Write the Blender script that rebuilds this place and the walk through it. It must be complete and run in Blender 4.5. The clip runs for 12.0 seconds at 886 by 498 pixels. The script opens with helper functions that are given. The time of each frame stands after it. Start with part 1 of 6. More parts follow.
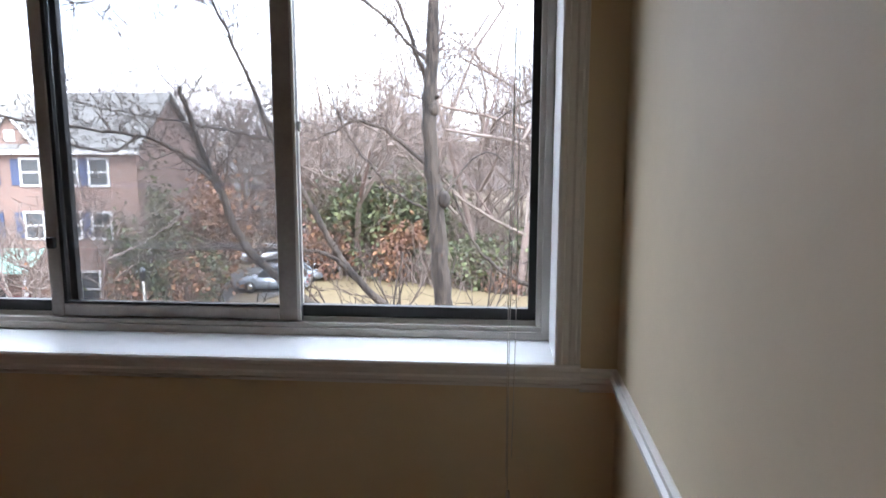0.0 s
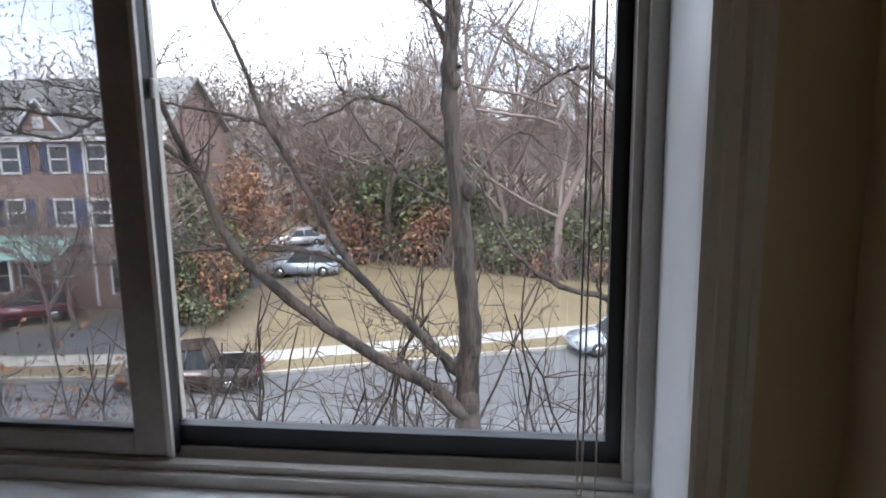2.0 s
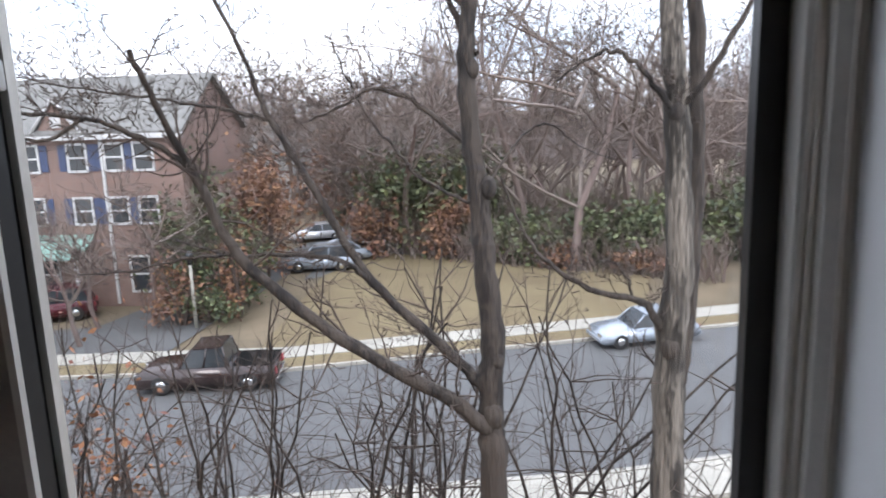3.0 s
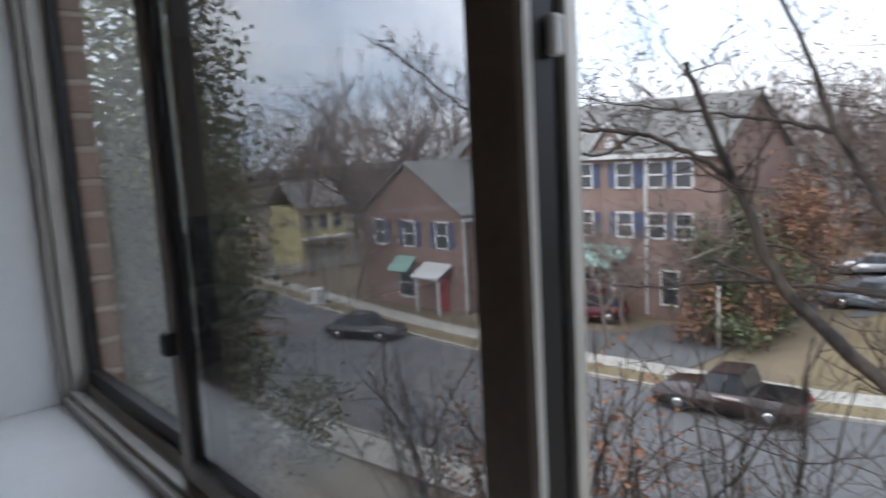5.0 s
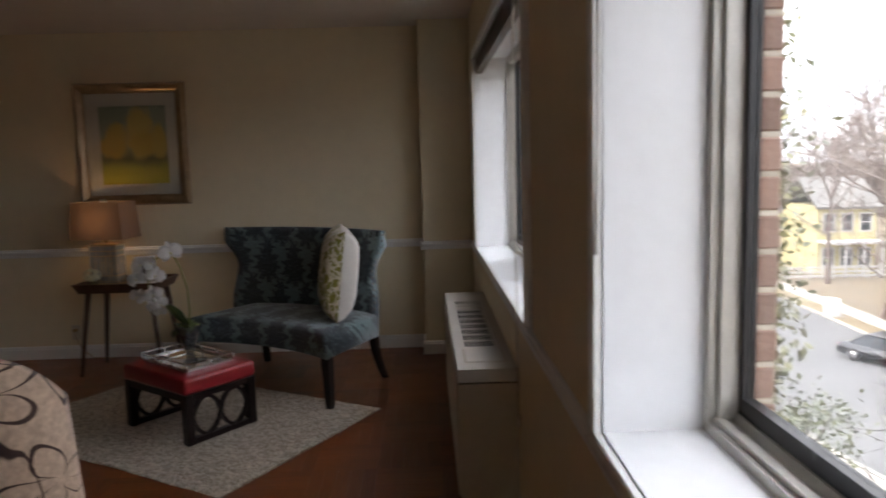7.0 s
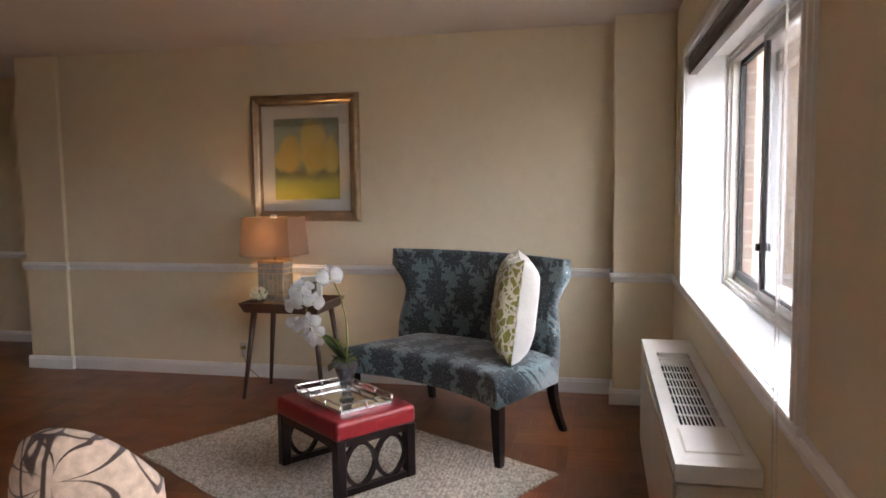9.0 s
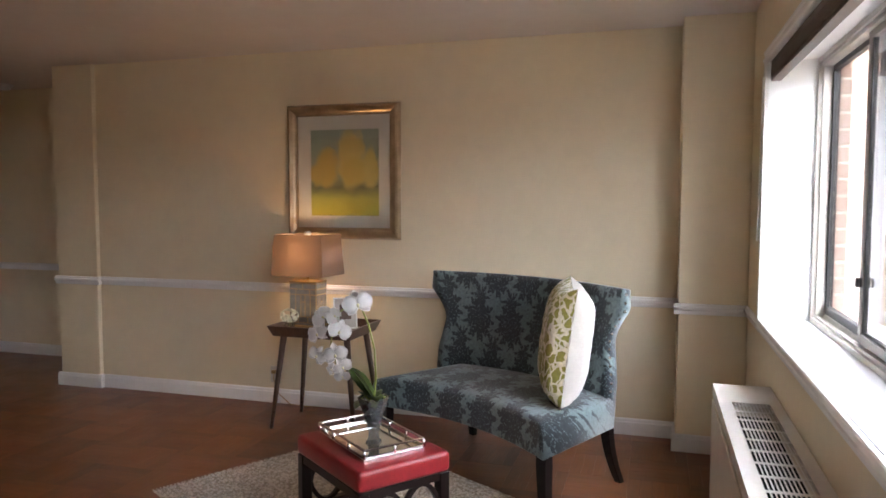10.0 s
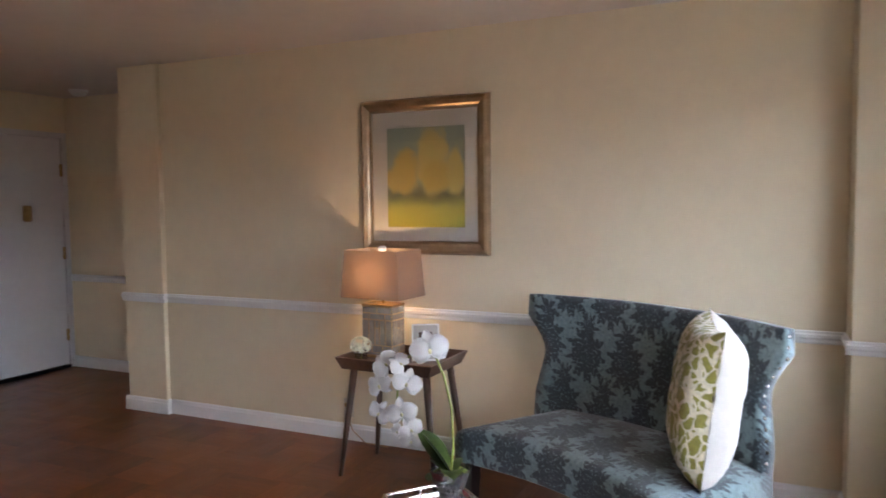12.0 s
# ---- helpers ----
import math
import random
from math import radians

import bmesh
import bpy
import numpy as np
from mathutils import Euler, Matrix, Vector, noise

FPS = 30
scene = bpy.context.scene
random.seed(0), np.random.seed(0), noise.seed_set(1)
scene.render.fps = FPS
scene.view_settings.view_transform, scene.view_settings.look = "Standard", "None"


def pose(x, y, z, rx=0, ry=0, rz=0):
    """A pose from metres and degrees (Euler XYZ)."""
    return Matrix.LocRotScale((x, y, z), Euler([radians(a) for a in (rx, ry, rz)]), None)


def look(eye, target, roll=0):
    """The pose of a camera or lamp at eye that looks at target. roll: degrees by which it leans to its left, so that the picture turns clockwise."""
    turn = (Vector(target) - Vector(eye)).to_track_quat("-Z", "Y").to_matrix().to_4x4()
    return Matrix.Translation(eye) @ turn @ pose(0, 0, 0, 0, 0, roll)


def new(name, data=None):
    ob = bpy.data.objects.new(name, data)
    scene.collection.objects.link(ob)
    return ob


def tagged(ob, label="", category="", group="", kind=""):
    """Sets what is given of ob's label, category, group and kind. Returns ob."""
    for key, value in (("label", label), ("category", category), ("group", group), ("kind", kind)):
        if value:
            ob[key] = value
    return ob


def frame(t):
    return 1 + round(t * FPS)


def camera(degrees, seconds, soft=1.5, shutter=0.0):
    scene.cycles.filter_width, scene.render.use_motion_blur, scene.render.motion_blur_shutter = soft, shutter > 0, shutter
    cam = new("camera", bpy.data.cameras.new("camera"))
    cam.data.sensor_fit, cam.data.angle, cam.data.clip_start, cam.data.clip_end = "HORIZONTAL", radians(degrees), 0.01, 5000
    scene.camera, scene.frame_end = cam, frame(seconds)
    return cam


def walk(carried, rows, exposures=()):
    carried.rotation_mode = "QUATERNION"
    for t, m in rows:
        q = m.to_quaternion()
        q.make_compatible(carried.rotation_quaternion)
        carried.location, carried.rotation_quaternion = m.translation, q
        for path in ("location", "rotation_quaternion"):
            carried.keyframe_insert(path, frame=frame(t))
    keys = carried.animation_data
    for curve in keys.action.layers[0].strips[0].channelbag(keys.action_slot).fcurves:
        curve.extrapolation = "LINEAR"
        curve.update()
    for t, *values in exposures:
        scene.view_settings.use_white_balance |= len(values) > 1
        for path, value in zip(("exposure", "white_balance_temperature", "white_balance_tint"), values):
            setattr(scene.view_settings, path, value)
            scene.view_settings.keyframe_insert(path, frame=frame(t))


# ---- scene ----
cam = camera(63.7, 12.0, 1.6, 0.4)
PATH = [
    (0, -0.008, 0.420, 1.434, 80.99, -0.04, 4.45),
    (0.5, -0.019, 0.693, 1.407, 79.68, 0.76, 5.06),
    (1, -0.052, 0.943, 1.429, 80.72, 1.12, 5.13),
    (1.5, -0.030, 1.201, 1.422, 80.01, 1.06, 5.50),
    (2, -0.031, 1.447, 1.414, 79.51, 0.85, 6.94),
    (2.5, -0.064, 1.656, 1.414, 79.27, 0.86, 6.81),
    (2.7, -0.074, 1.740, 1.424, 78.94, 1.52, 6.65),
    (4.3, -0.154, 2.092, 1.353, 80.48, 2.07, 31.78),
    (4.5, -0.185, 2.101, 1.360, 80.75, 2.54, 36.99),
    (5, -0.249, 2.063, 1.386, 82.29, 3.14, 49.41),
    (5.5, -0.312, 2.023, 1.395, 82.60, 2.48, 61.01),
    (6, -0.402, 1.973, 1.374, 81.98, 2.15, 71.18),
    (6.5, -0.523, 1.914, 1.385, 82.01, 1.47, 80.12),
    (7, -0.681, 1.860, 1.400, 83.22, 1.57, 88.47),
    (7.5, -0.778, 1.837, 1.394, 83.40, 1.36, 96.38),
    (7.7, -0.819, 1.842, 1.399, 83.67, 0.74, 98.02),
    (9.3, -1.401, 1.722, 1.406, 84.75, 1.10, 102.72),
    (9.5, -1.459, 1.708, 1.426, 84.42, 1.44, 102.67),
    (10, -1.693, 1.709, 1.413, 86.17, -0.05, 106.58),
    (10.5, -1.879, 1.687, 1.414, 84.98, 0.23, 107.83),
    (11, -2.071, 1.580, 1.460, 86.99, 0.77, 107.98),
    (11.5, -2.227, 1.542, 1.454, 86.39, 0.53, 109.86),
    (12, -2.393, 1.503, 1.457, 86.27, 0.62, 114.43),
]

EXPOSURES = [(0.0, 3.12, 6050, 13), (0.8, 2.68, 6050, 13), (1.5, 2.12, 6050, 13), (2.5, 1.92, 6200, 14), (4.3, 1.2, 6200, 13), (5.0, 1.3, 6200, 12), (5.5, 1.5, 6300, 12), (6.2, 2.0, 6450, 13), (6.7, 2.5, 6750, 14), (7.2, 3.12, 7000, 16), (7.7, 3.55, 7150, 16),
             (9.3, 4.7, 6700, 17), (10.0, 4.85, 6650, 16), (11.0, 4.67, 6550, 15), (11.5, 4.5, 6450, 14), (12.0, 5.02, 6100, 15)]
walk(cam, [(t, pose(x, y, z, rx, ry, rz)) for t, x, y, z, rx, ry, rz in PATH], EXPOSURES)

# ---- world and light ----
world = bpy.data.worlds.new("overcast_sky")
scene.world = world
world.use_nodes = True
wn, wl = world.node_tree.nodes, world.node_tree.links
wn.clear()
w_out = wn.new("ShaderNodeOutputWorld")
w_bg = wn.new("ShaderNodeBackground")
w_sky = wn.new("ShaderNodeTexSky")
w_sky.sky_type = "NISHITA"
w_sky.sun_disc = False
w_sky.sun_elevation = radians(38)
w_sky.sun_rotation = radians(200)
w_sky.air_density, w_sky.dust_density, w_sky.ozone_density = 1.0, 2.0, 1.0
w_co = wn.new("ShaderNodeTexCoord")
w_map = wn.new("ShaderNodeMapping")
w_map.inputs["Scale"].default_value = (1.0, 1.0, 3.2)
w_noise = wn.new("ShaderNodeTexNoise")
w_noise.inputs["Scale"].default_value = 2.6
w_noise.inputs["Detail"].default_value = 7
w_noise.inputs["Roughness"].default_value = 0.55
w_ramp = wn.new("ShaderNodeValToRGB")
w_ramp.color_ramp.elements[0].position, w_ramp.color_ramp.elements[0].color = 0.36, (5.6, 6.5, 7.8, 1)
w_ramp.color_ramp.elements[1].position, w_ramp.color_ramp.elements[1].color = 0.60, (10.0, 10.2, 10.6, 1)
w_mix = wn.new("ShaderNodeMix")
w_mix.data_type = "RGBA"
w_mix.inputs[0].default_value = 0.88
wl.new(w_co.outputs["Generated"], w_map.inputs["Vector"])
wl.new(w_map.outputs[0], w_noise.inputs["Vector"])
wl.new(w_noise.outputs[0], w_ramp.inputs[0])
wl.new(w_sky.outputs[0], w_mix.inputs[6])
w_sep = wn.new("ShaderNodeSeparateXYZ")
w_lift = wn.new("ShaderNodeMapRange")
w_lift.inputs["From Min"].default_value, w_lift.inputs["From Max"].default_value = 0.0, 0.9
w_lift.inputs["To Min"].default_value, w_lift.inputs["To Max"].default_value = 0.82, 1.35
w_mul = wn.new("ShaderNodeMix")
w_mul.data_type, w_mul.blend_type = "RGBA", "MULTIPLY"
w_mul.inputs[0].default_value = 1.0
wl.new(w_co.outputs["Generated"], w_sep.inputs[0])
wl.new(w_sep.outputs[2], w_lift.inputs["Value"])
wl.new(w_ramp.outputs[0], w_mul.inputs[6])
wl.new(w_lift.outputs[0], w_mul.inputs[7])
wl.new(w_mul.outputs[2], w_mix.inputs[7])
wl.new(w_mix.outputs[2], w_bg.inputs["Color"])
w_bg.inputs["Strength"].default_value = 0.10
wl.new(w_bg.outputs[0], w_out.inputs[0])

BULB = 6.5
sun = new("sun", bpy.data.lights.new("sun", "SUN"))
sun.data.energy, sun.data.angle, sun.data.color = 0.6, radians(25), (1.0, 0.96, 0.9)
sun.matrix_world = look((0, 0, 30), (-8, 24, 0))


# ---- materials ----
def material(name, colour, rough=0.6, metal=0.0, vary=0.12, scale=6.0, bump=0.0, bump_scale=60.0, sheen=0.0, spec=0.5, coat=0.0, per_object=0.0, second=None, stretch=(1, 1, 1), fleck=0.5, soft=0.22, relief=0.01):
    """A principled surface whose colour wanders at two scales, with fine relief."""
    m = bpy.data.materials.new(name)
    m.use_nodes = True
    n, l = m.node_tree.nodes, m.node_tree.links
    b = n["Principled BSDF"]
    b.inputs["Roughness"].default_value = rough
    b.inputs["Metallic"].default_value = metal
    b.inputs["Specular IOR Level"].default_value = spec
    b.inputs["Coat Weight"].default_value = coat
    b.inputs["Sheen Weight"].default_value = sheen
    co = n.new("ShaderNodeTexCoord")
    mp = n.new("ShaderNodeMapping")
    mp.inputs["Scale"].default_value = stretch
    l.new(co.outputs["Object"], mp.inputs["Vector"])
    big = n.new("ShaderNodeTexNoise")
    big.inputs["Scale"].default_value = scale
    big.inputs["Detail"].default_value = 5
    small = n.new("ShaderNodeTexNoise")
    small.inputs["Scale"].default_value = scale * 9
    small.inputs["Detail"].default_value = 3
    l.new(mp.outputs[0], big.inputs["Vector"])
    l.new(mp.outputs[0], small.inputs["Vector"])
    add = n.new("ShaderNodeMath")
    add.operation = "MULTIPLY_ADD"
    add.inputs[1].default_value = fleck
    l.new(small.outputs[0], add.inputs[0])
    l.new(big.outputs[0], add.inputs[2])
    ramp = n.new("ShaderNodeValToRGB")
    lo = second or tuple(c * (1 - vary) for c in colour)
    hi = colour if second else tuple(min(1, c * (1 + vary * 0.6)) for c in colour)
    mid = 0.5 + 0.5 * fleck
    ramp.color_ramp.elements[0].position, ramp.color_ramp.elements[0].color = mid - soft, (*lo, 1)
    ramp.color_ramp.elements[1].position, ramp.color_ramp.elements[1].color = mid + soft, (*hi, 1)
    l.new(add.outputs[0], ramp.inputs[0])
    out = ramp.outputs[0]
    if per_object:
        info = n.new("ShaderNodeObjectInfo")
        hsv = n.new("ShaderNodeHueSaturation")
        rng = n.new("ShaderNodeMapRange")
        rng.inputs["To Min"].default_value, rng.inputs["To Max"].default_value = 1 - per_object, 1 + per_object
        l.new(info.outputs["Random"], rng.inputs["Value"])
        l.new(rng.outputs[0], hsv.inputs["Value"])
        l.new(out, hsv.inputs["Color"])
        out = hsv.outputs[0]
    l.new(out, b.inputs["Base Color"])
    if bump:
        tex = n.new("ShaderNodeTexNoise")
        tex.inputs["Scale"].default_value = bump_scale
        tex.inputs["Detail"].default_value = 4
        l.new(mp.outputs[0], tex.inputs["Vector"])
        bp = n.new("ShaderNodeBump")
        bp.inputs["Strength"].default_value = bump
        bp.inputs["Distance"].default_value = relief
        l.new(tex.outputs[0], bp.inputs["Height"])
        l.new(bp.outputs[0], b.inputs["Normal"])
    return m


M_WALL = material("cream_wall_paint", (0.76, 0.652, 0.46), 0.6, vary=0.05, scale=1.3, bump=0.06, bump_scale=180)
M_CEIL = material("ceiling_paint", (0.70, 0.625, 0.565), 0.75, vary=0.05, scale=1.1, bump=0.08, bump_scale=140)
M_TRIM = material("white_trim_paint", (0.80, 0.785, 0.76), 0.35, vary=0.04, scale=4, bump=0.03, bump_scale=90)
M_SILL = material("sill_paint", (0.86, 0.87, 0.88), 0.28, vary=0.04, scale=3, bump=0.02, bump_scale=60)
M_ALU = material("mill_aluminium", (0.54, 0.515, 0.47), 0.4, 0.25, vary=0.10, scale=14, bump=0.04, bump_scale=200, stretch=(1, 1, 1))
M_SASH = material("worn_silver_sash", (0.38, 0.34, 0.305), 0.42, 0.25, vary=0.16, scale=11, bump=0.05, bump_scale=160)
M_GASKET = material("black_gasket", (0.012, 0.012, 0.013), 0.45, vary=0.2, scale=30)
M_BRICK = material("red_brick", (0.20, 0.115, 0.085), 0.85, vary=0.3, scale=14, bump=0.35, bump_scale=70, per_object=0.22)
M_MORTAR = material("mortar", (0.48, 0.43, 0.35), 0.9, vary=0.2, scale=20, bump=0.3, bump_scale=120)
M_ASPHALT = material("asphalt", (0.095, 0.094, 0.094), 0.85, vary=0.18, scale=0.35, bump=0.3, bump_scale=30)
M_CONCRETE = material("pavement_concrete", (0.32, 0.30, 0.26), 0.85, vary=0.15, scale=0.8, bump=0.2, bump_scale=30)
M_GRASS = material("dry_winter_lawn", (0.175, 0.138, 0.074), 0.95, vary=0.3, scale=0.35, bump=0.5, bump_scale=14, second=(0.125, 0.092, 0.05))
M_LITTER = material("leaf_litter", (0.165, 0.125, 0.08), 0.95, vary=0.3, scale=0.5, bump=0.5, bump_scale=12, second=(0.10, 0.08, 0.05))
M_BARK = material("grey_brown_bark", (0.060, 0.047, 0.038), 0.9, vary=0.3, scale=7, bump=1.0, bump_scale=26, second=(0.014, 0.011, 0.010), stretch=(1, 1, 0.16), fleck=0.9, soft=0.11, relief=0.035)
M_FLAKY = material("flaking_bark", (0.20, 0.172, 0.142), 0.9, vary=0.3, scale=9, bump=1.0, bump_scale=30, second=(0.022, 0.018, 0.015), stretch=(1, 1, 0.13), fleck=0.8, soft=0.10, relief=0.04)
M_TWIG = material("dark_twigs", (0.065, 0.048, 0.040), 0.9, vary=0.3, scale=6)

M_DARKWOOD = material("espresso_wood", (0.010, 0.006, 0.0055), 0.3, vary=0.3, scale=10, stretch=(1, 1, 0.2), spec=0.35)
M_WALNUT = material("dark_walnut", (0.085, 0.045, 0.028), 0.38, vary=0.35, scale=9, stretch=(3, 3, 0.5))
M_LEATHER = material("red_leather", (0.24, 0.018, 0.022), 0.33, vary=0.2, scale=7, bump=0.12, bump_scale=220)
M_CHROME = material("polished_chrome", (0.66, 0.65, 0.64), 0.16, 1.0, vary=0.05, scale=9)
M_MIRROR = material("mirror_glass", (0.88, 0.89, 0.88), 0.02, 1.0, vary=0.02, scale=3)
M_ANTIQUE = material("antique_mirror", (0.74, 0.68, 0.57), 0.2, 0.7, vary=0.3, scale=25, per_object=0.25)
M_BRASS = material("aged_brass", (0.42, 0.28, 0.13), 0.35, 1.0, vary=0.25, scale=20)
M_NAIL = material("dark_nickel", (0.30, 0.29, 0.28), 0.25, 1.0, vary=0.2, scale=40)
M_FRAME = material("champagne_frame", (0.45, 0.33, 0.21), 0.30, 0.75, vary=0.22, scale=12, bump=0.05, bump_scale=120)
M_MAT = material("picture_mat", (0.80, 0.74, 0.69), 0.8, vary=0.03, scale=8)
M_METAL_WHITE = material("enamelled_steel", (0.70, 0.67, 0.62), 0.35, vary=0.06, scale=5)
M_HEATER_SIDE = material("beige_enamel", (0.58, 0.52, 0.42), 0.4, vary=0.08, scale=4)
M_BLACK = material("dark_void", (0.010, 0.010, 0.010), 1.0, vary=0.2, scale=20, spec=0.05)
M_PETAL = material("white_petals", (0.82, 0.81, 0.80), 0.55, vary=0.06, scale=20, sheen=0.2)
M_LIP = material("yellow_petal_heart", (0.72, 0.68, 0.42), 0.5, vary=0.2, scale=60)
M_LEAF = material("waxy_green_leaf", (0.075, 0.115, 0.022), 0.32, vary=0.4, scale=14, second=(0.03, 0.05, 0.012))
M_STEM = material("green_stem", (0.24, 0.27, 0.06), 0.5, vary=0.2, scale=30)
M_PEBBLE = material("dark_pebbles", (0.055, 0.05, 0.045), 0.4, vary=0.5, scale=60)
M_CREAM = material("cream_cotton", (0.50, 0.465, 0.415), 0.85, vary=0.08, scale=9, bump=0.12, bump_scale=300, sheen=0.3)
M_DOOR = material("door_paint", (0.66, 0.64, 0.63), 0.4, vary=0.05, scale=2)
M_BLIND = material("brown_blind_slats", (0.10, 0.065, 0.045), 0.45, vary=0.2, scale=12)
M_CORD = material("off_white_cord", (0.62, 0.58, 0.52), 0.7, vary=0.1, scale=60)
M_JUTE = material("woven_jute", (0.66, 0.59, 0.495), 0.95, vary=0.4, scale=62, second=(0.31, 0.26, 0.205), bump=0.4, bump_scale=160, fleck=0.7, soft=0.13)
M_HYDRANGEA = material("pale_hydrangea", (0.66, 0.66, 0.50), 0.7, vary=0.2, scale=40)


def figured(name, ground, figure, build, rough=0.8, bump=0.15, sheen=0.3):
    """Two-colour cloth or print: build(nodes, links, vector) returns the mask socket."""
    m = bpy.data.materials.new(name)
    m.use_nodes = True
    n, l = m.node_tree.nodes, m.node_tree.links
    b = n["Principled BSDF"]
    b.inputs["Roughness"].default_value = rough
    b.inputs["Sheen Weight"].default_value = sheen
    co = n.new("ShaderNodeTexCoord")
    mask = build(n, l, co.outputs["Object"])
    grain = n.new("ShaderNodeTexNoise")
    grain.inputs["Scale"].default_value = 55
    grain.inputs["Detail"].default_value = 4
    l.new(co.outputs["Object"], grain.inputs["Vector"])
    mix = n.new("ShaderNodeMix")
    mix.data_type = "RGBA"
    mix.inputs[6].default_value, mix.inputs[7].default_value = (*ground, 1), (*figure, 1)
    l.new(mask, mix.inputs[0])
    hsv = n.new("ShaderNodeHueSaturation")
    rng = n.new("ShaderNodeMapRange")
    rng.inputs["From Min"].default_value, rng.inputs["From Max"].default_value = 0.3, 0.7
    rng.inputs["To Min"].default_value, rng.inputs["To Max"].default_value = 0.8, 1.2
    l.new(grain.outputs[0], rng.inputs["Value"])
    l.new(rng.outputs[0], hsv.inputs["Value"])
    l.new(mix.outputs[2], hsv.inputs["Color"])
    l.new(hsv.outputs[0], b.inputs["Base Color"])
    bp = n.new("ShaderNodeBump")
    bp.inputs["Strength"].default_value = bump
    bp.inputs["Distance"].default_value = 0.004
    fine = n.new("ShaderNodeTexNoise")
    fine.inputs["Scale"].default_value = 420
    l.new(co.outputs["Object"], fine.inputs["Vector"])
    l.new(fine.outputs[0], bp.inputs["Height"])
    l.new(bp.outputs[0], b.inputs["Normal"])
    return m


def maths(n, l, op, a, b=None, c=None):
    k = n.new("ShaderNodeMath")
    k.operation = op
    for i, v in enumerate((a, b, c)):
        if v is None:
            continue
        if isinstance(v, (int, float)):
            k.inputs[i].default_value = v
        else:
            l.new(v, k.inputs[i])
    return k.outputs[0]


def noise_of(n, l, vec, scale, detail=3.0, kind="noise"):
    t = n.new("ShaderNodeTexNoise" if kind == "noise" else "ShaderNodeTexVoronoi")
    t.inputs["Scale"].default_value = scale
    if kind == "noise":
        t.inputs["Detail"].default_value = detail
    elif kind == "edge":
        t.feature = "DISTANCE_TO_EDGE"
    l.new(vec, t.inputs["Vector"])
    return t.outputs[0]


def smooth_step(n, l, v, a, b):
    r = n.new("ShaderNodeMapRange")
    r.interpolation_type = "SMOOTHSTEP"
    r.inputs["From Min"].default_value, r.inputs["From Max"].default_value = a, b
    l.new(v, r.inputs["Value"])
    return r.outputs[0]


def damask_mask(n, l, vec):
    """Lobed floral medallions in a half-drop lattice on x and y + z, with small leaves between."""
    sep = n.new("ShaderNodeSeparateXYZ")
    l.new(vec, sep.inputs[0])
    wob = maths(n, l, "SUBTRACT", noise_of(n, l, vec, 24, 2), 0.5)
    x = maths(n, l, "MULTIPLY_ADD", wob, 0.03, sep.outputs[0])
    s = maths(n, l, "MULTIPLY_ADD", wob, 0.03, maths(n, l, "ADD", sep.outputs[1], sep.outputs[2]))

    def motif(dx, ds, size, lobes):
        sx = maths(n, l, "ADD", maths(n, l, "DIVIDE", x, 0.215), dx)
        ss = maths(n, l, "ADD", maths(n, l, "DIVIDE", s, 0.30), ds)
        shift = maths(n, l, "MULTIPLY", maths(n, l, "FLOORED_MODULO", maths(n, l, "FLOOR", ss), 2.0), 0.5)
        u = maths(n, l, "SUBTRACT", maths(n, l, "FRACT", maths(n, l, "ADD", sx, shift)), 0.5)
        w = maths(n, l, "SUBTRACT", maths(n, l, "FRACT", ss), 0.5)
        ang = maths(n, l, "ARCTAN2", w, u)
        r = maths(n, l, "SQRT", maths(n, l, "ADD", maths(n, l, "MULTIPLY", u, u), maths(n, l, "MULTIPLY", w, w)))
        c1 = maths(n, l, "COSINE", maths(n, l, "MULTIPLY", ang, lobes))
        c2 = maths(n, l, "COSINE", maths(n, l, "MULTIPLY", ang, lobes * 2 + 2))
        rim = maths(n, l, "MULTIPLY_ADD", c2, 0.05, maths(n, l, "MULTIPLY_ADD", c1, 0.07, size))
        body = smooth_step(n, l, maths(n, l, "SUBTRACT", rim, r), -0.012, 0.018)
        lines = maths(n, l, "SINE", maths(n, l, "MULTIPLY_ADD", r, 62.0, maths(n, l, "MULTIPLY", c1, 2.6)))
        vein = smooth_step(n, l, lines, 0.25, 0.75)
        return maths(n, l, "MULTIPLY", body, maths(n, l, "MULTIPLY_ADD", vein, -0.6, 1.0))

    big = motif(0.0, 0.0, 0.41, 9.0)
    small = motif(0.5, 0.5, 0.20, 6.0)
    shape = maths(n, l, "MAXIMUM", big, small)
    lace = maths(n, l, "SUBTRACT", noise_of(n, l, vec, 85, 2), 0.5)
    sprig = maths(n, l, "SUBTRACT", noise_of(n, l, vec, 46, 3), 0.5)
    v = maths(n, l, "MULTIPLY_ADD", lace, 1.7, maths(n, l, "MULTIPLY_ADD", sprig, 0.9, shape))
    return smooth_step(n, l, v, 0.12, 0.55)


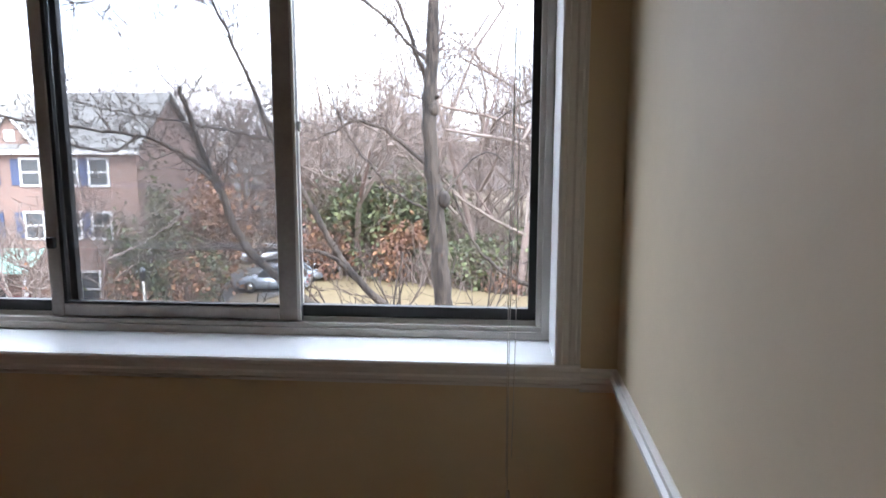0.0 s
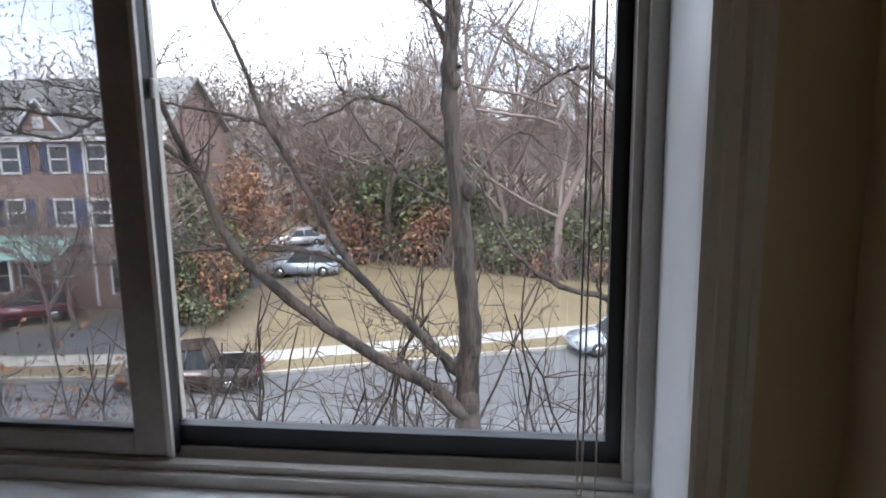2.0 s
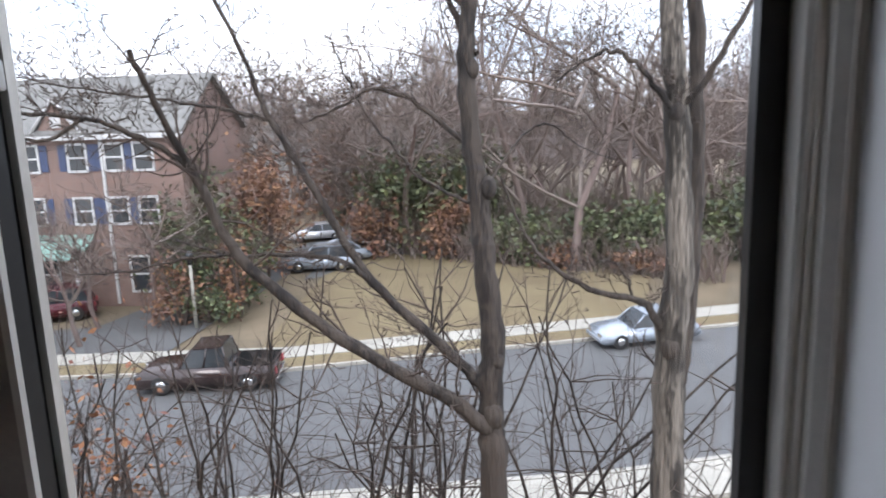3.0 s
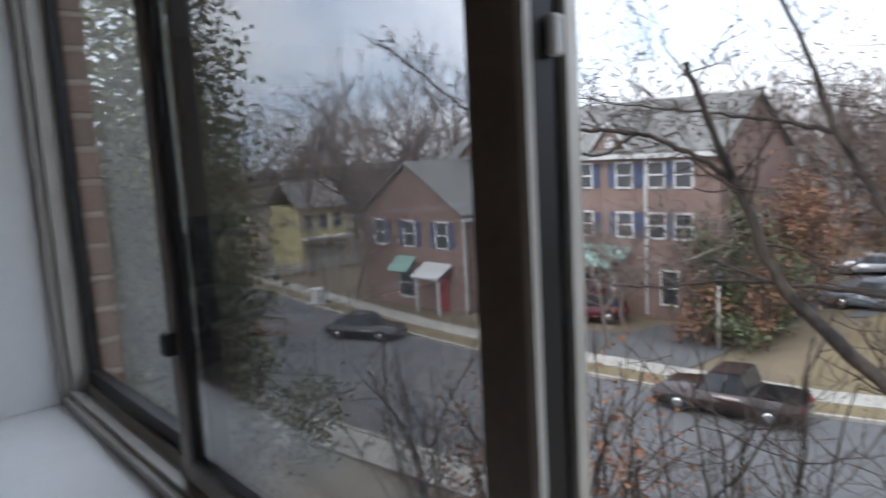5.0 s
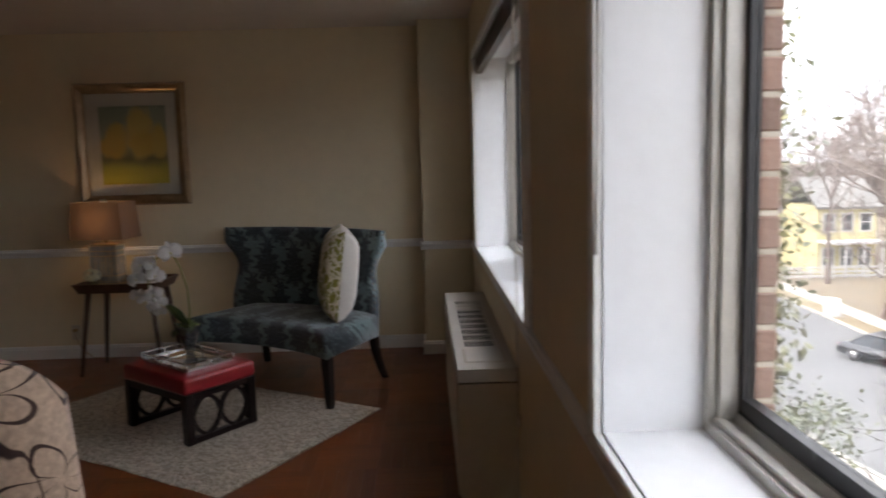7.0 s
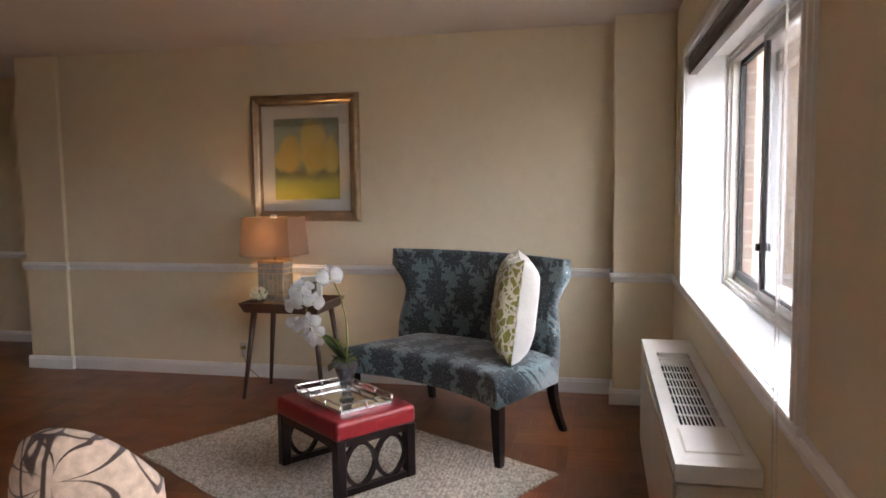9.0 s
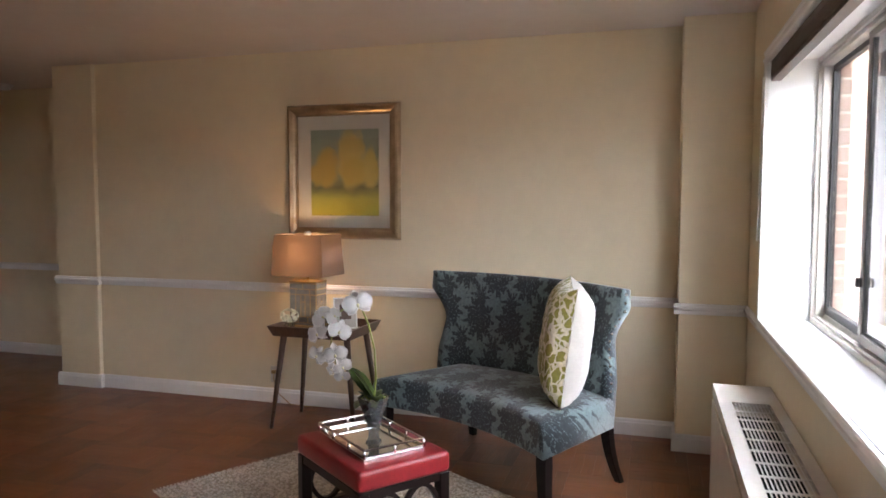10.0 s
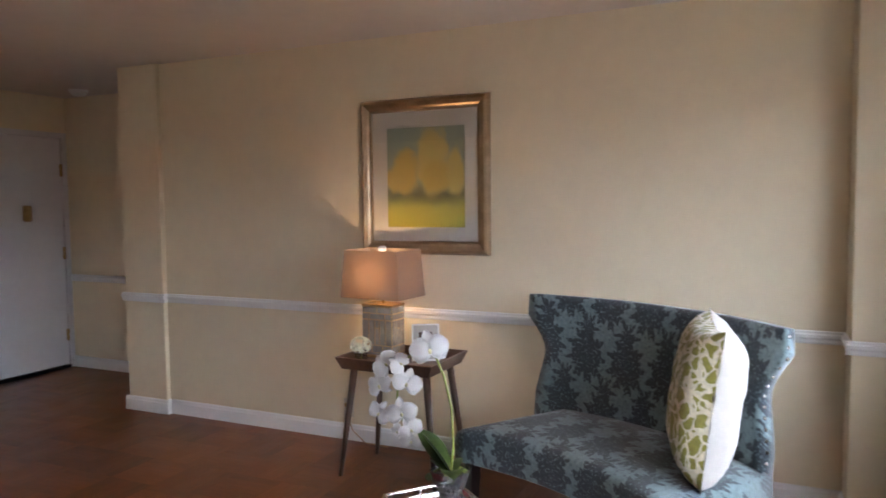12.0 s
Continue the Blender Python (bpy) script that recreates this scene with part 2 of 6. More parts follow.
def coral_mask(n, l, vec):
    wob = n.new("ShaderNodeTexNoise")
    wob.inputs["Scale"].default_value = 9
    l.new(vec, wob.inputs["Vector"])
    add = n.new("ShaderNodeMix")
    add.data_type = "RGBA"
    add.inputs[0].default_value = 0.12
    l.new(vec, add.inputs[6])
    l.new(wob.outputs["Color"], add.inputs[7])
    long = n.new("ShaderNodeMapping")
    long.inputs["Rotation"].default_value = (0.0, 0.35, 0.0)
    long.inputs["Scale"].default_value = (1.25, 1.0, 0.62)
    l.new(add.outputs[2], long.inputs["Vector"])
    edge = noise_of(n, l, long.outputs[0], 24, kind="edge")
    gap = maths(n, l, "MULTIPLY", maths(n, l, "SUBTRACT", noise_of(n, l, vec, 21, 2), 0.5), 0.30)
    return smooth_step(n, l, maths(n, l, "ADD", edge, gap), 0.085, 0.125)


def vine_mask(n, l, vec):
    """Dark outline drawing: open five-petalled flowers with ribs, and long leaves between."""
    sep = n.new("ShaderNodeSeparateXYZ")
    l.new(vec, sep.inputs[0])
    wob = maths(n, l, "SUBTRACT", noise_of(n, l, vec, 6, 1), 0.5)
    x = maths(n, l, "MULTIPLY_ADD", wob, 0.10, sep.outputs[0])
    z = maths(n, l, "MULTIPLY_ADD", wob, -0.08, sep.outputs[2])
    sz = maths(n, l, "DIVIDE", maths(n, l, "ADD", z, 0.02), 0.25)
    half = maths(n, l, "MULTIPLY", maths(n, l, "FLOORED_MODULO", maths(n, l, "FLOOR", sz), 2.0), 0.5)
    u = maths(n, l, "SUBTRACT", maths(n, l, "FRACT", maths(n, l, "ADD", maths(n, l, "DIVIDE", x, 0.27), half)), 0.5)
    w = maths(n, l, "SUBTRACT", maths(n, l, "FRACT", sz), 0.5)
    ang = maths(n, l, "ARCTAN2", w, u)
    r = maths(n, l, "SQRT", maths(n, l, "ADD", maths(n, l, "MULTIPLY", u, u), maths(n, l, "MULTIPLY", w, w)))
    c = maths(n, l, "ABSOLUTE", maths(n, l, "COSINE", maths(n, l, "MULTIPLY", ang, 2.5)))
    rim = maths(n, l, "MULTIPLY_ADD", maths(n, l, "POWER", c, 0.7), 0.40, 0.03)
    edge = maths(n, l, "ABSOLUTE", maths(n, l, "SUBTRACT", r, rim))
    petal = maths(n, l, "SUBTRACT", 1.0, smooth_step(n, l, edge, 0.020, 0.034))
    out = petal
    for scale, rot, stretch in ((5.2, 0.5, (1.0, 1.0, 0.35)), (6.5, -0.8, (1.0, 1.0, 0.3))):
        mp = n.new("ShaderNodeMapping")
        mp.inputs["Rotation"].default_value = (rot, rot * 0.8, 0)
        mp.inputs["Scale"].default_value = stretch
        l.new(vec, mp.inputs["Vector"])
        v = noise_of(n, l, mp.outputs[0], scale, 1)
        d = maths(n, l, "ABSOLUTE", maths(n, l, "SUBTRACT", v, 0.52))
        line = maths(n, l, "SUBTRACT", 1.0, smooth_step(n, l, d, 0.006, 0.012))
        out = maths(n, l, "MAXIMUM", out, line)
    return out


M_DAMASK = figured("teal_damask", (0.145, 0.20, 0.205), (0.026, 0.035, 0.042), damask_mask)
M_CORAL = figured("olive_coral_cotton", (0.66, 0.60, 0.45), (0.24, 0.22, 0.035), coral_mask)
M_VINE = figured("cream_vine_print", (0.50, 0.36, 0.26), (0.05, 0.024, 0.018), vine_mask, sheen=0.1)


def glass_material(name, tint, haze=0.0):
    m = bpy.data.materials.new(name)
    m.use_nodes = True
    n, l = m.node_tree.nodes, m.node_tree.links
    n.remove(n["Principled BSDF"])
    out = n["Material Output"]
    clear = n.new("ShaderNodeBsdfTransparent")
    clear.inputs[0].default_value = (*tint, 1)
    gloss = n.new("ShaderNodeBsdfGlossy")
    gloss.inputs["Roughness"].default_value = 0.02
    face = n.new("ShaderNodeLayerWeight")
    face.inputs[0].default_value = 0.5
    power = n.new("ShaderNodeMath")
    power.operation = "POWER"
    power.inputs[1].default_value = 3.0
    fres = n.new("ShaderNodeMath")
    fres.operation = "MULTIPLY_ADD"
    fres.inputs[1].default_value, fres.inputs[2].default_value = 0.85, 0.055
    l.new(face.outputs["Facing"], power.inputs[0])
    l.new(power.outputs[0], fres.inputs[0])
    mix = n.new("ShaderNodeMixShader")
    l.new(fres.outputs[0], mix.inputs[0])
    l.new(clear.outputs[0], mix.inputs[1])
    l.new(gloss.outputs[0], mix.inputs[2])
    last = mix
    if haze:
        dust = n.new("ShaderNodeBsdfDiffuse")
        dust.inputs[0].default_value = (0.38, 0.38, 0.38, 1)
        last = n.new("ShaderNodeMixShader")
        last.inputs[0].default_value = haze
        l.new(mix.outputs[0], last.inputs[1])
        l.new(dust.outputs[0], last.inputs[2])
    l.new(last.outputs[0], out.inputs[0])
    return m


M_GLASS = glass_material("window_glass", (0.97, 0.98, 0.98))
M_SCREEN = glass_material("insect_screen", (0.88, 0.88, 0.89), 0.15)
M_CLEAR = glass_material("clear_glass", (0.93, 0.95, 0.95))
M_VASE = glass_material("smoky_vase_glass", (0.62, 0.63, 0.63), 0.06)


# ---- mesh tools ----
def add_box(bm, x0, x1, y0, y1, z0, z1):
    v = [bm.verts.new(p) for p in ((x0, y0, z0), (x1, y0, z0), (x1, y1, z0), (x0, y1, z0), (x0, y0, z1), (x1, y0, z1), (x1, y1, z1), (x0, y1, z1))]
    for f in ((0, 3, 2, 1), (4, 5, 6, 7), (0, 1, 5, 4), (1, 2, 6, 5), (2, 3, 7, 6), (3, 0, 4, 7)):
        bm.faces.new([v[i] for i in f])
    return v


def box(x0, x1, y0, y1, z0, z1, bevel=0.0, segments=2):
    bm = bmesh.new()
    add_box(bm, x0, x1, y0, y1, z0, z1)
    if bevel:
        bmesh.ops.bevel(bm, geom=bm.edges[:], offset=bevel, segments=segments, profile=0.5, affect="EDGES")
    return bm


def add_tube(bm, points, radii, sides=8, cap=True):
    """A tapered tube along points."""
    rings = []
    pts = [Vector(p) for p in points]
    ref = Vector((0.31, 0.17, 0.93))
    for i, p in enumerate(pts):
        d = (pts[min(i + 1, len(pts) - 1)] - pts[max(i - 1, 0)]).normalized()
        if abs(d.dot(ref)) > 0.95:
            ref = Vector((0.9, 0.3, 0.1))
        u = d.cross(ref).normalized()
        w = d.cross(u)
        r = radii[i] if isinstance(radii, (list, tuple)) else radii
        rings.append([bm.verts.new(p + (u * math.cos(a) + w * math.sin(a)) * r) for a in [2 * math.pi * k / sides for k in range(sides)]])
    for a, b in zip(rings, rings[1:]):
        for k in range(sides):
            f = bm.faces.new((a[k], a[(k + 1) % sides], b[(k + 1) % sides], b[k]))
            f.smooth = True
    if cap:
        bm.faces.new(rings[0][::-1])
        bm.faces.new(rings[-1])
    return bm


def add_lathe(bm, profile, sides=24, centre=(0, 0, 0)):
    """profile: (radius, height) rows, turned round the z axis."""
    c = Vector(centre)
    rings = [[bm.verts.new(c + Vector((r * math.cos(2 * math.pi * k / sides), r * math.sin(2 * math.pi * k / sides), h))) for k in range(sides)] for r, h in profile]
    for a, b in zip(rings, rings[1:]):
        for k in range(sides):
            bm.faces.new((a[k], a[(k + 1) % sides], b[(k + 1) % sides], b[k])).smooth = True
    bm.faces.new(rings[0][::-1])
    bm.faces.new(rings[-1])
    return bm


def add_profile(bm, profile, start, end, out, up=(0, 0, 1)):
    """Sweeps a (depth, height) outline straight from start to end; depth goes along out."""
    s, e, o, u = Vector(start), Vector(end), Vector(out), Vector(up)
    a = [bm.verts.new(s + o * d + u * h) for d, h in profile]
    b = [bm.verts.new(e + o * d + u * h) for d, h in profile]
    k = len(profile)
    for i in range(k):
        bm.faces.new((a[i], a[(i + 1) % k], b[(i + 1) % k], b[i]))
    bm.faces.new(a[::-1])
    bm.faces.new(b)
    return bm


def mesh_object(name, bm, mat, smooth=False):
    bmesh.ops.recalc_face_normals(bm, faces=bm.faces[:])
    me = bpy.data.meshes.new(name)
    bm.to_mesh(me)
    bm.free()
    if smooth:
        for p in me.polygons:
            p.use_smooth = True
    if mat:
        me.materials.append(mat)
    return new(name, me)


def part(name, bm, mat, parent, label="", smooth=False):
    ob = mesh_object(name, bm, mat, smooth)
    ob.parent = parent
    if label:
        tagged(ob, label)
    return ob


def thing(name, label, category, at=(0, 0, 0), turn=0.0, group="", kind=""):
    ob = new(name)
    ob.empty_display_size = 0.1
    ob.matrix_world = pose(*at, 0, 0, turn)
    return tagged(ob, label, category, group, kind)


def structure(name, bm, mat, label, category, smooth=False):
    return tagged(mesh_object(name, bm, mat, smooth), label, category, kind="structure")


# ---- the room ----
YW, YF, XW, XR, XP, CEIL = 2.202, 2.404, -6.095, 0.300, -5.875, 2.42
YOUT = 2.54
W1 = (-2.045, 0.140, 0.858, 2.06)
W2 = (-5.325, -3.035, 0.858, 2.06)
YB, XH = -4.24, -6.87

bm = bmesh.new()
zs = ((-0.1, W1[2] - 0.02), (W1[2] - 0.02, W1[3] + 0.012), (W1[3] + 0.012, CEIL + 0.1))
for x0, x1 in ((XH - 0.2, W2[0] - 0.012), (W2[1] + 0.012, W1[0] - 0.012), (W1[1] + 0.012, XR + 0.2)):
    add_box(bm, x0, x1, YW, YOUT, -0.1, CEIL + 0.1)
for x0, x1, za, zb in ((W2[0], W2[1], W2[2], W2[3]), (W1[0], W1[1], W1[2], W1[3])):
    add_box(bm, x0 - 0.012, x1 + 0.012, YW, YOUT, -0.1, za - 0.02)
    add_box(bm, x0 - 0.012, x1 + 0.012, YW, YOUT, zb + 0.012, CEIL + 0.1)
structure("wall_north", bm, M_WALL, "cream painted wall with two deep window openings", "wall")
structure("wall_east", box(XR, XR + 0.2, YB - 0.2, YW, -0.1, CEIL + 0.1), M_WALL, "cream painted side wall with white chair rail", "wall")
bm = bmesh.new()
add_box(bm, XW - 0.2, XW, -2.30, YW, -0.1, CEIL + 0.1)
structure("wall_west", bm, M_WALL, "cream painted wall behind the settee", "wall")
structure("wall_hall", box(XH - 0.2, XH, YB, -2.66, -0.1, CEIL + 0.1), M_WALL, "cream painted wall of the entry hall", "wall")
bm = bmesh.new()
DX0, DX1, DTOP = -6.815, -5.90, 2.06
add_box(bm, XH - 0.2, DX0 - 0.05, YB - 0.2, YB, -0.1, CEIL + 0.1)
add_box(bm, DX1 + 0.05, XR, YB - 0.2, YB, -0.1, CEIL + 0.1)
add_box(bm, DX0 - 0.05, DX1 + 0.05, YB - 0.2, YB, DTOP + 0.05, CEIL + 0.1)
structure("wall_south", bm, M_WALL, "cream painted wall with the entry door", "wall")
structure("column_hall", box(XH, -6.06, -2.66, -2.30, -0.1, CEIL + 0.1, 0.004, 1), M_WALL, "cream painted square column beside the hall", "column")
structure("column_corner", box(XW, XP, 1.840, YW, -0.1, CEIL + 0.1, 0.004, 1), M_WALL, "cream painted pilaster in the room corner", "column")
structure("ceiling", box(XH - 0.2, XR + 0.2, YB - 0.2, YOUT, CEIL, CEIL + 0.15), M_CEIL, "plain off-white painted ceiling", "ceiling")

RAIL_P = [(0, 0), (0.006, 0.0), (0.010, 0.008), (0.012, 0.022), (0.020, 0.030), (0.022, 0.044), (0.014, 0.050), (0.012, 0.058), (0.004, 0.062), (0, 0.062)]
BASE_P = [(0, 0), (0.016, 0), (0.016, 0.075), (0.012, 0.082), (0.010, 0.092), (0.004, 0.1), (0, 0.1)]
CAS_P = [(0, 0), (0.018, 0.0), (0.022, 0.006), (0.022, 0.016), (0.015, 0.020), (0.015, 0.034), (0.019, 0.040), (0.019, 0.050), (0.010, 0.056), (0.010, 0.064), (0, 0.066)]


def runs(name, profile, z, segs, mat, label, category):
    for s, e, out in segs:
        bm = bmesh.new()
        add_profile(bm, profile, (*s, z), (*e, z), (*out, 0))
        structure(name, bm, mat, label, category)


ZR = 0.845 - 0.062
LINES = [((XW, -2.28), (XW, 1.840), (1, 0)), ((XW + 0.0, 1.840), (XP, 1.840), (0, -1)), ((XP, 1.818), (XP, YW), (1, 0)),
         ((-6.06, -2.682), (-6.06, -2.278), (1, 0)), ((XW, -2.30), (-6.06, -2.30), (0, 1)), ((XH, YB), (XH, -2.66), (1, 0)), ((XH, -2.66), (-6.06, -2.66), (0, -1)),
         ((XR, YB), (XR, YW), (-1, 0)), ((DX1 + 0.12, YB), (XR, YB), (0, 1))]
NORTH = [((XP, YW), (W2[0] - 0.066, YW), (0, -1)), ((W2[1] + 0.066, YW), (W1[0] - 0.066, YW), (0, -1)), ((W1[1] + 0.066, YW), (XR, YW), (0, -1))]
runs("trim_chair_rail", RAIL_P, ZR, LINES + NORTH, M_TRIM, "moulded white chair rail on the cream wall", "chair rail")
runs("baseboard", BASE_P, 0.0, LINES + [((XP, YW), (XR, YW), (0, -1))], M_TRIM, "white painted baseboard along the cream wall", "baseboard")


def window_casing(w, label):
    x0, x1, z0, z1 = w
    bm = bmesh.new()
    add_profile(bm, CAS_P, (x0 - 0.066, YW, z0), (x1 + 0.066, YW, z0), (0, -1, 0), (0, 0, -1))
    add_profile(bm, CAS_P, (x0 - 0.066, YW, z1), (x1 + 0.066, YW, z1), (0, -1, 0), (0, 0, 1))
    add_profile(bm, CAS_P, (x0, YW, z0 + 0.0005), (x0, YW, z1 - 0.0005), (0, -1, 0), (-1, 0, 0))
    add_profile(bm, CAS_P, (x1, YW, z0 + 0.0005), (x1, YW, z1 - 0.0005), (0, -1, 0), (1, 0, 0))
    structure("trim_window_casing", bm, M_TRIM, label, "window casing")


def window(name, w, lights, label):
    """A horizontal slider in a deep plastered opening: sill, jambs, frame, lights with sashes."""
    x0, x1, z0, z1 = w
    root = thing(name, label, "window", (0, 0, 0), kind="structure")
    part("window_sill", box(x0 - 0.010, x1 + 0.010, YW - 0.008, YF + 0.02, z0 - 0.02, z0, 0.003, 1), M_SILL, root, "glossy white painted deep sill")
    for a, b in ((x0 - 0.012, x0), (x1, x1 + 0.012)):
        part("jamb", box(a, b, YW - 0.004, YF + 0.02, z0 + 0.0005, z1 - 0.0005), M_SILL, root, "white painted window reveal")
    part("head", box(x0, x1, YW - 0.004, YF + 0.02, z1, z1 + 0.012), M_SILL, root, "white painted window head")
    # outer frame with two tracks
    bm = bmesh.new()
    for a, b, c, d in ((x0, x1, z0, z0 + 0.022), (x0, x1, z1 - 0.022, z1)):
        add_box(bm, a, b, YF, YF + 0.083, c, d)
    add_box(bm, x0, x1, YF + 0.012, YF + 0.030, z0 + 0.022, z0 + 0.034)
    add_box(bm, x0, x1, YF + 0.050, YF + 0.083, z0 + 0.022, z0 + 0.044)
    add_box(bm, x0, x1, YF + 0.012, YF + 0.083, z1 - 0.040, z1 - 0.022)
    for a, b in ((x0, x0 + 0.022), (x1 - 0.022, x1)):
        add_box(bm, a, b, YF, YF + 0.083, z0 + 0.022, z1 - 0.022)
    for a, b in ((x0 + 0.022, x0 + 0.036), (x1 - 0.036, x1 - 0.022)):
        add_box(bm, a, b, YF + 0.018, YF + 0.083, z0 + 0.034, z1 - 0.040)
    part("window_frame", bm, M_ALU, root, "aluminium sliding window frame")
    zb, zt = z0 + 0.044, z1 - 0.040
    for a, b, kind in lights:
        if kind == "fixed":
            g = 0.022
            inner = a > (x0 + x1) / 2
            gl = 0.019 if inner else g
            bm = bmesh.new()
            for q in ((a, a + gl, zb, zt), (b - g, b, zb, zt), (a + gl, b - g, zb, zb + g + 0.012), (a + gl, b - g, zt - g, zt)):
                add_box(bm, q[0], q[1], YF + 0.055, YF + 0.079, q[2], q[3])
            part("gasket", bm, M_GASKET, root, "black rubber glazing frame")
            pane = part("pane", box(a + gl, b - g, YF + 0.068, YF + 0.073, zb + g + 0.012, zt - g), M_GLASS, root, "clear glass pane")
            if inner:
                part("glazing_bead", box(a + gl, a + gl + 0.009, YF + 0.0735, YF + 0.086, zb, zt), M_ALU, root, "silver outer glazing bead")
        else:
            s = 0.030
            bm = bmesh.new()
            for q in ((a, a + 0.040, zb - 0.008, zt), (b - 0.056, b, zb - 0.008, zt), (a + 0.04, b - 0.056, zb - 0.008, zb + s), (a + 0.04, b - 0.056, zt - s, zt)):
                add_box(bm, q[0], q[1], YF + 0.026, YF + 0.052, q[2], q[3])
            bmesh.ops.bevel(bm, geom=bm.edges[:], offset=0.003, segments=1, affect="EDGES")
            sash = part("sash", bm, M_SASH, root, "silver sliding sash")
            bm = bmesh.new()
            add_box(bm, a + 0.040, a + 0.052, YF + 0.030, YF + 0.048, zb + s, zt - s)
            add_box(bm, a + 0.052, b - 0.056, YF + 0.030, YF + 0.048, zb + s, zb + s + 0.008)
            part("gasket", bm, M_GASKET, sash, "black rubber strip")
            pane = part("pane", box(a + 0.052, b - 0.056, YF + 0.037, YF + 0.042, zb + s + 0.008, zt - s), M_GLASS, root, "clear glass pane")
            # white enamel on this bead paints the window light along the sash edge
            part("bead", box(b + 0.0005, b + 0.009, YF + 0.022, YF + 0.030, zb - 0.008, zt), M_METAL_WHITE, sash, "edge bead, white for the window light on the sash edge")
            part("weather_strip", box(b + 0.0005, b + 0.0085, YF + 0.031, YF + 0.052, zb - 0.008, zt), M_GASKET, sash, "black weather strip")
            part("finger_pull", box(b + 0.0100, b + 0.0185, YF + 0.042, YF + 0.0545, zb + 0.545, zb + 0.574, 0.003), M_TRIM, sash, "small white sash clip")
            part("latch", box(a + 0.010, a + 0.034, YF + 0.008, YF + 0.028, zb + 0.20, zb + 0.235, 0.004), M_GASKET, sash, "small black latch")
            mesh = part("insect_screen", box(a + 0.03, b - 0.02, YF + 0.0802, YF + 0.0807, zb, zt), M_SCREEN, root, "grey insect screen")
            mesh.visible_shadow = False
        pane.visible_shadow = False
    return root


window("window_1", W1, [(W1[0] + 0.03, -1.285, "fixed"), (-1.355, -0.593, "slide"), (-0.618, W1[1] - 0.036, "fixed")], "three-light aluminium sliding window in a deep white recess")
window("window_2", W2, [(W2[0] + 0.036, -4.56, "fixed"), (-4.62, -3.80, "slide"), (-3.84, W2[1] - 0.036, "fixed")], "three-light aluminium sliding window above the heater")
window_casing(W1, "moulded white casing round the wide window")
window_casing(W2, "moulded white casing round the window above the heater")

# brick reveals outside the windows
BRICK_W, BRICK_H, JOINT = 0.205, 0.064, 0.011


def brick_jamb(x_face, side, name):
    """One column of bricks beside an opening; side -1: the wall lies to the left of it."""
    core = structure(name, box(x_face - 0.20, x_face - 0.005, 2.4905, 2.5415, -0.2, 2.6), M_MORTAR, "red brick reveal with pale mortar", "wall")
    z = 0.62
    k = 0
    while z < 2.5:
        ob = new("brick", bpy.data.meshes["brick_unit"])
        ob.parent = core
        ob.location = (x_face + side * BRICK_W / 2 - side * 0.0, 2.5165 + 0.0015 * math.sin(k * 2.7), z + BRICK_H / 2)
        ob.rotation_euler = (0, 0, 0.004 * math.sin(k * 5.1))
        z += BRICK_H + JOINT
        k += 1


bm = box(-BRICK_W / 2, BRICK_W / 2, -0.026, 0.026, -BRICK_H / 2, BRICK_H / 2, 0.004, 1)
brick_me = bpy.data.meshes.new("brick_unit")
bm.to_mesh(brick_me)
bm.free()
brick_me.materials.append(M_BRICK)
brick_jamb(W1[0] + 0.012, -1, "brick_reveal_1")
brick_jamb(W2[0] + 0.012, -1, "brick_reveal_2")


# ---- entry door, detector, outlet ----
door = thing("door_1", "plain white painted entry door, closed", "door", kind="structure")
leaf = part("leaf", box(DX0, DX1, YB - 0.060, YB - 0.015, 0.03, DTOP, 0.003, 1), M_DOOR, door)
bm = bmesh.new()
for q in ((DX0 - 0.05, DX0 - 0.004, 0.0, DTOP + 0.05), (DX1 + 0.004, DX1 + 0.05, 0.0, DTOP + 0.05), (DX0 - 0.004, DX1 + 0.004, DTOP + 0.004, DTOP + 0.05)):
    add_box(bm, q[0], q[1], YB - 0.12, YB + 0.004, q[2], q[3])
part("door_frame", bm, M_DOOR, door, "white steel door frame")
part("threshold", box(DX0 - 0.004, DX1 + 0.004, YB - 0.12, YB + 0.01, 0.0, 0.03, 0.004, 1), M_DARKWOOD, door, "dark wooden threshold")
for z in (0.30, 1.04, 1.78):
    bm = box(DX0 - 0.012, DX0 + 0.016, YB - 0.016, YB - 0.010, z - 0.055, z + 0.055, 0.002, 1)
    add_tube(bm, [(DX0 - 0.002, YB - 0.005, z - 0.055), (DX0 - 0.002, YB - 0.005, z + 0.055)], 0.008, 10)
    part("hinge", bm, M_BRASS, door, "dark brass hinge")
bm = box(-6.51, -6.435, YB - 0.016, YB + 0.002, 1.33, 1.47, 0.02, 3)
part("knocker_plate", bm, M_BRASS, door, "oval brass peephole plate")
part("wall_behind", box(DX0 - 0.05, DX1 + 0.05, YB - 0.20, YB - 0.121, -0.05, DTOP + 0.05), M_BLACK, door)

det = thing("smoke_detector", "round white smoke detector on the ceiling", "smoke detector", (-6.6, -3.72, CEIL))
part("base", add_lathe(bmesh.new(), [(0.075, -0.012), (0.075, 0.0)], 28), M_TRIM, det)
part("dome", add_lathe(bmesh.new(), [(0.02, -0.05), (0.048, -0.044), (0.062, -0.026), (0.066, -0.0125)], 28), M_TRIM, det)

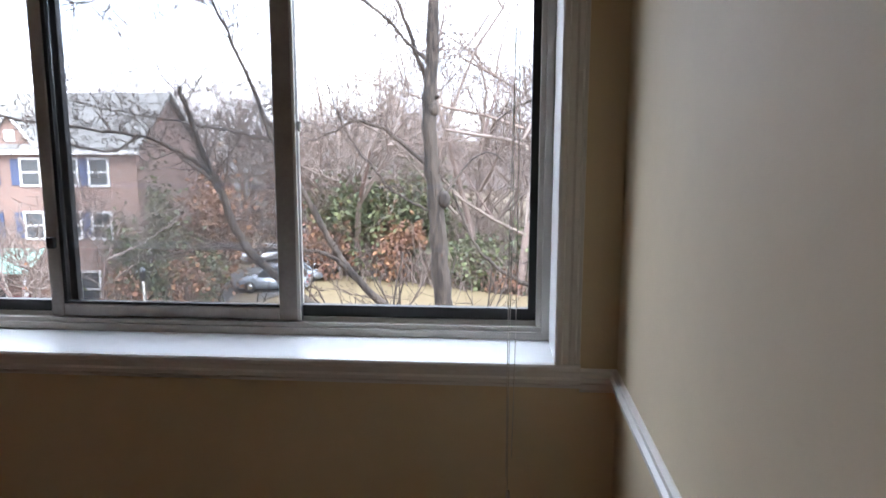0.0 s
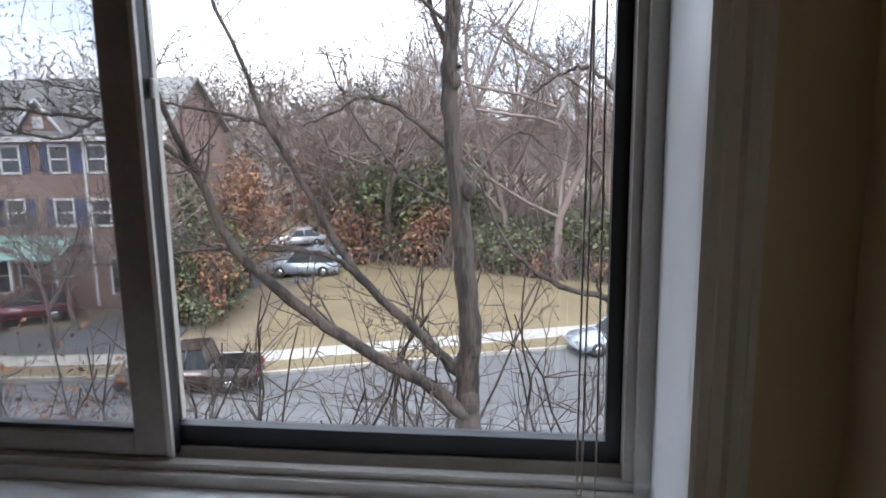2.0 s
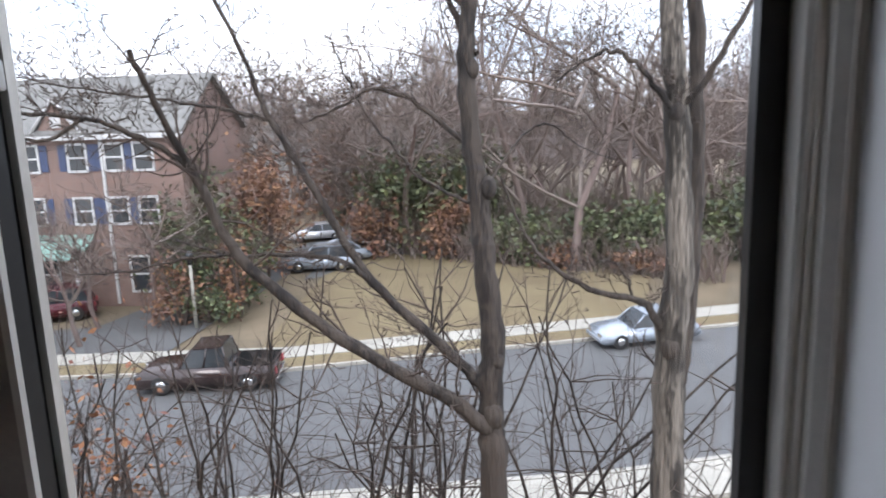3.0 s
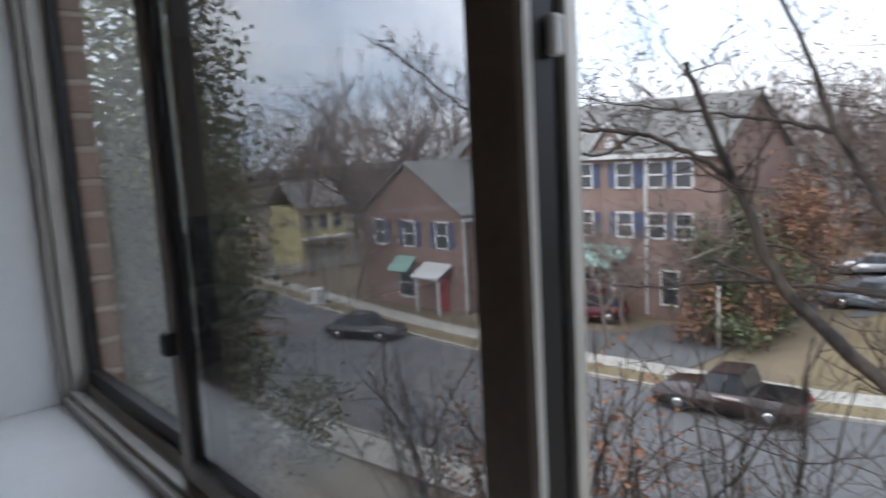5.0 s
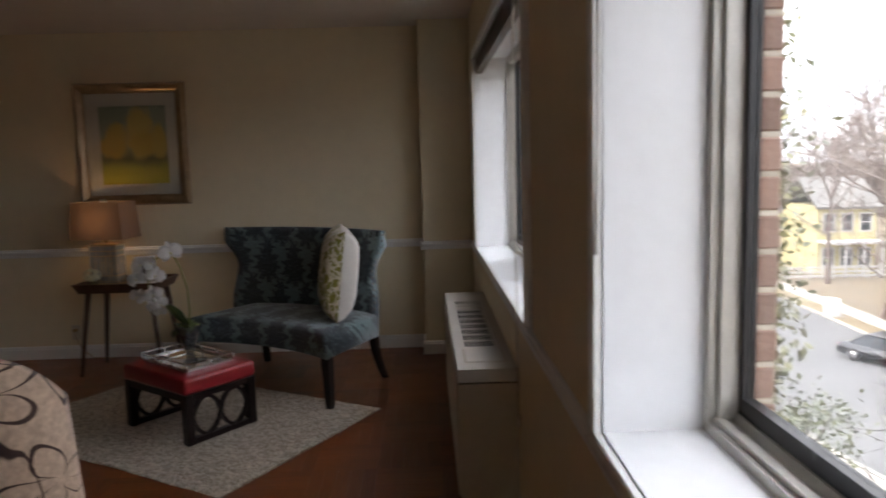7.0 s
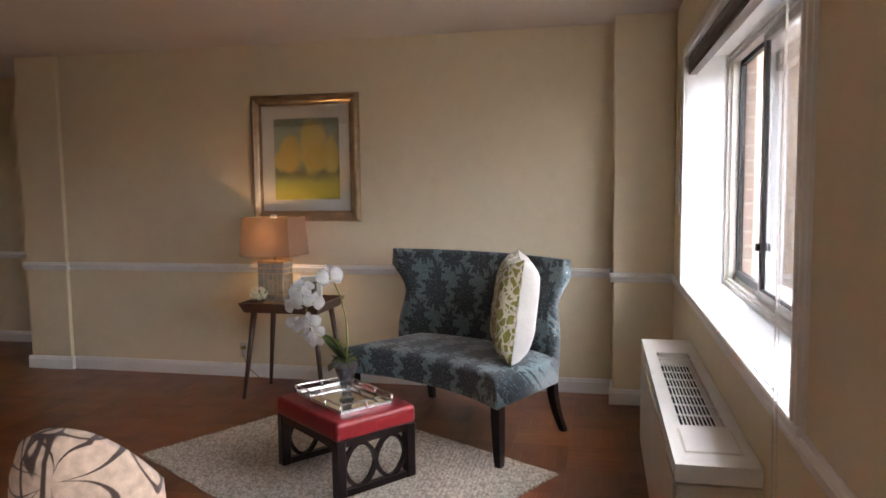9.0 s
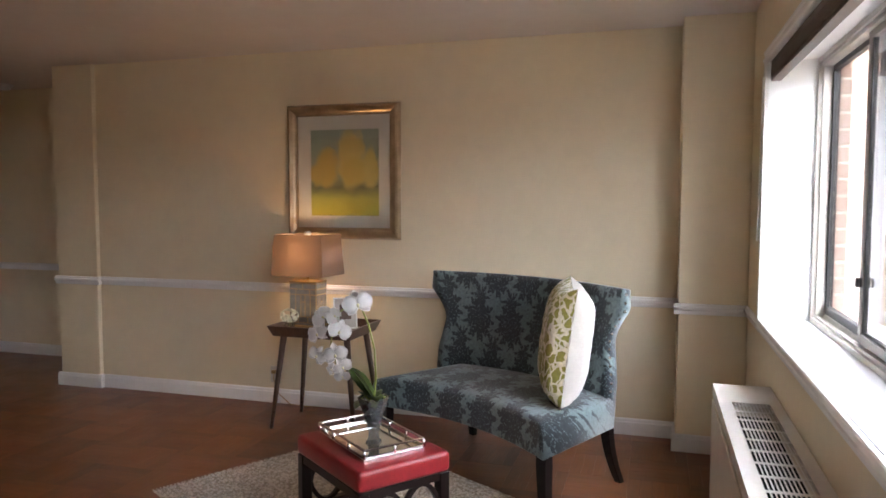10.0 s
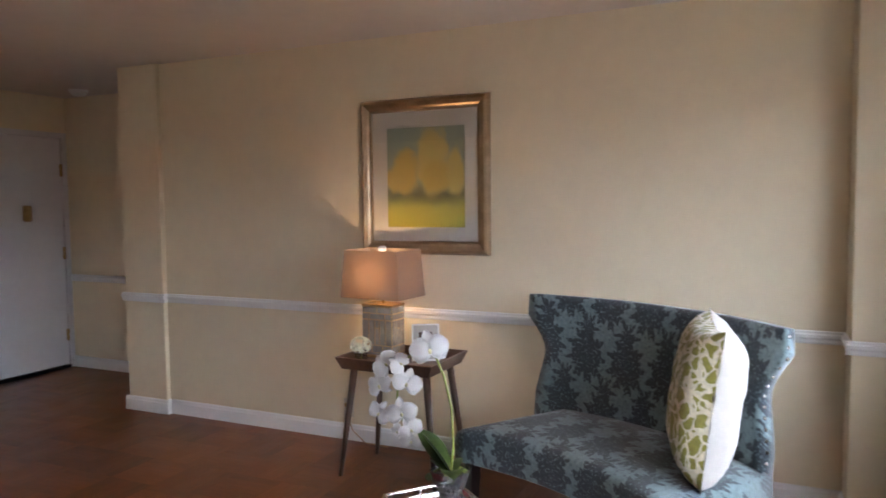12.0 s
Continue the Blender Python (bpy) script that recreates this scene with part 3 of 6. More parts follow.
outlet = thing("wall_outlet", "beige wall outlet with a brown plug in it", "outlet", (XW, -0.83, 0.20))
part("plate", box(0, 0.006, -0.036, 0.036, -0.058, 0.058, 0.003, 1), M_HEATER_SIDE, outlet)
bm = box(0.006, 0.034, -0.015, 0.015, 0.008, 0.034, 0.005)
part("plug", bm, M_BRASS, outlet, "brown lamp plug")
part("cord", add_tube(bmesh.new(), [(0.03, 0.0, 0.02), (0.06, 0.02, -0.02), (0.06, 0.06, -0.12), (0.05, 0.14, -0.19), (0.05, 0.30, -0.195)], 0.0035, 6), M_BRASS, outlet, "brown lamp cord")


# ---- blinds, pulled up ----
def blind(x0, x1, wand_x, cord_x):
    root = thing("venetian_blind", "brown venetian blind pulled up into the window head", "blind", (0, 0, W1[3]))
    part("headrail", box(x0 + 0.006, x1 - 0.006, YW + 0.005, YW + 0.05, -0.03, -0.001, 0.002, 1), M_BLIND, root)
    for i in range(9):
        part("slat", box(x0 + 0.008, x1 - 0.008, YW + 0.004, YW + 0.05, -0.037 - 0.005 * i, -0.0335 - 0.005 * i), M_BLIND, root)
    part("bottom_rail", box(x0 + 0.008, x1 - 0.008, YW + 0.006, YW + 0.048, -0.094, -0.080, 0.003), M_BLIND, root)
    part("wand", add_tube(bmesh.new(), [(wand_x, YW + 0.002, -0.03), (wand_x, YW - 0.022, -0.07), (wand_x + 0.004, YW - 0.024, -0.60), (wand_x - 0.003, YW - 0.026, -0.835)], [0.0035, 0.004, 0.0045, 0.0055], 8), M_TRIM, root, "white tilt wand")
    for k, (a, b) in enumerate(((0.0, 0.006), (0.012, -0.004), (0.024, 0.010))):
        pts = [(cord_x + a, YW - 0.02, -0.03)]
        for i in range(1, 13):
            u = i / 12
            pts.append((cord_x + a * (1 - u) + b * u + 0.004 * math.sin(5 * u + 2 * k), YW - 0.036 + 0.004 * math.cos(4 * u + k), -0.03 - (1.52 - 0.05 * k) * u))
        part("cord", add_tube(bmesh.new(), pts, 0.0012, 5), M_CORD, root, "thin off-white pull cord")
    bm = bmesh.new()
    add_lathe(bm, [(0.004, 0.02), (0.007, 0.0), (0.008, -0.02), (0.003, -0.028)], 10, (cord_x + 0.004, YW - 0.035, -1.56))
    part("tassel", bm, M_CORD, root, "small cord tassel")
    return root


blind(W1[0], W1[1], W1[0] + 0.06, 0.022)
blind(W2[0], W2[1], W2[0] - 0.05, -3.10)

# ---- heater under the window ----
HX0, HX1, HY0, HZ = -4.99, -3.335, 1.965, 0.616
heater = thing("wall_heater", "cream metal fan-coil heater with a slotted top, under the window", "heater", (HX0, HY0, 0))
L, D = HX1 - HX0, YW - HY0 - 0.004
gx0, gx1, gy0, gy1 = 0.29, 1.31, 0.050, 0.190
bm = bmesh.new()
add_box(bm, 0.004, L - 0.004, 0.006, D, 0.09, HZ - 0.06)
add_box(bm, 0.03, L - 0.03, 0.03, D, 0.0, 0.09)
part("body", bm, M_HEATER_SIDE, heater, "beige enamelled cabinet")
bm = bmesh.new()
add_box(bm, 0, L, 0, 0.004, HZ - 0.052, HZ - 0.014)
for a in (0, L - 0.004):
    add_box(bm, a, a + 0.004, 0.004, D, HZ - 0.052, HZ - 0.014)
part("top_lip", bm, M_METAL_WHITE, heater, "folded edge of the steel top")
for q in ((0, gx0, 0, D), (gx1, L, 0, D), (gx0, gx1, 0, gy0), (gx0, gx1, gy1, D)):
    part("top_plate", box(q[0], q[1], q[2], q[3], HZ - 0.014, HZ), M_METAL_WHITE, heater, "white enamelled steel top")
# gloss-free black plate; the shade below the slots is its colour
part("slot_shade", box(gx0, gx1, gy0, gy1, HZ - 0.0585, HZ - 0.055), M_BLACK, heater, "black plate painting the shade inside the outlet")
rows = 9
step = (gx1 - gx0) / rows
for i in range(rows + 1):
    if 0 < i < rows:
        x = gx0 + i * step
        part("cross_bar", box(x - 0.005, x + 0.005, gy0, gy1, HZ - 0.005, HZ - 0.001), M_METAL_WHITE, heater)
for j in range(1, 11):
    y = gy0 + (gy1 - gy0) * j / 11
    part("slat", box(gx0, gx1, y - 0.0019, y + 0.0019, HZ - 0.005, HZ - 0.002), M_METAL_WHITE, heater)
lid = part("control_lid", box(1.355, 1.555, 0.040, 0.195, HZ + 0.0005, HZ + 0.004, 0.0015, 1), M_METAL_WHITE, heater, "small hinged control lid")
part("lid_seam", box(1.348, 1.562, 0.034, 0.201, HZ - 0.0005, HZ + 0.0005), M_HEATER_SIDE, heater)
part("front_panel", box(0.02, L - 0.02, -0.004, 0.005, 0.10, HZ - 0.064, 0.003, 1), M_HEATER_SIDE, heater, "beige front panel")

# ---- framed picture ----
PY0, PY1, PZ0, PZ1 = -0.700, 0.115, 1.160, 2.056
pic = thing("framed_painting", "abstract yellow tree landscape in a champagne frame on the wall", "painting", (XW + 0.004, (PY0 + PY1) / 2, (PZ0 + PZ1) / 2))
w, h = (PY1 - PY0) / 2, (PZ1 - PZ0) / 2
FP = [(0, 0), (0.012, 0.0), (0.036, 0.012), (0.040, 0.026), (0.030, 0.048), (0.020, 0.060), (0.018, 0.072), (0.010, 0.076), (0, 0.076)]


def mitred(bm, profile, hw, hh):
    """A picture-frame moulding with mitred corners; profile rows are (depth, inset)."""
    loops = []
    for sy, sz in ((-1, -1), (1, -1), (1, 1), (-1, 1)):
        loops.append([bm.verts.new((d, sy * (hw - i), sz * (hh - i))) for d, i in profile])
    k = len(profile)
    for c in range(4):
        a, b = loops[c], loops[(c + 1) % 4]
        for i in range(k):
            bm.faces.new((a[i], b[i], b[(i + 1) % k], a[(i + 1) % k]))
    return bm


part("frame", mitred(bmesh.new(), FP, w, h), M_FRAME, pic, "brushed champagne moulded frame")
part("mat_board", box(0.0, 0.008, -w + 0.07, w - 0.07, -h + 0.07, h - 0.07), M_MAT, pic, "wide off-white mat board")


def landscape_material():
    """Hazy yellow tree crowns over a dark band and a lime field, under a grey-green sky."""
    m = bpy.data.materials.new("yellow_tree_painting")
    m.use_nodes = True
    n, l = m.node_tree.nodes, m.node_tree.links
    b = n["Principled BSDF"]
    b.inputs["Roughness"].default_value = 0.7
    co = n.new("ShaderNodeTexCoord")
    sep = n.new("ShaderNodeSeparateXYZ")
    l.new(co.outputs["Object"], sep.inputs[0])
    wob = noise_of(n, l, co.outputs["Object"], 18, 4)
    wy = maths(n, l, "MULTIPLY_ADD", maths(n, l, "SUBTRACT", wob, 0.5), 0.10, sep.outputs[1])
    wz = maths(n, l, "MULTIPLY_ADD", maths(n, l, "SUBTRACT", wob, 0.5), 0.07, sep.outputs[2])
    ramp = n.new("ShaderNodeValToRGB")
    cr = ramp.color_ramp
    rows = ((0.0, (0.48, 0.43, 0.06)), (0.20, (0.52, 0.48, 0.11)), (0.27, (0.32, 0.32, 0.13)), (0.33, (0.19, 0.20, 0.12)), (0.38, (0.33, 0.33, 0.20)), (0.45, (0.37, 0.40, 0.28)), (1.0, (0.36, 0.41, 0.35)))
    while len(cr.elements) < len(rows):
        cr.elements.new(0.5)
    for e, (p, c) in zip(cr.elements, rows):
        e.position, e.color = p, (*c, 1)
    rng = n.new("ShaderNodeMapRange")
    rng.inputs["From Min"].default_value, rng.inputs["From Max"].default_value = -0.30, 0.30
    l.new(wz, rng.inputs["Value"])
    l.new(rng.outputs[0], ramp.inputs[0])
    last = ramp.outputs[0]
    for cy, cz, ry, rz, col in ((0.055, 0.09, 0.095, 0.19, (0.72, 0.55, 0.19)), (0.09, 0.0, 0.10, 0.09, (0.68, 0.48, 0.13)), (-0.115, 0.03, 0.075, 0.13, (0.70, 0.48, 0.13)), (-0.19, -0.02, 0.06, 0.07, (0.66, 0.46, 0.13)), (0.20, 0.02, 0.055, 0.13, (0.70, 0.54, 0.17))):
        dy = maths(n, l, "POWER", maths(n, l, "DIVIDE", maths(n, l, "SUBTRACT", wy, cy), ry), 2.0)
        dz = maths(n, l, "POWER", maths(n, l, "DIVIDE", maths(n, l, "SUBTRACT", wz, cz), rz), 2.0)
        mask = smooth_step(n, l, maths(n, l, "ADD", dy, dz), 1.5, 0.5)
        mix = n.new("ShaderNodeMix")
        mix.data_type = "RGBA"
        mix.inputs[7].default_value = (*col, 1)
        l.new(mask, mix.inputs[0])
        l.new(last, mix.inputs[6])
        last = mix.outputs[2]
    l.new(last, b.inputs["Base Color"])
    return m


part("painting", box(0.008, 0.011, -0.235, 0.255, -0.292, 0.280), landscape_material(), pic, "hazy yellow trees over a lime field")
glaze = part("glazing", box(0.016, 0.018, -w + 0.072, w - 0.072, -h + 0.072, h - 0.072), M_CLEAR, pic, "clear picture glass")
glaze.visible_shadow = False

# ---- settee ----
settee = thing("settee", "armless curved settee in teal and charcoal damask with dark legs", "settee", (-5.24, 0.94, 0), 60.5)


def back_half(z):
    """Half width of the back at height z: wide shoulders, a swept notch, a narrow waist."""
    if z > 0.885:
        return 0.660
    u = max(0.0, min(1.0, (0.885 - z) / 0.36))
    return 0.660 - 0.100 * math.sin(u * math.pi) if u < 0.5 else 0.560 + 0.035 * (u - 0.5) * 2


bm = bmesh.new()
NU, NV = 28, 20
faces = []
for side in (0, 1):
    grid = []
    for j in range(NV + 1):
        z = 0.315 + (0.993 - 0.315) * j / NV
        hw = back_half(z)
        row = []
        for i in range(NU + 1):
            u = -1 + 2 * i / NU
            x = u * hw
            y = 0.345 - 0.33 * x * x + 0.10 * (z - 0.45)
            t = 0.090 * (1 - 0.25 * max(0, (z - 0.85) / 0.15))
            puff = 0.012 * math.cos(u * math.pi / 2)
            row.append(bm.verts.new((x - 0.085, y + (t if side else -puff), z - (0.006 if (side and j == NV) else 0))))
        grid.append(row)
    faces.append(grid)
    for j in range(NV):
        for i in range(NU):
            q = (grid[j][i], grid[j][i + 1], grid[j + 1][i + 1], grid[j + 1][i])
            bm.faces.new(q if not side else q[::-1])
a, b = faces
for j in range(NV):
    for i in (0, NU):
        bm.faces.new((a[j][i], a[j + 1][i], b[j + 1][i], b[j][i]))
for i in range(NU):
    for j in (0, NV):
        bm.faces.new((a[j][i], a[j][i + 1], b[j][i + 1], b[j][i]))
edge = [e for e in bm.edges if len(e.link_faces) == 2 and e.calc_face_angle(0) > 0.9]
bmesh.ops.recalc_face_normals(bm, faces=bm.faces[:])
bmesh.ops.bevel(bm, geom=edge, offset=0.013, segments=3, profile=0.5, affect="EDGES")
back = part("backrest", bm, M_DAMASK, settee, "damask backrest with shoulder wings", smooth=True)


def nail(x, y, z, parent):
    bm = bmesh.new()
    bmesh.ops.create_icosphere(bm, subdivisions=2, radius=0.0085)
    bmesh.ops.transform(bm, matrix=Matrix.Translation((x, y, z)), verts=bm.verts)
    part("nailhead", bm, M_NAIL, parent, "nickel nailhead", smooth=True)


for s in (-1, 1):
    for k in range(15):
        z = 0.965 - 0.040 * k
        x = s * (back_half(z) + 0.001)
        nail(x - 0.085, 0.345 - 0.33 * x * x + 0.10 * (z - 0.45) + 0.030, z, back)


def seat_outline():
    pts = []
    for i in range(25):
        u = -1 + 2 * i / 24
        pts.append((u * 0.585 - 0.012, -0.335 + 0.115 * (1 - u * u)))
    for i in range(25):
        u = 1 - 2 * i / 24
        x = u * 0.535
        pts.append((x, 0.36 - 0.33 * x * x))
    return pts


bm = bmesh.new()
out = seat_outline()
cx, cy = 0.0, 0.04
levels = ((0.305, 0.985), (0.312, 1.0), (0.40, 1.004), (0.438, 0.99), (0.455, 0.955), (0.466, 0.85), (0.474, 0.55), (0.477, 0.2))
rings = []
for z, k in levels:
    rings.append([bm.verts.new((cx + (x - cx) * k, cy + (y - cy) * k, z)) for x, y in out])
n = len(out)
for r0, r1 in zip(rings, rings[1:]):
    for i in range(n):
        bm.faces.new((r0[i], r0[(i + 1) % n], r1[(i + 1) % n], r1[i]))
bm.faces.new(rings[0][::-1])
bm.faces.new(rings[-1])
part("seat", bm, M_DAMASK, settee, "padded damask seat with a scooped front", smooth=True)


def leg(bm, x, y, top, foot_x, foot_y, r0, r1, curve=0.0):
    rings = []
    for k in range(7):
        u = k / 6
        r = r0 + (r1 - r0) * u
        px, py = x + (foot_x - x) * u ** (1 + curve), y + (foot_y - y) * u ** (1 + curve)
        rings.append([bm.verts.new((px + a * r, py + b * r, top * (1 - u))) for a, b in ((-1, -1), (1, -1), (1, 1), (-1, 1))])
    for p, q in zip(rings, rings[1:]):
        for i in range(4):
            bm.faces.new((p[i], p[(i + 1) % 4], q[(i + 1) % 4], q[i]))
    bm.faces.new(rings[0])
    bm.faces.new(rings[-1][::-1])
    bmesh.ops.bevel(bm, geom=[e for e in bm.edges if abs((e.verts[0].co - e.verts[1].co).z) > 0.01], offset=0.004, segments=1, affect="EDGES")
    return bm


for x, y, fx, fy, c in ((-0.535, -0.285, -0.545, -0.29, 0), (0.535, -0.285, 0.548, -0.29, 0), (-0.47, 0.30, -0.52, 0.375, 0.8), (0.47, 0.30, 0.50, 0.375, 0.8)):
    part("leg", leg(bmesh.new(), x, y, 0.31, fx, fy, 0.027, 0.019, c), M_DARKWOOD, settee, "tapered espresso wood leg")

# ---- pillow on the settee ----
pillow = thing("throw_pillow", "cream cushion with an olive coral print, standing on the settee", "pillow", (-5.06, 1.30, 0.478), 5)
PW, PH, PT = 0.205, 0.285, 0.112
for sgn, nm, mt, lb in ((-1, "front_cover", M_CORAL, "olive coral-branch print"), (1, "back_cover", M_CREAM, "plain cream cotton back")):
    bm = bmesh.new()
    N = 22
    g = []
    for j in range(N + 1):
        row = []
        for i in range(N + 1):
            u, v = -1 + 2 * i / N, -1 + 2 * j / N
            pinch = 1 - 0.12 * (1 - u * u) * (abs(v) ** 3)
            pinv = 1 - 0.12 * (1 - v * v) * (abs(u) ** 3)
            t = PT * max(0.0, (1 - u ** 4) * (1 - v ** 4)) ** 0.5
            wr = 0.006 * math.sin(9 * u + 4 * v) * (1 - u * u) * (1 - v * v) + 0.004 * math.sin(17 * v + 5 * u) * abs(u) * (1 - v * v)
            row.append(bm.verts.new((u * PW * pinv, sgn * (t + wr + 0.001), PH + v * PH * pinch)))
        g.append(row)
    for j in range(N):
        for i in range(N):
            bm.faces.new((g[j][i], g[j][i + 1], g[j + 1][i + 1], g[j + 1][i]))
    part(nm, bm, mt, pillow, lb, smooth=True)
# the print faces the room's far end, the plain back faces the window
pillow.matrix_world = Matrix.Translation((-5.08, 1.275, 0.474)) @ Euler((radians(-7), radians(3), radians(11))).to_matrix().to_4x4()

# ---- rug ----
RF = Vector((-3.625, 0.94))
ra, rb = Vector((-0.505, -0.863)).normalized(), Vector((-0.863, 0.505)).normalized()
rug = thing("area_rug", "chunky woven natural jute rug on the parquet", "rug", (RF.x, RF.y, 0.0), math.degrees(math.atan2(ra.y, ra.x)))
RL, RWD = 1.80, 1.235
bm = bmesh.new()
NA, NB = 300, 124
g = []
rr = random.Random(5)
knot = [[rr.random() for _ in range(NB // 2 + 2)] for _ in range(NA // 2 + 2)]
for i in range(NA + 1):
    row = []
    for j in range(NB + 1):
        x, y = RL * i / NA, -RWD * j / NB
        k = knot[i // 2][j // 2]
        ridge = (j % 2) * (0.7 + 0.5 * k) * (0.78 + 0.22 * math.cos(math.pi * (i / 2 + (j // 2) % 2)))
        wob = 0.004 * math.sin(7 * x) + 0.003 * math.sin(23 * x + 1)
        edge_wob = 0.006 * math.sin(31 * y) * (i in (0, NA))
        row.append(bm.verts.new((x + edge_wob, y + (wob if j in (0, NB) else 0), 0.003 + 0.0075 * ridge if 0 < i < NA and 0 < j < NB else 0.001)))
    g.append(row)
for i in range(NA):
    for j in range(NB):
        bm.faces.new((g[i][j], g[i + 1][j], g[i + 1][j + 1], g[i][j + 1]))
part("weave", bm, M_JUTE, rug, "beige and grey woven jute")
bm = bmesh.new()
for k in range(70):
    y = -RWD * (k + 0.5) / 70
    for x0, s in ((0, -1), (RL, 1)):
        add_tube(bm, [(x0, y, 0.005), (x0 + s * 0.012, y + 0.006 * math.sin(k * 3.1), 0.0045)], [0.005, 0.003], 5)
tagged(part("fringe", bm, M_JUTE, rug, "short jute fringe"), kind="stuff")

# ---- ottoman ----
ott = thing("ottoman", "red leather ottoman with black fretwork ends, on the rug", "ottoman", (-4.535, 0.535, 0.010), 52.0)
OL, OW = 0.287, 0.218
bm = box(-OL - 0.004, OL + 0.004, -OW - 0.004, OW + 0.004, 0.262, 0.352, 0.022, 4)
part("cushion", bm, M_LEATHER, ott, "padded red leather top", smooth=True)
bm = bmesh.new()
for s in (-1, 1):
    add_box(bm, -OL + 0.05, OL - 0.05, s * (OW - 0.018) - 0.014, s * (OW - 0.018) + 0.014, 0.228, 0.262)
part("apron", bm, M_DARKWOOD, ott, "black side rails")
for s in (-1, 1):
    x = s * (OL - 0.024)
    for t in (-1, 1):
        part("leg", box(x - 0.024, x + 0.024, t * (OW - 0.024) - 0.024, t * (OW - 0.024) + 0.024, 0.0, 0.262, 0.003, 1), M_DARKWOOD, ott, "square black leg")
    for za, zb in ((0.0, 0.030), (0.230, 0.262)):
        part("end_rail", box(x - 0.016, x + 0.016, -OW + 0.048, OW - 0.048, za, zb), M_DARKWOOD, ott)
    # two interlaced rows of waves make the rings of the fretwork
    for ph in (0.0, math.pi):
        bm = bmesh.new()
        pts = []
        for k in range(49):
            u = k / 48
            y = -OW + 0.048 + (2 * OW - 0.096) * u
            w = math.sin(ph + u * 2 * math.pi)
            pts.append((x, y, 0.130 + 0.101 * math.copysign(abs(w) ** 0.62, w)))
        for p, q in zip(pts, pts[1:]):
            d = (Vector(q) - Vector(p)).normalized()
            nrm = Vector((0, -d.z, d.y)) * 0.0095
            v = []
            for e in (p, q):
                for sx, sn in ((-0.010, -1), (0.010, -1), (0.010, 1), (-0.010, 1)):
                    v.append(bm.verts.new(Vector(e) + Vector((sx, 0, 0)) + nrm * sn))
            for f in ((0, 1, 5, 4), (1, 2, 6, 5), (2, 3, 7, 6), (3, 0, 4, 7)):
                bm.faces.new([v[i] for i in f])
        bmesh.ops.remove_doubles(bm, verts=bm.verts[:], dist=0.004)
        part("fretwork", bm, M_DARKWOOD, ott, "curved black fretwork")

# ---- mirrored tray ----
TZ = 0.010 + 0.352
tray = thing("serving_tray", "mirrored tray with a low chrome gallery, on the ottoman", "tray", (-4.547, 0.525, TZ), 50.0)
TL, TW = 0.225, 0.145
part("mirror_base", box(-TL, TL, -TW, TW, 0.0, 0.012, 0.002, 1), M_MIRROR, tray, "mirror glass base")
for z in (0.012, 0.042):
    bm = bmesh.new()
    for q in ((-TL, TL, -TW, -TW + 0.009), (-TL, TL, TW - 0.009, TW), (-TL, -TL + 0.009, -TW + 0.009, TW - 0.009), (TL - 0.009, TL, -TW + 0.009, TW - 0.009)):
        add_box(bm, q[0], q[1], q[2], q[3], z, z + 0.009)
    bmesh.ops.bevel(bm, geom=bm.edges[:], offset=0.002, segments=1, affect="EDGES")
    part("gallery_rail", bm, M_CHROME, tray, "polished chrome rail")
for x in (-TL + 0.0045, -TL / 3, TL / 3, TL - 0.0045):
    for y in (-TW + 0.0045, TW - 0.0045):
        part("post", add_tube(bmesh.new(), [(x, y, 0.012), (x, y, 0.046)], 0.0065, 10), M_CHROME, tray)
for x in (-TL + 0.0045, TL - 0.0045):
    part("post", add_tube(bmesh.new(), [(x, 0, 0.012), (x, 0, 0.046)], 0.0065, 10), M_CHROME, tray)

# ---- orchid in a glass vase ----
VX, VY, VZ = -4.505, 0.560, TZ + 0.012
orchid = thing("potted_orchid", "white artificial orchid in a flared glass vase with pebbles", "orchid", (VX, VY, VZ), 0)
bm = bmesh.new()
prof = [(0.034, 0.0), (0.036, 0.006), (0.024, 0.016), (0.022, 0.05), (0.030, 0.075), (0.046, 0.13), (0.070, 0.20), (0.066, 0.20), (0.042, 0.13), (0.026, 0.080), (0.012, 0.072)]
add_lathe(bm, prof, 6)
for f in bm.faces:
    f.smooth = False
vase = part("vase", bm, M_VASE, orchid, "flared faceted clear glass vase")
vase.visible_shadow = False
rr = random.Random(11)
bm = bmesh.new()
for k in range(46):
    z = 0.085 + 0.075 * rr.random()
    r = (0.020 + (z - 0.08) * 0.30) * math.sqrt(rr.random())
    a = rr.random() * 6.28
    mtx = Matrix.Translation((r * math.cos(a), r * math.sin(a), z)) @ Matrix.Diagonal((1, 0.8, 0.6, 1))
    bmesh.ops.create_icosphere(bm, subdivisions=1, radius=0.009 + 0.004 * rr.random(), matrix=mtx)
part("pebbles", bm, M_PEBBLE, orchid, "dark pebbles")


def blade(length, width, droop, fold=0.25, n=10):
    """A pointed leaf along +x, with a folded midrib."""
    bm = bmesh.new()
    rows = []
    for i in range(n + 1):
        u = i / n
        w = width * math.sin(math.pi * min(1, u * 0.93 + 0.07)) ** 0.75
        z = droop[0] * u + droop[1] * u * u
        rows.append([bm.verts.new((length * u, s * w, z + abs(s) * w * fold)) for s in (-1, -0.5, 0, 0.5, 1)])
    for a, b in zip(rows, rows[1:]):
        for k in range(4):
            bm.faces.new((a[k], a[k + 1], b[k + 1], b[k]))
    bmesh.ops.solidify(bm, geom=bm.faces[:], thickness=0.002)
    return bm


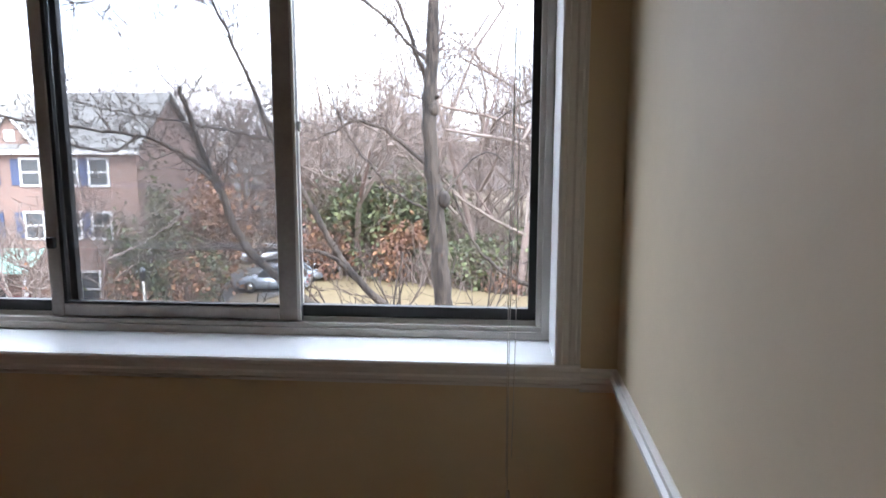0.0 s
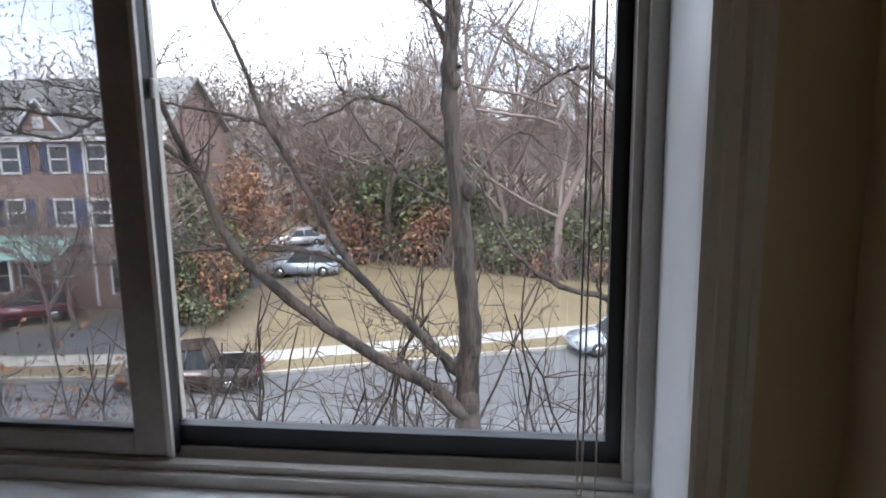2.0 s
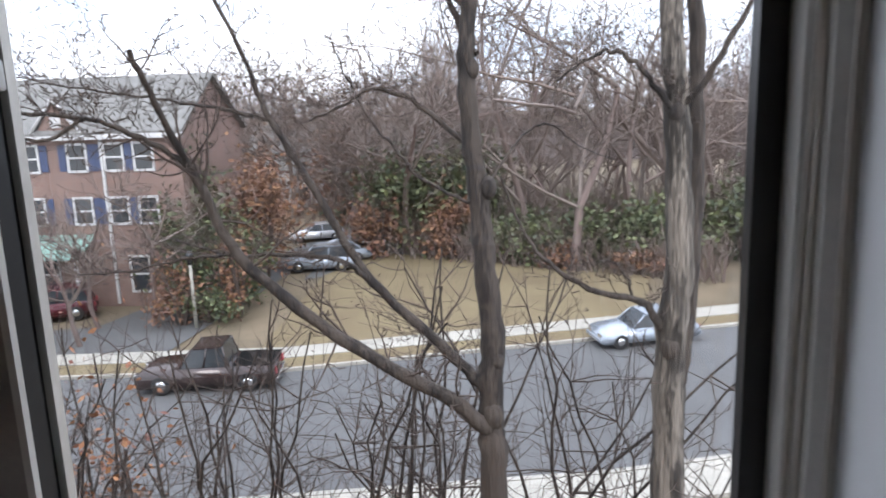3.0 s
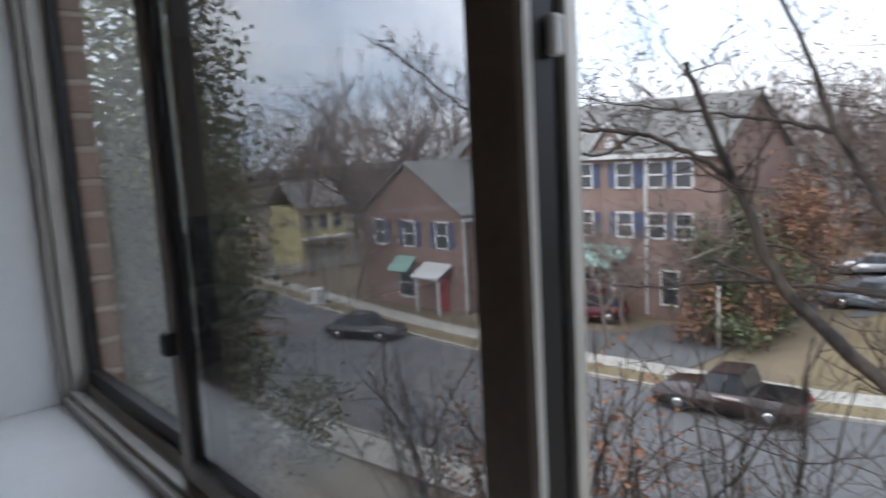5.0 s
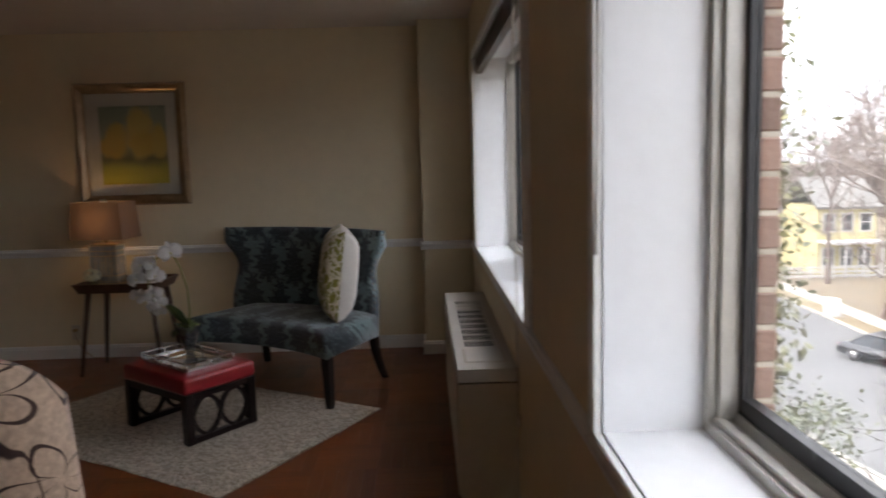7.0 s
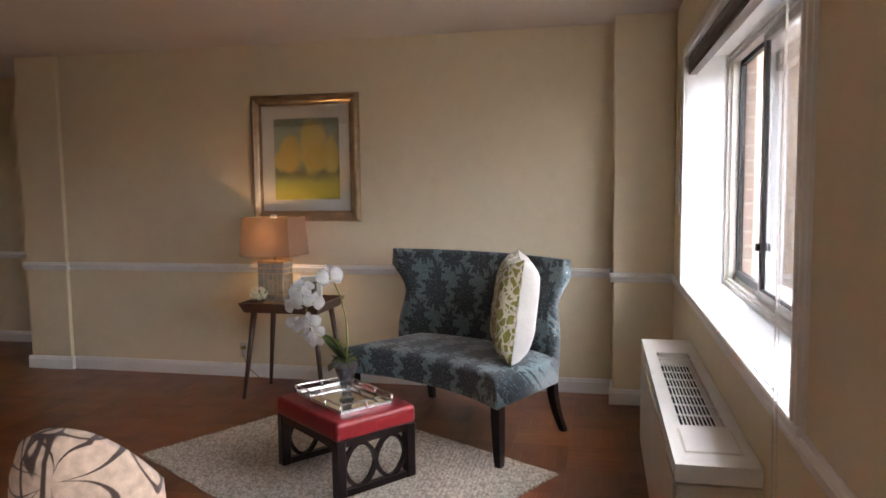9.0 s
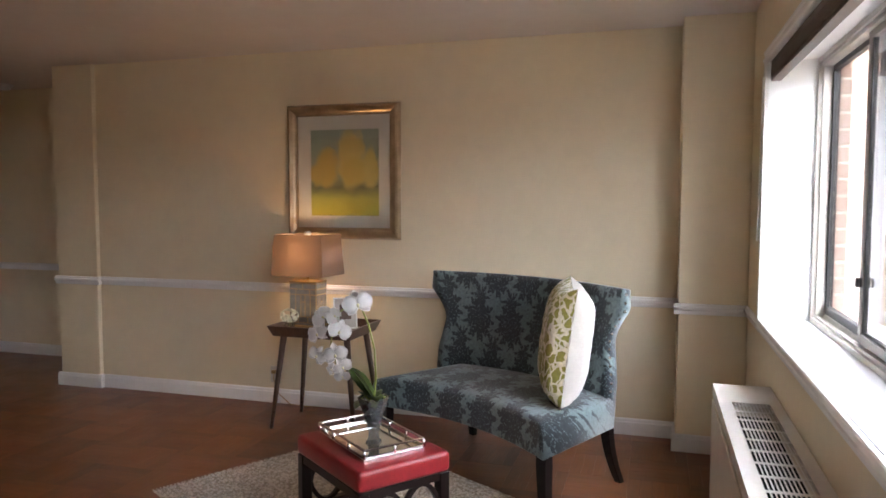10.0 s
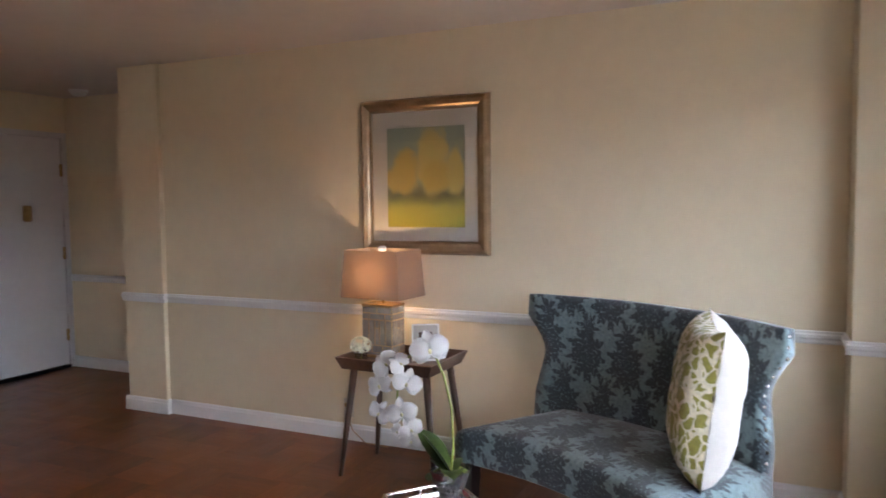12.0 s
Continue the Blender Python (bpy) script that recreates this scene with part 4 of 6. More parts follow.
for ang, ln, wd, dr in ((262, 0.13, 0.052, (0.16, -0.03)), (215, 0.15, 0.055, (0.07, -0.10)), (310, 0.10, 0.050, (0.17, -0.02)), (30, 0.11, 0.040, (0.09, -0.07)), (240, 0.13, 0.048, (-0.01, -0.06))):
    bm = blade(ln, wd, dr)
    bmesh.ops.transform(bm, matrix=Matrix.Translation((0, 0, 0.185)) @ Matrix.Rotation(radians(ang), 4, "Z"), verts=bm.verts)
    part("leaf", bm, M_LEAF, orchid, "broad waxy green leaf", smooth=True)
bm = bmesh.new()
for k in range(7):
    add_tube(bm, [(0.01 * math.cos(k), 0.01 * math.sin(k), 0.15), (0.035 * math.cos(k * 1.7), 0.035 * math.sin(k * 1.7), 0.205), (0.055 * math.cos(k * 1.7), 0.055 * math.sin(k * 1.7), 0.19)], 0.0035, 6)
part("roots", bm, M_STEM, orchid, "pale green aerial roots")
stem = [(0.0, 0.0, 0.17), (0.0, 0.012, 0.28), (-0.005, 0.005, 0.40), (-0.010, -0.025, 0.51), (-0.015, -0.06, 0.580), (-0.015, -0.11, 0.592), (-0.015, -0.165, 0.555), (-0.015, -0.20, 0.48), (-0.015, -0.205, 0.40), (-0.015, -0.18, 0.33), (-0.015, -0.15, 0.28)]
part("stem", add_tube(bmesh.new(), stem, [0.0045] * 5 + [0.0035] * 6, 8), M_STEM, orchid, "arching green stem")


def bloom(size, centre, facing, spin, parent):
    """A moth orchid: two broad petals, three sepals and a lip."""
    q = Vector(facing).normalized().to_track_quat("Z", "Y").to_matrix().to_4x4()
    base = Matrix.Translation(centre) @ q @ Matrix.Rotation(spin, 4, "Z")
    bm = bmesh.new()
    for ang, ln, wd in ((8, 0.55, 0.33), (172, 0.55, 0.33), (90, 0.52, 0.17), (218, 0.50, 0.15), (322, 0.50, 0.15)):
        rows = []
        for i in range(8):
            u = i / 7
            w = wd * math.sin(math.pi * (0.10 + 0.88 * u)) ** 0.6
            z = 0.10 * math.sin(u * math.pi) - 0.12 * u * u
            lift = 0.06 if wd > 0.3 else -0.02
            rows.append([bm.verts.new(base @ (Matrix.Rotation(radians(ang), 4, "Z") @ (Vector((ln * u, s * w, z * 0.7 + 0.05 * s * s + lift)) * size))) for s in (-1, -0.5, 0, 0.5, 1)])
        for a, b in zip(rows, rows[1:]):
            for k in range(4):
                bm.faces.new((a[k], a[k + 1], b[k + 1], b[k])).smooth = True
    bmesh.ops.solidify(bm, geom=bm.faces[:], thickness=0.0012)
    fl = part("blossom", bm, M_PETAL, parent, "white moth orchid blossom", smooth=True)
    bm = bmesh.new()
    bmesh.ops.create_icosphere(bm, subdivisions=2, radius=0.065 * size, matrix=base @ Matrix.Translation((0, -0.06 * size, 0.08 * size)) @ Matrix.Diagonal((0.8, 1.2, 1, 1)))
    part("lip", bm, M_LIP, fl, "yellow heart", smooth=True)


for dy, dz, sz, fx, fy, fz, sp in ((-0.067, 0.60, 0.125, 0.8, 0.45, 0.15, 0.2), (-0.232, 0.535, 0.095, 0.7, 0.1, 0.3, 1.0), (-0.255, 0.461, 0.100, 0.75, -0.15, 0.1, 0.4), (-0.152, 0.478, 0.100, 0.8, 0.35, 0.1, -0.3),
                                   (-0.180, 0.540, 0.080, 0.5, 0.5, 0.5, 0.9), (-0.257, 0.365, 0.090, 0.75, -0.1, 0.05, -0.5), (-0.173, 0.375, 0.105, 0.85, 0.25, 0.0, 0.2), (-0.140, 0.322, 0.085, 0.8, 0.4, -0.1, 0.6),
                                   (-0.140, 0.283, 0.070, 0.7, 0.3, -0.3, 0.1), (-0.190, 0.31, 0.065, 0.6, -0.3, -0.1, 0.8)):
    bloom(sz * 0.98, (0.01, dy, dz), (fx, fy, fz), sp, orchid)

# ---- side table ----
table = thing("side_table", "dark walnut tray-top side table on splayed legs", "side table", (-5.742, -0.268, 0), -2)
bm = bmesh.new()
tx, ty = 0.207, 0.275
add_box(bm, -tx + 0.02, tx - 0.02, -ty + 0.02, ty - 0.02, 0.590, 0.602)
part("tabletop", bm, M_WALNUT, table, "dark walnut tray bottom")
bm = bmesh.new()
for (x0, y0), (x1, y1) in (((-1, -1), (1, -1)), ((1, -1), (1, 1)), ((1, 1), (-1, 1)), ((-1, 1), (-1, -1))):
    q = []
    for x, y in ((x0, y0), (x1, y1)):
        for dd, z in ((-0.028, 0.585), (-0.016, 0.585), (0.012, 0.650), (0.0, 0.652)):
            q.append(bm.verts.new((x * (tx + dd), y * (ty + dd), z)))
    for i in range(4):
        bm.faces.new((q[i], q[(i + 1) % 4], q[4 + (i + 1) % 4], q[4 + i]))
part("rim", bm, M_WALNUT, table, "flared walnut tray rim")
for x, y, fx, fy in ((0.15, -0.25, 0.185, -0.285), (-0.15, -0.25, -0.185, -0.285), (-0.15, 0.25, -0.185, 0.285), (0.15, 0.25, 0.185, 0.285)):
    part("leg", add_tube(bmesh.new(), [(x * 0.9, y * 0.86, 0.59), (fx, fy, 0.0)], [0.021, 0.012], 12), M_WALNUT, table, "round tapered walnut leg")

# ---- table lamp ----
lamp = thing("table_lamp", "lit table lamp with a mirrored mosaic base and taupe square shade", "lamp", (-5.858, -0.445, 0.602), -5)
bx, by = 0.062, 0.098
part("core", box(-bx, bx, -by, by, 0.004, 0.285, 0.002, 1), M_BRASS, lamp, "aged brass lamp body")
part("foot", box(-bx - 0.008, bx + 0.008, -by - 0.008, by + 0.008, 0.0, 0.012, 0.002, 1), M_BRASS, lamp)
part("cap", box(-bx - 0.004, bx + 0.004, -by - 0.004, by + 0.004, 0.285, 0.298, 0.002, 1), M_BRASS, lamp)
TILES = ((0.015, 0.06, 0.02, 0.98), (0.07, 0.20, 0.02, 0.30), (0.07, 0.20, 0.34, 0.66), (0.07, 0.20, 0.70, 0.98), (0.22, 0.72, 0.02, 0.20), (0.22, 0.72, 0.24, 0.40), (0.22, 0.55, 0.44, 0.56), (0.57, 0.72, 0.44, 0.56), (0.22, 0.72, 0.60, 0.76), (0.22, 0.72, 0.80, 0.98), (0.745, 0.85, 0.02, 0.22), (0.745, 0.85, 0.26, 0.74), (0.745, 0.85, 0.78, 0.98), (0.875, 0.985, 0.02, 0.48), (0.875, 0.985, 0.52, 0.98))
for z0, z1, u0, u1 in TILES:
    za, zb = 0.012 + 0.273 * z0, 0.012 + 0.273 * z1
    for s in (-1, 1):
        ya, yb = -by + 2 * by * u0, -by + 2 * by * u1
        xa, xb = (bx, bx + 0.003) if s > 0 else (-bx - 0.003, -bx)
        part("mirror_tile", box(xa, xb, ya, yb, za, zb), M_ANTIQUE, lamp)
        xa, xb = -bx + 2 * bx * u0, -bx + 2 * bx * u1
        ya, yb = (by, by + 0.003) if s > 0 else (-by - 0.003, -by)
        part("mirror_tile", box(xa, xb, ya, yb, za, zb), M_ANTIQUE, lamp)
part("neck", add_tube(bmesh.new(), [(0, 0, 0.298), (0, 0, 0.42)], 0.007, 10), M_BRASS, lamp)
part("finial", add_lathe(bmesh.new(), [(0.012, 0.585), (0.022, 0.592), (0.024, 0.606), (0.014, 0.618)], 16), M_TRIM, lamp, "pale finial")
part("harp", add_tube(bmesh.new(), [(0, -0.012, 0.42), (0, -0.05, 0.47), (0, -0.045, 0.55), (0, 0, 0.588), (0, 0.045, 0.55), (0, 0.05, 0.47), (0, 0.012, 0.42)], 0.0025, 6), M_BRASS, lamp)


def shade_material():
    m = bpy.data.materials.new("taupe_linen_shade")
    m.use_nodes = True
    n, l = m.node_tree.nodes, m.node_tree.links
    b = n["Principled BSDF"]
    b.inputs["Base Color"].default_value = (0.35, 0.275, 0.225, 1)
    b.inputs["Roughness"].default_value = 0.9
    tr = n.new("ShaderNodeBsdfTranslucent")
    tr.inputs[0].default_value = (0.30, 0.18, 0.125, 1)
    co = n.new("ShaderNodeTexCoord")
    mp = n.new("ShaderNodeMapping")
    mp.inputs["Scale"].default_value = (260, 260, 40)
    nz = n.new("ShaderNodeTexNoise")
    nz.inputs["Scale"].default_value = 1.0
    bp = n.new("ShaderNodeBump")
    bp.inputs["Strength"].default_value = 0.2
    bp.inputs["Distance"].default_value = 0.002
    l.new(co.outputs["Object"], mp.inputs[0])
    l.new(mp.outputs[0], nz.inputs["Vector"])
    l.new(nz.outputs[0], bp.inputs["Height"])
    l.new(bp.outputs[0], b.inputs["Normal"])
    mix = n.new("ShaderNodeMixShader")
    mix.inputs[0].default_value = 0.004
    l.new(b.outputs[0], mix.inputs[1])
    l.new(tr.outputs[0], mix.inputs[2])
    l.new(mix.outputs[0], n["Material Output"].inputs[0])
    return m


bm = bmesh.new()
SB, ST = (0.138, 0.192), (0.122, 0.174)
lo = [bm.verts.new((x * SB[0], y * SB[1], 0.335)) for x, y in ((-1, -1), (1, -1), (1, 1), (-1, 1))]
hi = [bm.verts.new((x * ST[0], y * ST[1], 0.598)) for x, y in ((-1, -1), (1, -1), (1, 1), (-1, 1))]
for i in range(4):
    bm.faces.new((lo[i], lo[(i + 1) % 4], hi[(i + 1) % 4], hi[i]))
bmesh.ops.solidify(bm, geom=bm.faces[:], thickness=0.0025)
part("shade", bm, shade_material(), lamp, "taupe linen square shade, lit from within")
bm = bmesh.new()
bmesh.ops.create_uvsphere(bm, u_segments=14, v_segments=10, radius=0.028, matrix=Matrix.Translation((0, 0, 0.47)))
M_BULB = bpy.data.materials.new("lit_bulb")
M_BULB.use_nodes = True
M_BULB.node_tree.nodes["Principled BSDF"].inputs["Emission Color"].default_value = (1.0, 0.62, 0.30, 1)
M_BULB.node_tree.nodes["Principled BSDF"].inputs["Emission Strength"].default_value = BULB
part("bulb", bm, M_BULB, lamp, "glowing bulb", smooth=True)

# ---- photo frame and hydrangea on the side table ----
photo = thing("photo_frame", "small leaning photo frame with a cream mat", "photo frame", (-5.83, -0.215, 0.602))
photo.matrix_world = pose(-5.82, -0.165, 0.6025, 0, -14, 28)
bm = bmesh.new()
add_box(bm, 0, 0.012, -0.075, 0.075, 0.0, 0.20)
part("frame", bm, M_TRIM, photo, "white photo frame")
part("mat_board", box(0.0125, 0.0145, -0.066, 0.066, 0.009, 0.191), M_CREAM, photo)
part("print", box(0.0150, 0.0165, -0.036, 0.036, 0.06, 0.155), M_WALNUT, photo, "small dark photograph")
bm = bmesh.new()
for f in (((0, -0.03, 0.13), (0, 0.03, 0.13), (-0.075, 0.035, 0.0), (-0.075, -0.035, 0.0)),):
    bm.faces.new([bm.verts.new(Vector(p) + Vector((-0.001, 0, 0))) for p in f])
bmesh.ops.solidify(bm, geom=bm.faces[:], thickness=0.004)
part("easel_back", bm, M_BLACK, photo, "black easel back")
bowl = thing("flower_vase", "small glass with pale hydrangea blossoms, beside the lamp", "vase", (-5.665, -0.478, 0.602))
g = part("glass", add_lathe(bmesh.new(), [(0.028, 0.0), (0.032, 0.01), (0.036, 0.06), (0.033, 0.06), (0.029, 0.012), (0.02, 0.008)], 20), M_CLEAR, bowl, "small clear glass", smooth=True)
g.visible_shadow = False
rr = random.Random(3)
bm = bmesh.new()
for k in range(70):
    d = Vector((rr.gauss(0, 1), rr.gauss(0, 1), rr.gauss(0, 1))).normalized()
    c = Vector((0, 0, 0.095)) + Vector((d.x * 0.052, d.y * 0.058, d.z * 0.042))
    q = d.to_track_quat("Z", "Y").to_matrix().to_4x4()
    for a in range(4):
        mtx = Matrix.Translation(c) @ q @ Matrix.Rotation(a * math.pi / 2 + k, 4, "Z")
        v = [bm.verts.new(mtx @ Vector(p)) for p in ((0, 0, 0), (0.008, -0.006, 0.002), (0.015, 0, 0.0), (0.008, 0.006, 0.002))]
        bm.faces.new(v)
part("blossoms", bm, M_HYDRANGEA, bowl, "cluster of pale green-white petals")
bm = bmesh.new()
for k in range(3):
    add_tube(bm, [(0.006 * k - 0.006, 0, 0.006), (0, 0.004 * k, 0.075)], 0.002, 6)
part("stalks", bm, M_STEM, bowl)

# ---- armchair ----
chair = thing("accent_chair", "cream accent chair with a dark leaf-outline print, seen from behind", "chair", (-2.65, 0.735, 0), -86)


def slab(width, thick, z0, z1, crown, rake, y0, taper, round_to):
    """An upholstered panel with a crowned top and soft edges; rake leans it back."""
    bm = bmesh.new()
    NU, NV = 20, 16
    shells = []
    for side in (-1, 1):
        g = []
        for j in range(NV + 1):
            v = j / NV
            row = []
            for i in range(NU + 1):
                u = -1 + 2 * i / NU
                hw = width * (taper + (1 - taper) * v)
                top = z1 - crown * abs(u) ** 2.4
                z = z0 + (top - z0) * v
                soft = max(0.0, (1 - abs(u) ** 6)) ** 0.5 * max(0.0, (1 - v ** 10)) ** 0.5
                row.append(bm.verts.new((u * hw, y0 - 0.09 * u * u + side * thick * (0.35 + 0.65 * soft) + rake * (z - z0), z)))
            g.append(row)
        shells.append(g)
        for j in range(NV):
            for i in range(NU):
                q = (g[j][i], g[j][i + 1], g[j + 1][i + 1], g[j + 1][i])
                bm.faces.new(q if side < 0 else q[::-1])
    a, b = shells
    for j in range(NV):
        for i in (0, NU):
            bm.faces.new((a[j][i], a[j + 1][i], b[j + 1][i], b[j][i]))
    for i in range(NU):
        for j in (0, NV):
            bm.faces.new((a[j][i], a[j][i + 1], b[j][i + 1], b[j][i]))
    return bm


part("backrest", slab(0.150, 0.055, 0.28, 0.950, 0.130, 0.04, 0.20, 1.20, 0.1), M_VINE, chair, "rounded upholstered back", smooth=True)
bm = box(-0.15, 0.15, -0.17, 0.16, 0.22, 0.38, 0.045, 4)
part("seat", bm, M_VINE, chair, "thick upholstered seat", smooth=True)
for x, y in ((-0.13, -0.14), (0.13, -0.14), (-0.13, 0.12), (0.13, 0.12)):
    part("leg", leg(bmesh.new(), x, y, 0.29, x * 1.05, y * 1.06, 0.024, 0.016), M_DARKWOOD, chair, "tapered dark wood leg")


# ---- outside: ground and street ----
GZ = -9.0


def tinted(name, stops, rough=0.7, trans=0.0):
    """A leaf or bark colour picked by chance for each loose piece."""
    m = bpy.data.materials.new(name)
    m.use_nodes = True
    n, l = m.node_tree.nodes, m.node_tree.links
    b = n["Principled BSDF"]
    b.inputs["Roughness"].default_value = rough
    geo = n.new("ShaderNodeNewGeometry")
    ramp = n.new("ShaderNodeValToRGB")
    cr = ramp.color_ramp
    while len(cr.elements) < len(stops):
        cr.elements.new(0.5)
    for i, (e, c) in enumerate(zip(cr.elements, stops)):
        e.position, e.color = i / (len(stops) - 1), (*c, 1)
    l.new(geo.outputs["Random Per Island"], ramp.inputs[0])
    l.new(ramp.outputs[0], b.inputs["Base Color"])
    return m


M_EVERGREEN = tinted("evergreen_leaves", ((0.03, 0.042, 0.022), (0.07, 0.085, 0.04), (0.12, 0.135, 0.055), (0.045, 0.055, 0.03)), 0.6)
M_OAKLEAF = tinted("dry_oak_leaves", ((0.15, 0.08, 0.05), (0.25, 0.13, 0.065), (0.17, 0.085, 0.06), (0.11, 0.07, 0.055)), 0.85)
M_MAGNOLIA = tinted("glossy_magnolia_leaves", ((0.04, 0.052, 0.02), (0.13, 0.135, 0.055), (0.23, 0.22, 0.10), (0.07, 0.085, 0.035)), 0.35)
M_REDLEAF = tinted("rusty_leaves", ((0.20, 0.075, 0.04), (0.30, 0.14, 0.06), (0.14, 0.055, 0.045)), 0.85)
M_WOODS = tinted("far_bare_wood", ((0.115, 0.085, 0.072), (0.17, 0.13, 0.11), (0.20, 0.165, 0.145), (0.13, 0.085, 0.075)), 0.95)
M_OLDTRIM = material("weathered_white_paint", (0.50, 0.49, 0.475), 0.6, vary=0.15, scale=3)
M_ROOF = material("weathered_shingles", (0.17, 0.165, 0.155), 0.9, vary=0.25, scale=1.6, bump=0.4, bump_scale=9)
M_COPPER = material("green_copper", (0.20, 0.33, 0.28), 0.6, vary=0.2, scale=3)
M_YELLOW = material("yellow_siding", (0.50, 0.44, 0.22), 0.7, vary=0.08, scale=2)
M_SHUTTER = material("blue_shutters", (0.045, 0.06, 0.12), 0.5, vary=0.2, scale=5)
M_REDDOOR = material("red_door", (0.30, 0.03, 0.04), 0.45, vary=0.15, scale=4)
M_DARKGLASS = material("dark_window_glass", (0.035, 0.04, 0.045), 0.08, vary=0.3, scale=3)
M_TYRE = material("tyre_rubber", (0.018, 0.018, 0.018), 0.8, vary=0.2, scale=20)


def brick_wall_material(name, c1, c2, joint, scale=1.0):
    m = bpy.data.materials.new(name)
    m.use_nodes = True
    n, l = m.node_tree.nodes, m.node_tree.links
    b = n["Principled BSDF"]
    b.inputs["Roughness"].default_value = 0.88
    co = n.new("ShaderNodeTexCoord")
    sep = n.new("ShaderNodeSeparateXYZ")
    l.new(co.outputs["Object"], sep.inputs[0])
    com = n.new("ShaderNodeCombineXYZ")
    l.new(maths(n, l, "ADD", sep.outputs[0], sep.outputs[1]), com.inputs[0])
    l.new(sep.outputs[2], com.inputs[1])
    br = n.new("ShaderNodeTexBrick")
    br.inputs["Scale"].default_value = scale
    br.inputs["Brick Width"].default_value, br.inputs["Row Height"].default_value = 0.21, 0.075
    br.inputs["Mortar Size"].default_value = 0.008
    br.inputs["Color1"].default_value, br.inputs["Color2"].default_value, br.inputs["Mortar"].default_value = (*c1, 1), (*c2, 1), (*joint, 1)
    l.new(com.outputs[0], br.inputs["Vector"])
    nz = noise_of(n, l, co.outputs["Object"], 0.8, 5)
    hsv = n.new("ShaderNodeHueSaturation")
    l.new(maths(n, l, "MULTIPLY_ADD", nz, 0.7, 0.65), hsv.inputs["Value"])
    l.new(br.outputs[0], hsv.inputs["Color"])
    l.new(hsv.outputs[0], b.inputs["Base Color"])
    return m


M_BRICKWALL = brick_wall_material("townhouse_brick", (0.205, 0.12, 0.095), (0.15, 0.09, 0.073), (0.26, 0.215, 0.19))
M_PALEBRICK = brick_wall_material("apartment_brick", (0.42, 0.30, 0.22), (0.36, 0.24, 0.18), (0.50, 0.45, 0.38))


class Soup:
    """Loose triangles and quads gathered fast, made into one mesh at the end."""

    def __init__(self):
        self.v, self.f = [], []

    def tube(self, pts, radii, sides=4):
        base = len(self.v)
        ref = Vector((0.31, 0.17, 0.93))
        for i, p in enumerate(pts):
            d = pts[min(i + 1, len(pts) - 1)] - pts[max(i - 1, 0)]
            if d.length < 1e-6:
                d = Vector((0, 0, 1))
            d.normalize()
            if abs(d.dot(ref)) > 0.97:
                ref = Vector((0.9, 0.3, 0.1))
            u = d.cross(ref).normalized()
            w = d.cross(u)
            for k in range(sides):
                a = 2 * math.pi * k / sides
                q = p + (u * math.cos(a) + w * math.sin(a)) * radii[i]
                self.v.append((q.x, q.y, q.z))
        for i in range(len(pts) - 1):
            for k in range(sides):
                a, b = base + i * sides + k, base + i * sides + (k + 1) % sides
                self.f.append((a, b, b + sides, a + sides))

    def leaf(self, c, size, rng, aspect=0.55):
        d = Vector((rng.gauss(0, 1), rng.gauss(0, 1), rng.gauss(0, 0.8))).normalized()
        u = d.cross(Vector((rng.gauss(0, 1), rng.gauss(0, 1), rng.gauss(0, 1)))).normalized()
        base = len(self.v)
        for a, b, h in ((-1, 0, 0), (0, -aspect, 0.15), (1, 0, 0), (0, aspect, 0.15)):
            q = c + d * (a * size) + u * (b * size) + d.cross(u) * (h * size * aspect)
            self.v.append((q.x, q.y, q.z))
        self.f.append((base, base + 1, base + 2, base + 3))

    def mesh(self, name, mat, smooth=True):
        me = bpy.data.meshes.new(name)
        me.from_pydata(self.v, [], self.f)
        me.materials.append(mat)
        if smooth:
            me.polygons.foreach_set("use_smooth", [True] * len(me.polygons))
        me.update()
        return me


def soup_part(name, soup, mat, parent, label="", kind="", smooth=True):
    ob = new(name, soup.mesh(name, mat, smooth))
    ob.parent = parent
    return tagged(ob, label, kind=kind)


def spline(pts, n=5, jitter=0.0, rng=None):
    """Catmull-Rom through control points."""
    p = [Vector(q) for q in pts]
    p = [p[0] * 2 - p[1]] + p + [p[-1] * 2 - p[-2]]
    out = []
    for i in range(1, len(p) - 2):
        for k in range(n):
            t = k / n
            a, b, c, d = p[i - 1], p[i], p[i + 1], p[i + 2]
            q = 0.5 * ((2 * b) + (c - a) * t + (2 * a - 5 * b + 4 * c - d) * t * t + (3 * b - a - 3 * c + d) * t ** 3)
            if rng and jitter:
                q += Vector((rng.gauss(0, jitter), rng.gauss(0, jitter), rng.gauss(0, jitter)))
            out.append(q)
    out.append(p[-2])
    return out


def strip(near, far, z0, z1):
    """A slab between two lines in plan."""
    bm = bmesh.new()
    a = [[bm.verts.new((x, y, z)) for x, y in near] for z in (z0, z1)]
    b = [[bm.verts.new((x, y, z)) for x, y in far] for z in (z0, z1)]
    n = len(near)
    for i in range(n - 1):
        bm.faces.new((a[1][i], a[1][i + 1], b[1][i + 1], b[1][i]))
        bm.faces.new((a[0][i], a[0][i + 1], a[1][i + 1], a[1][i]))
        bm.faces.new((b[0][i], b[0][i + 1], b[1][i + 1], b[1][i]))
    return bm


def shifted(line, d):
    out = []
    for i, p in enumerate(line):
        a, b = Vector(line[max(i - 1, 0)]), Vector(line[min(i + 1, len(line) - 1)])
        t = (b - a).normalized()
        out.append((p[0] - t.y * d, p[1] + t.x * d))
    return out


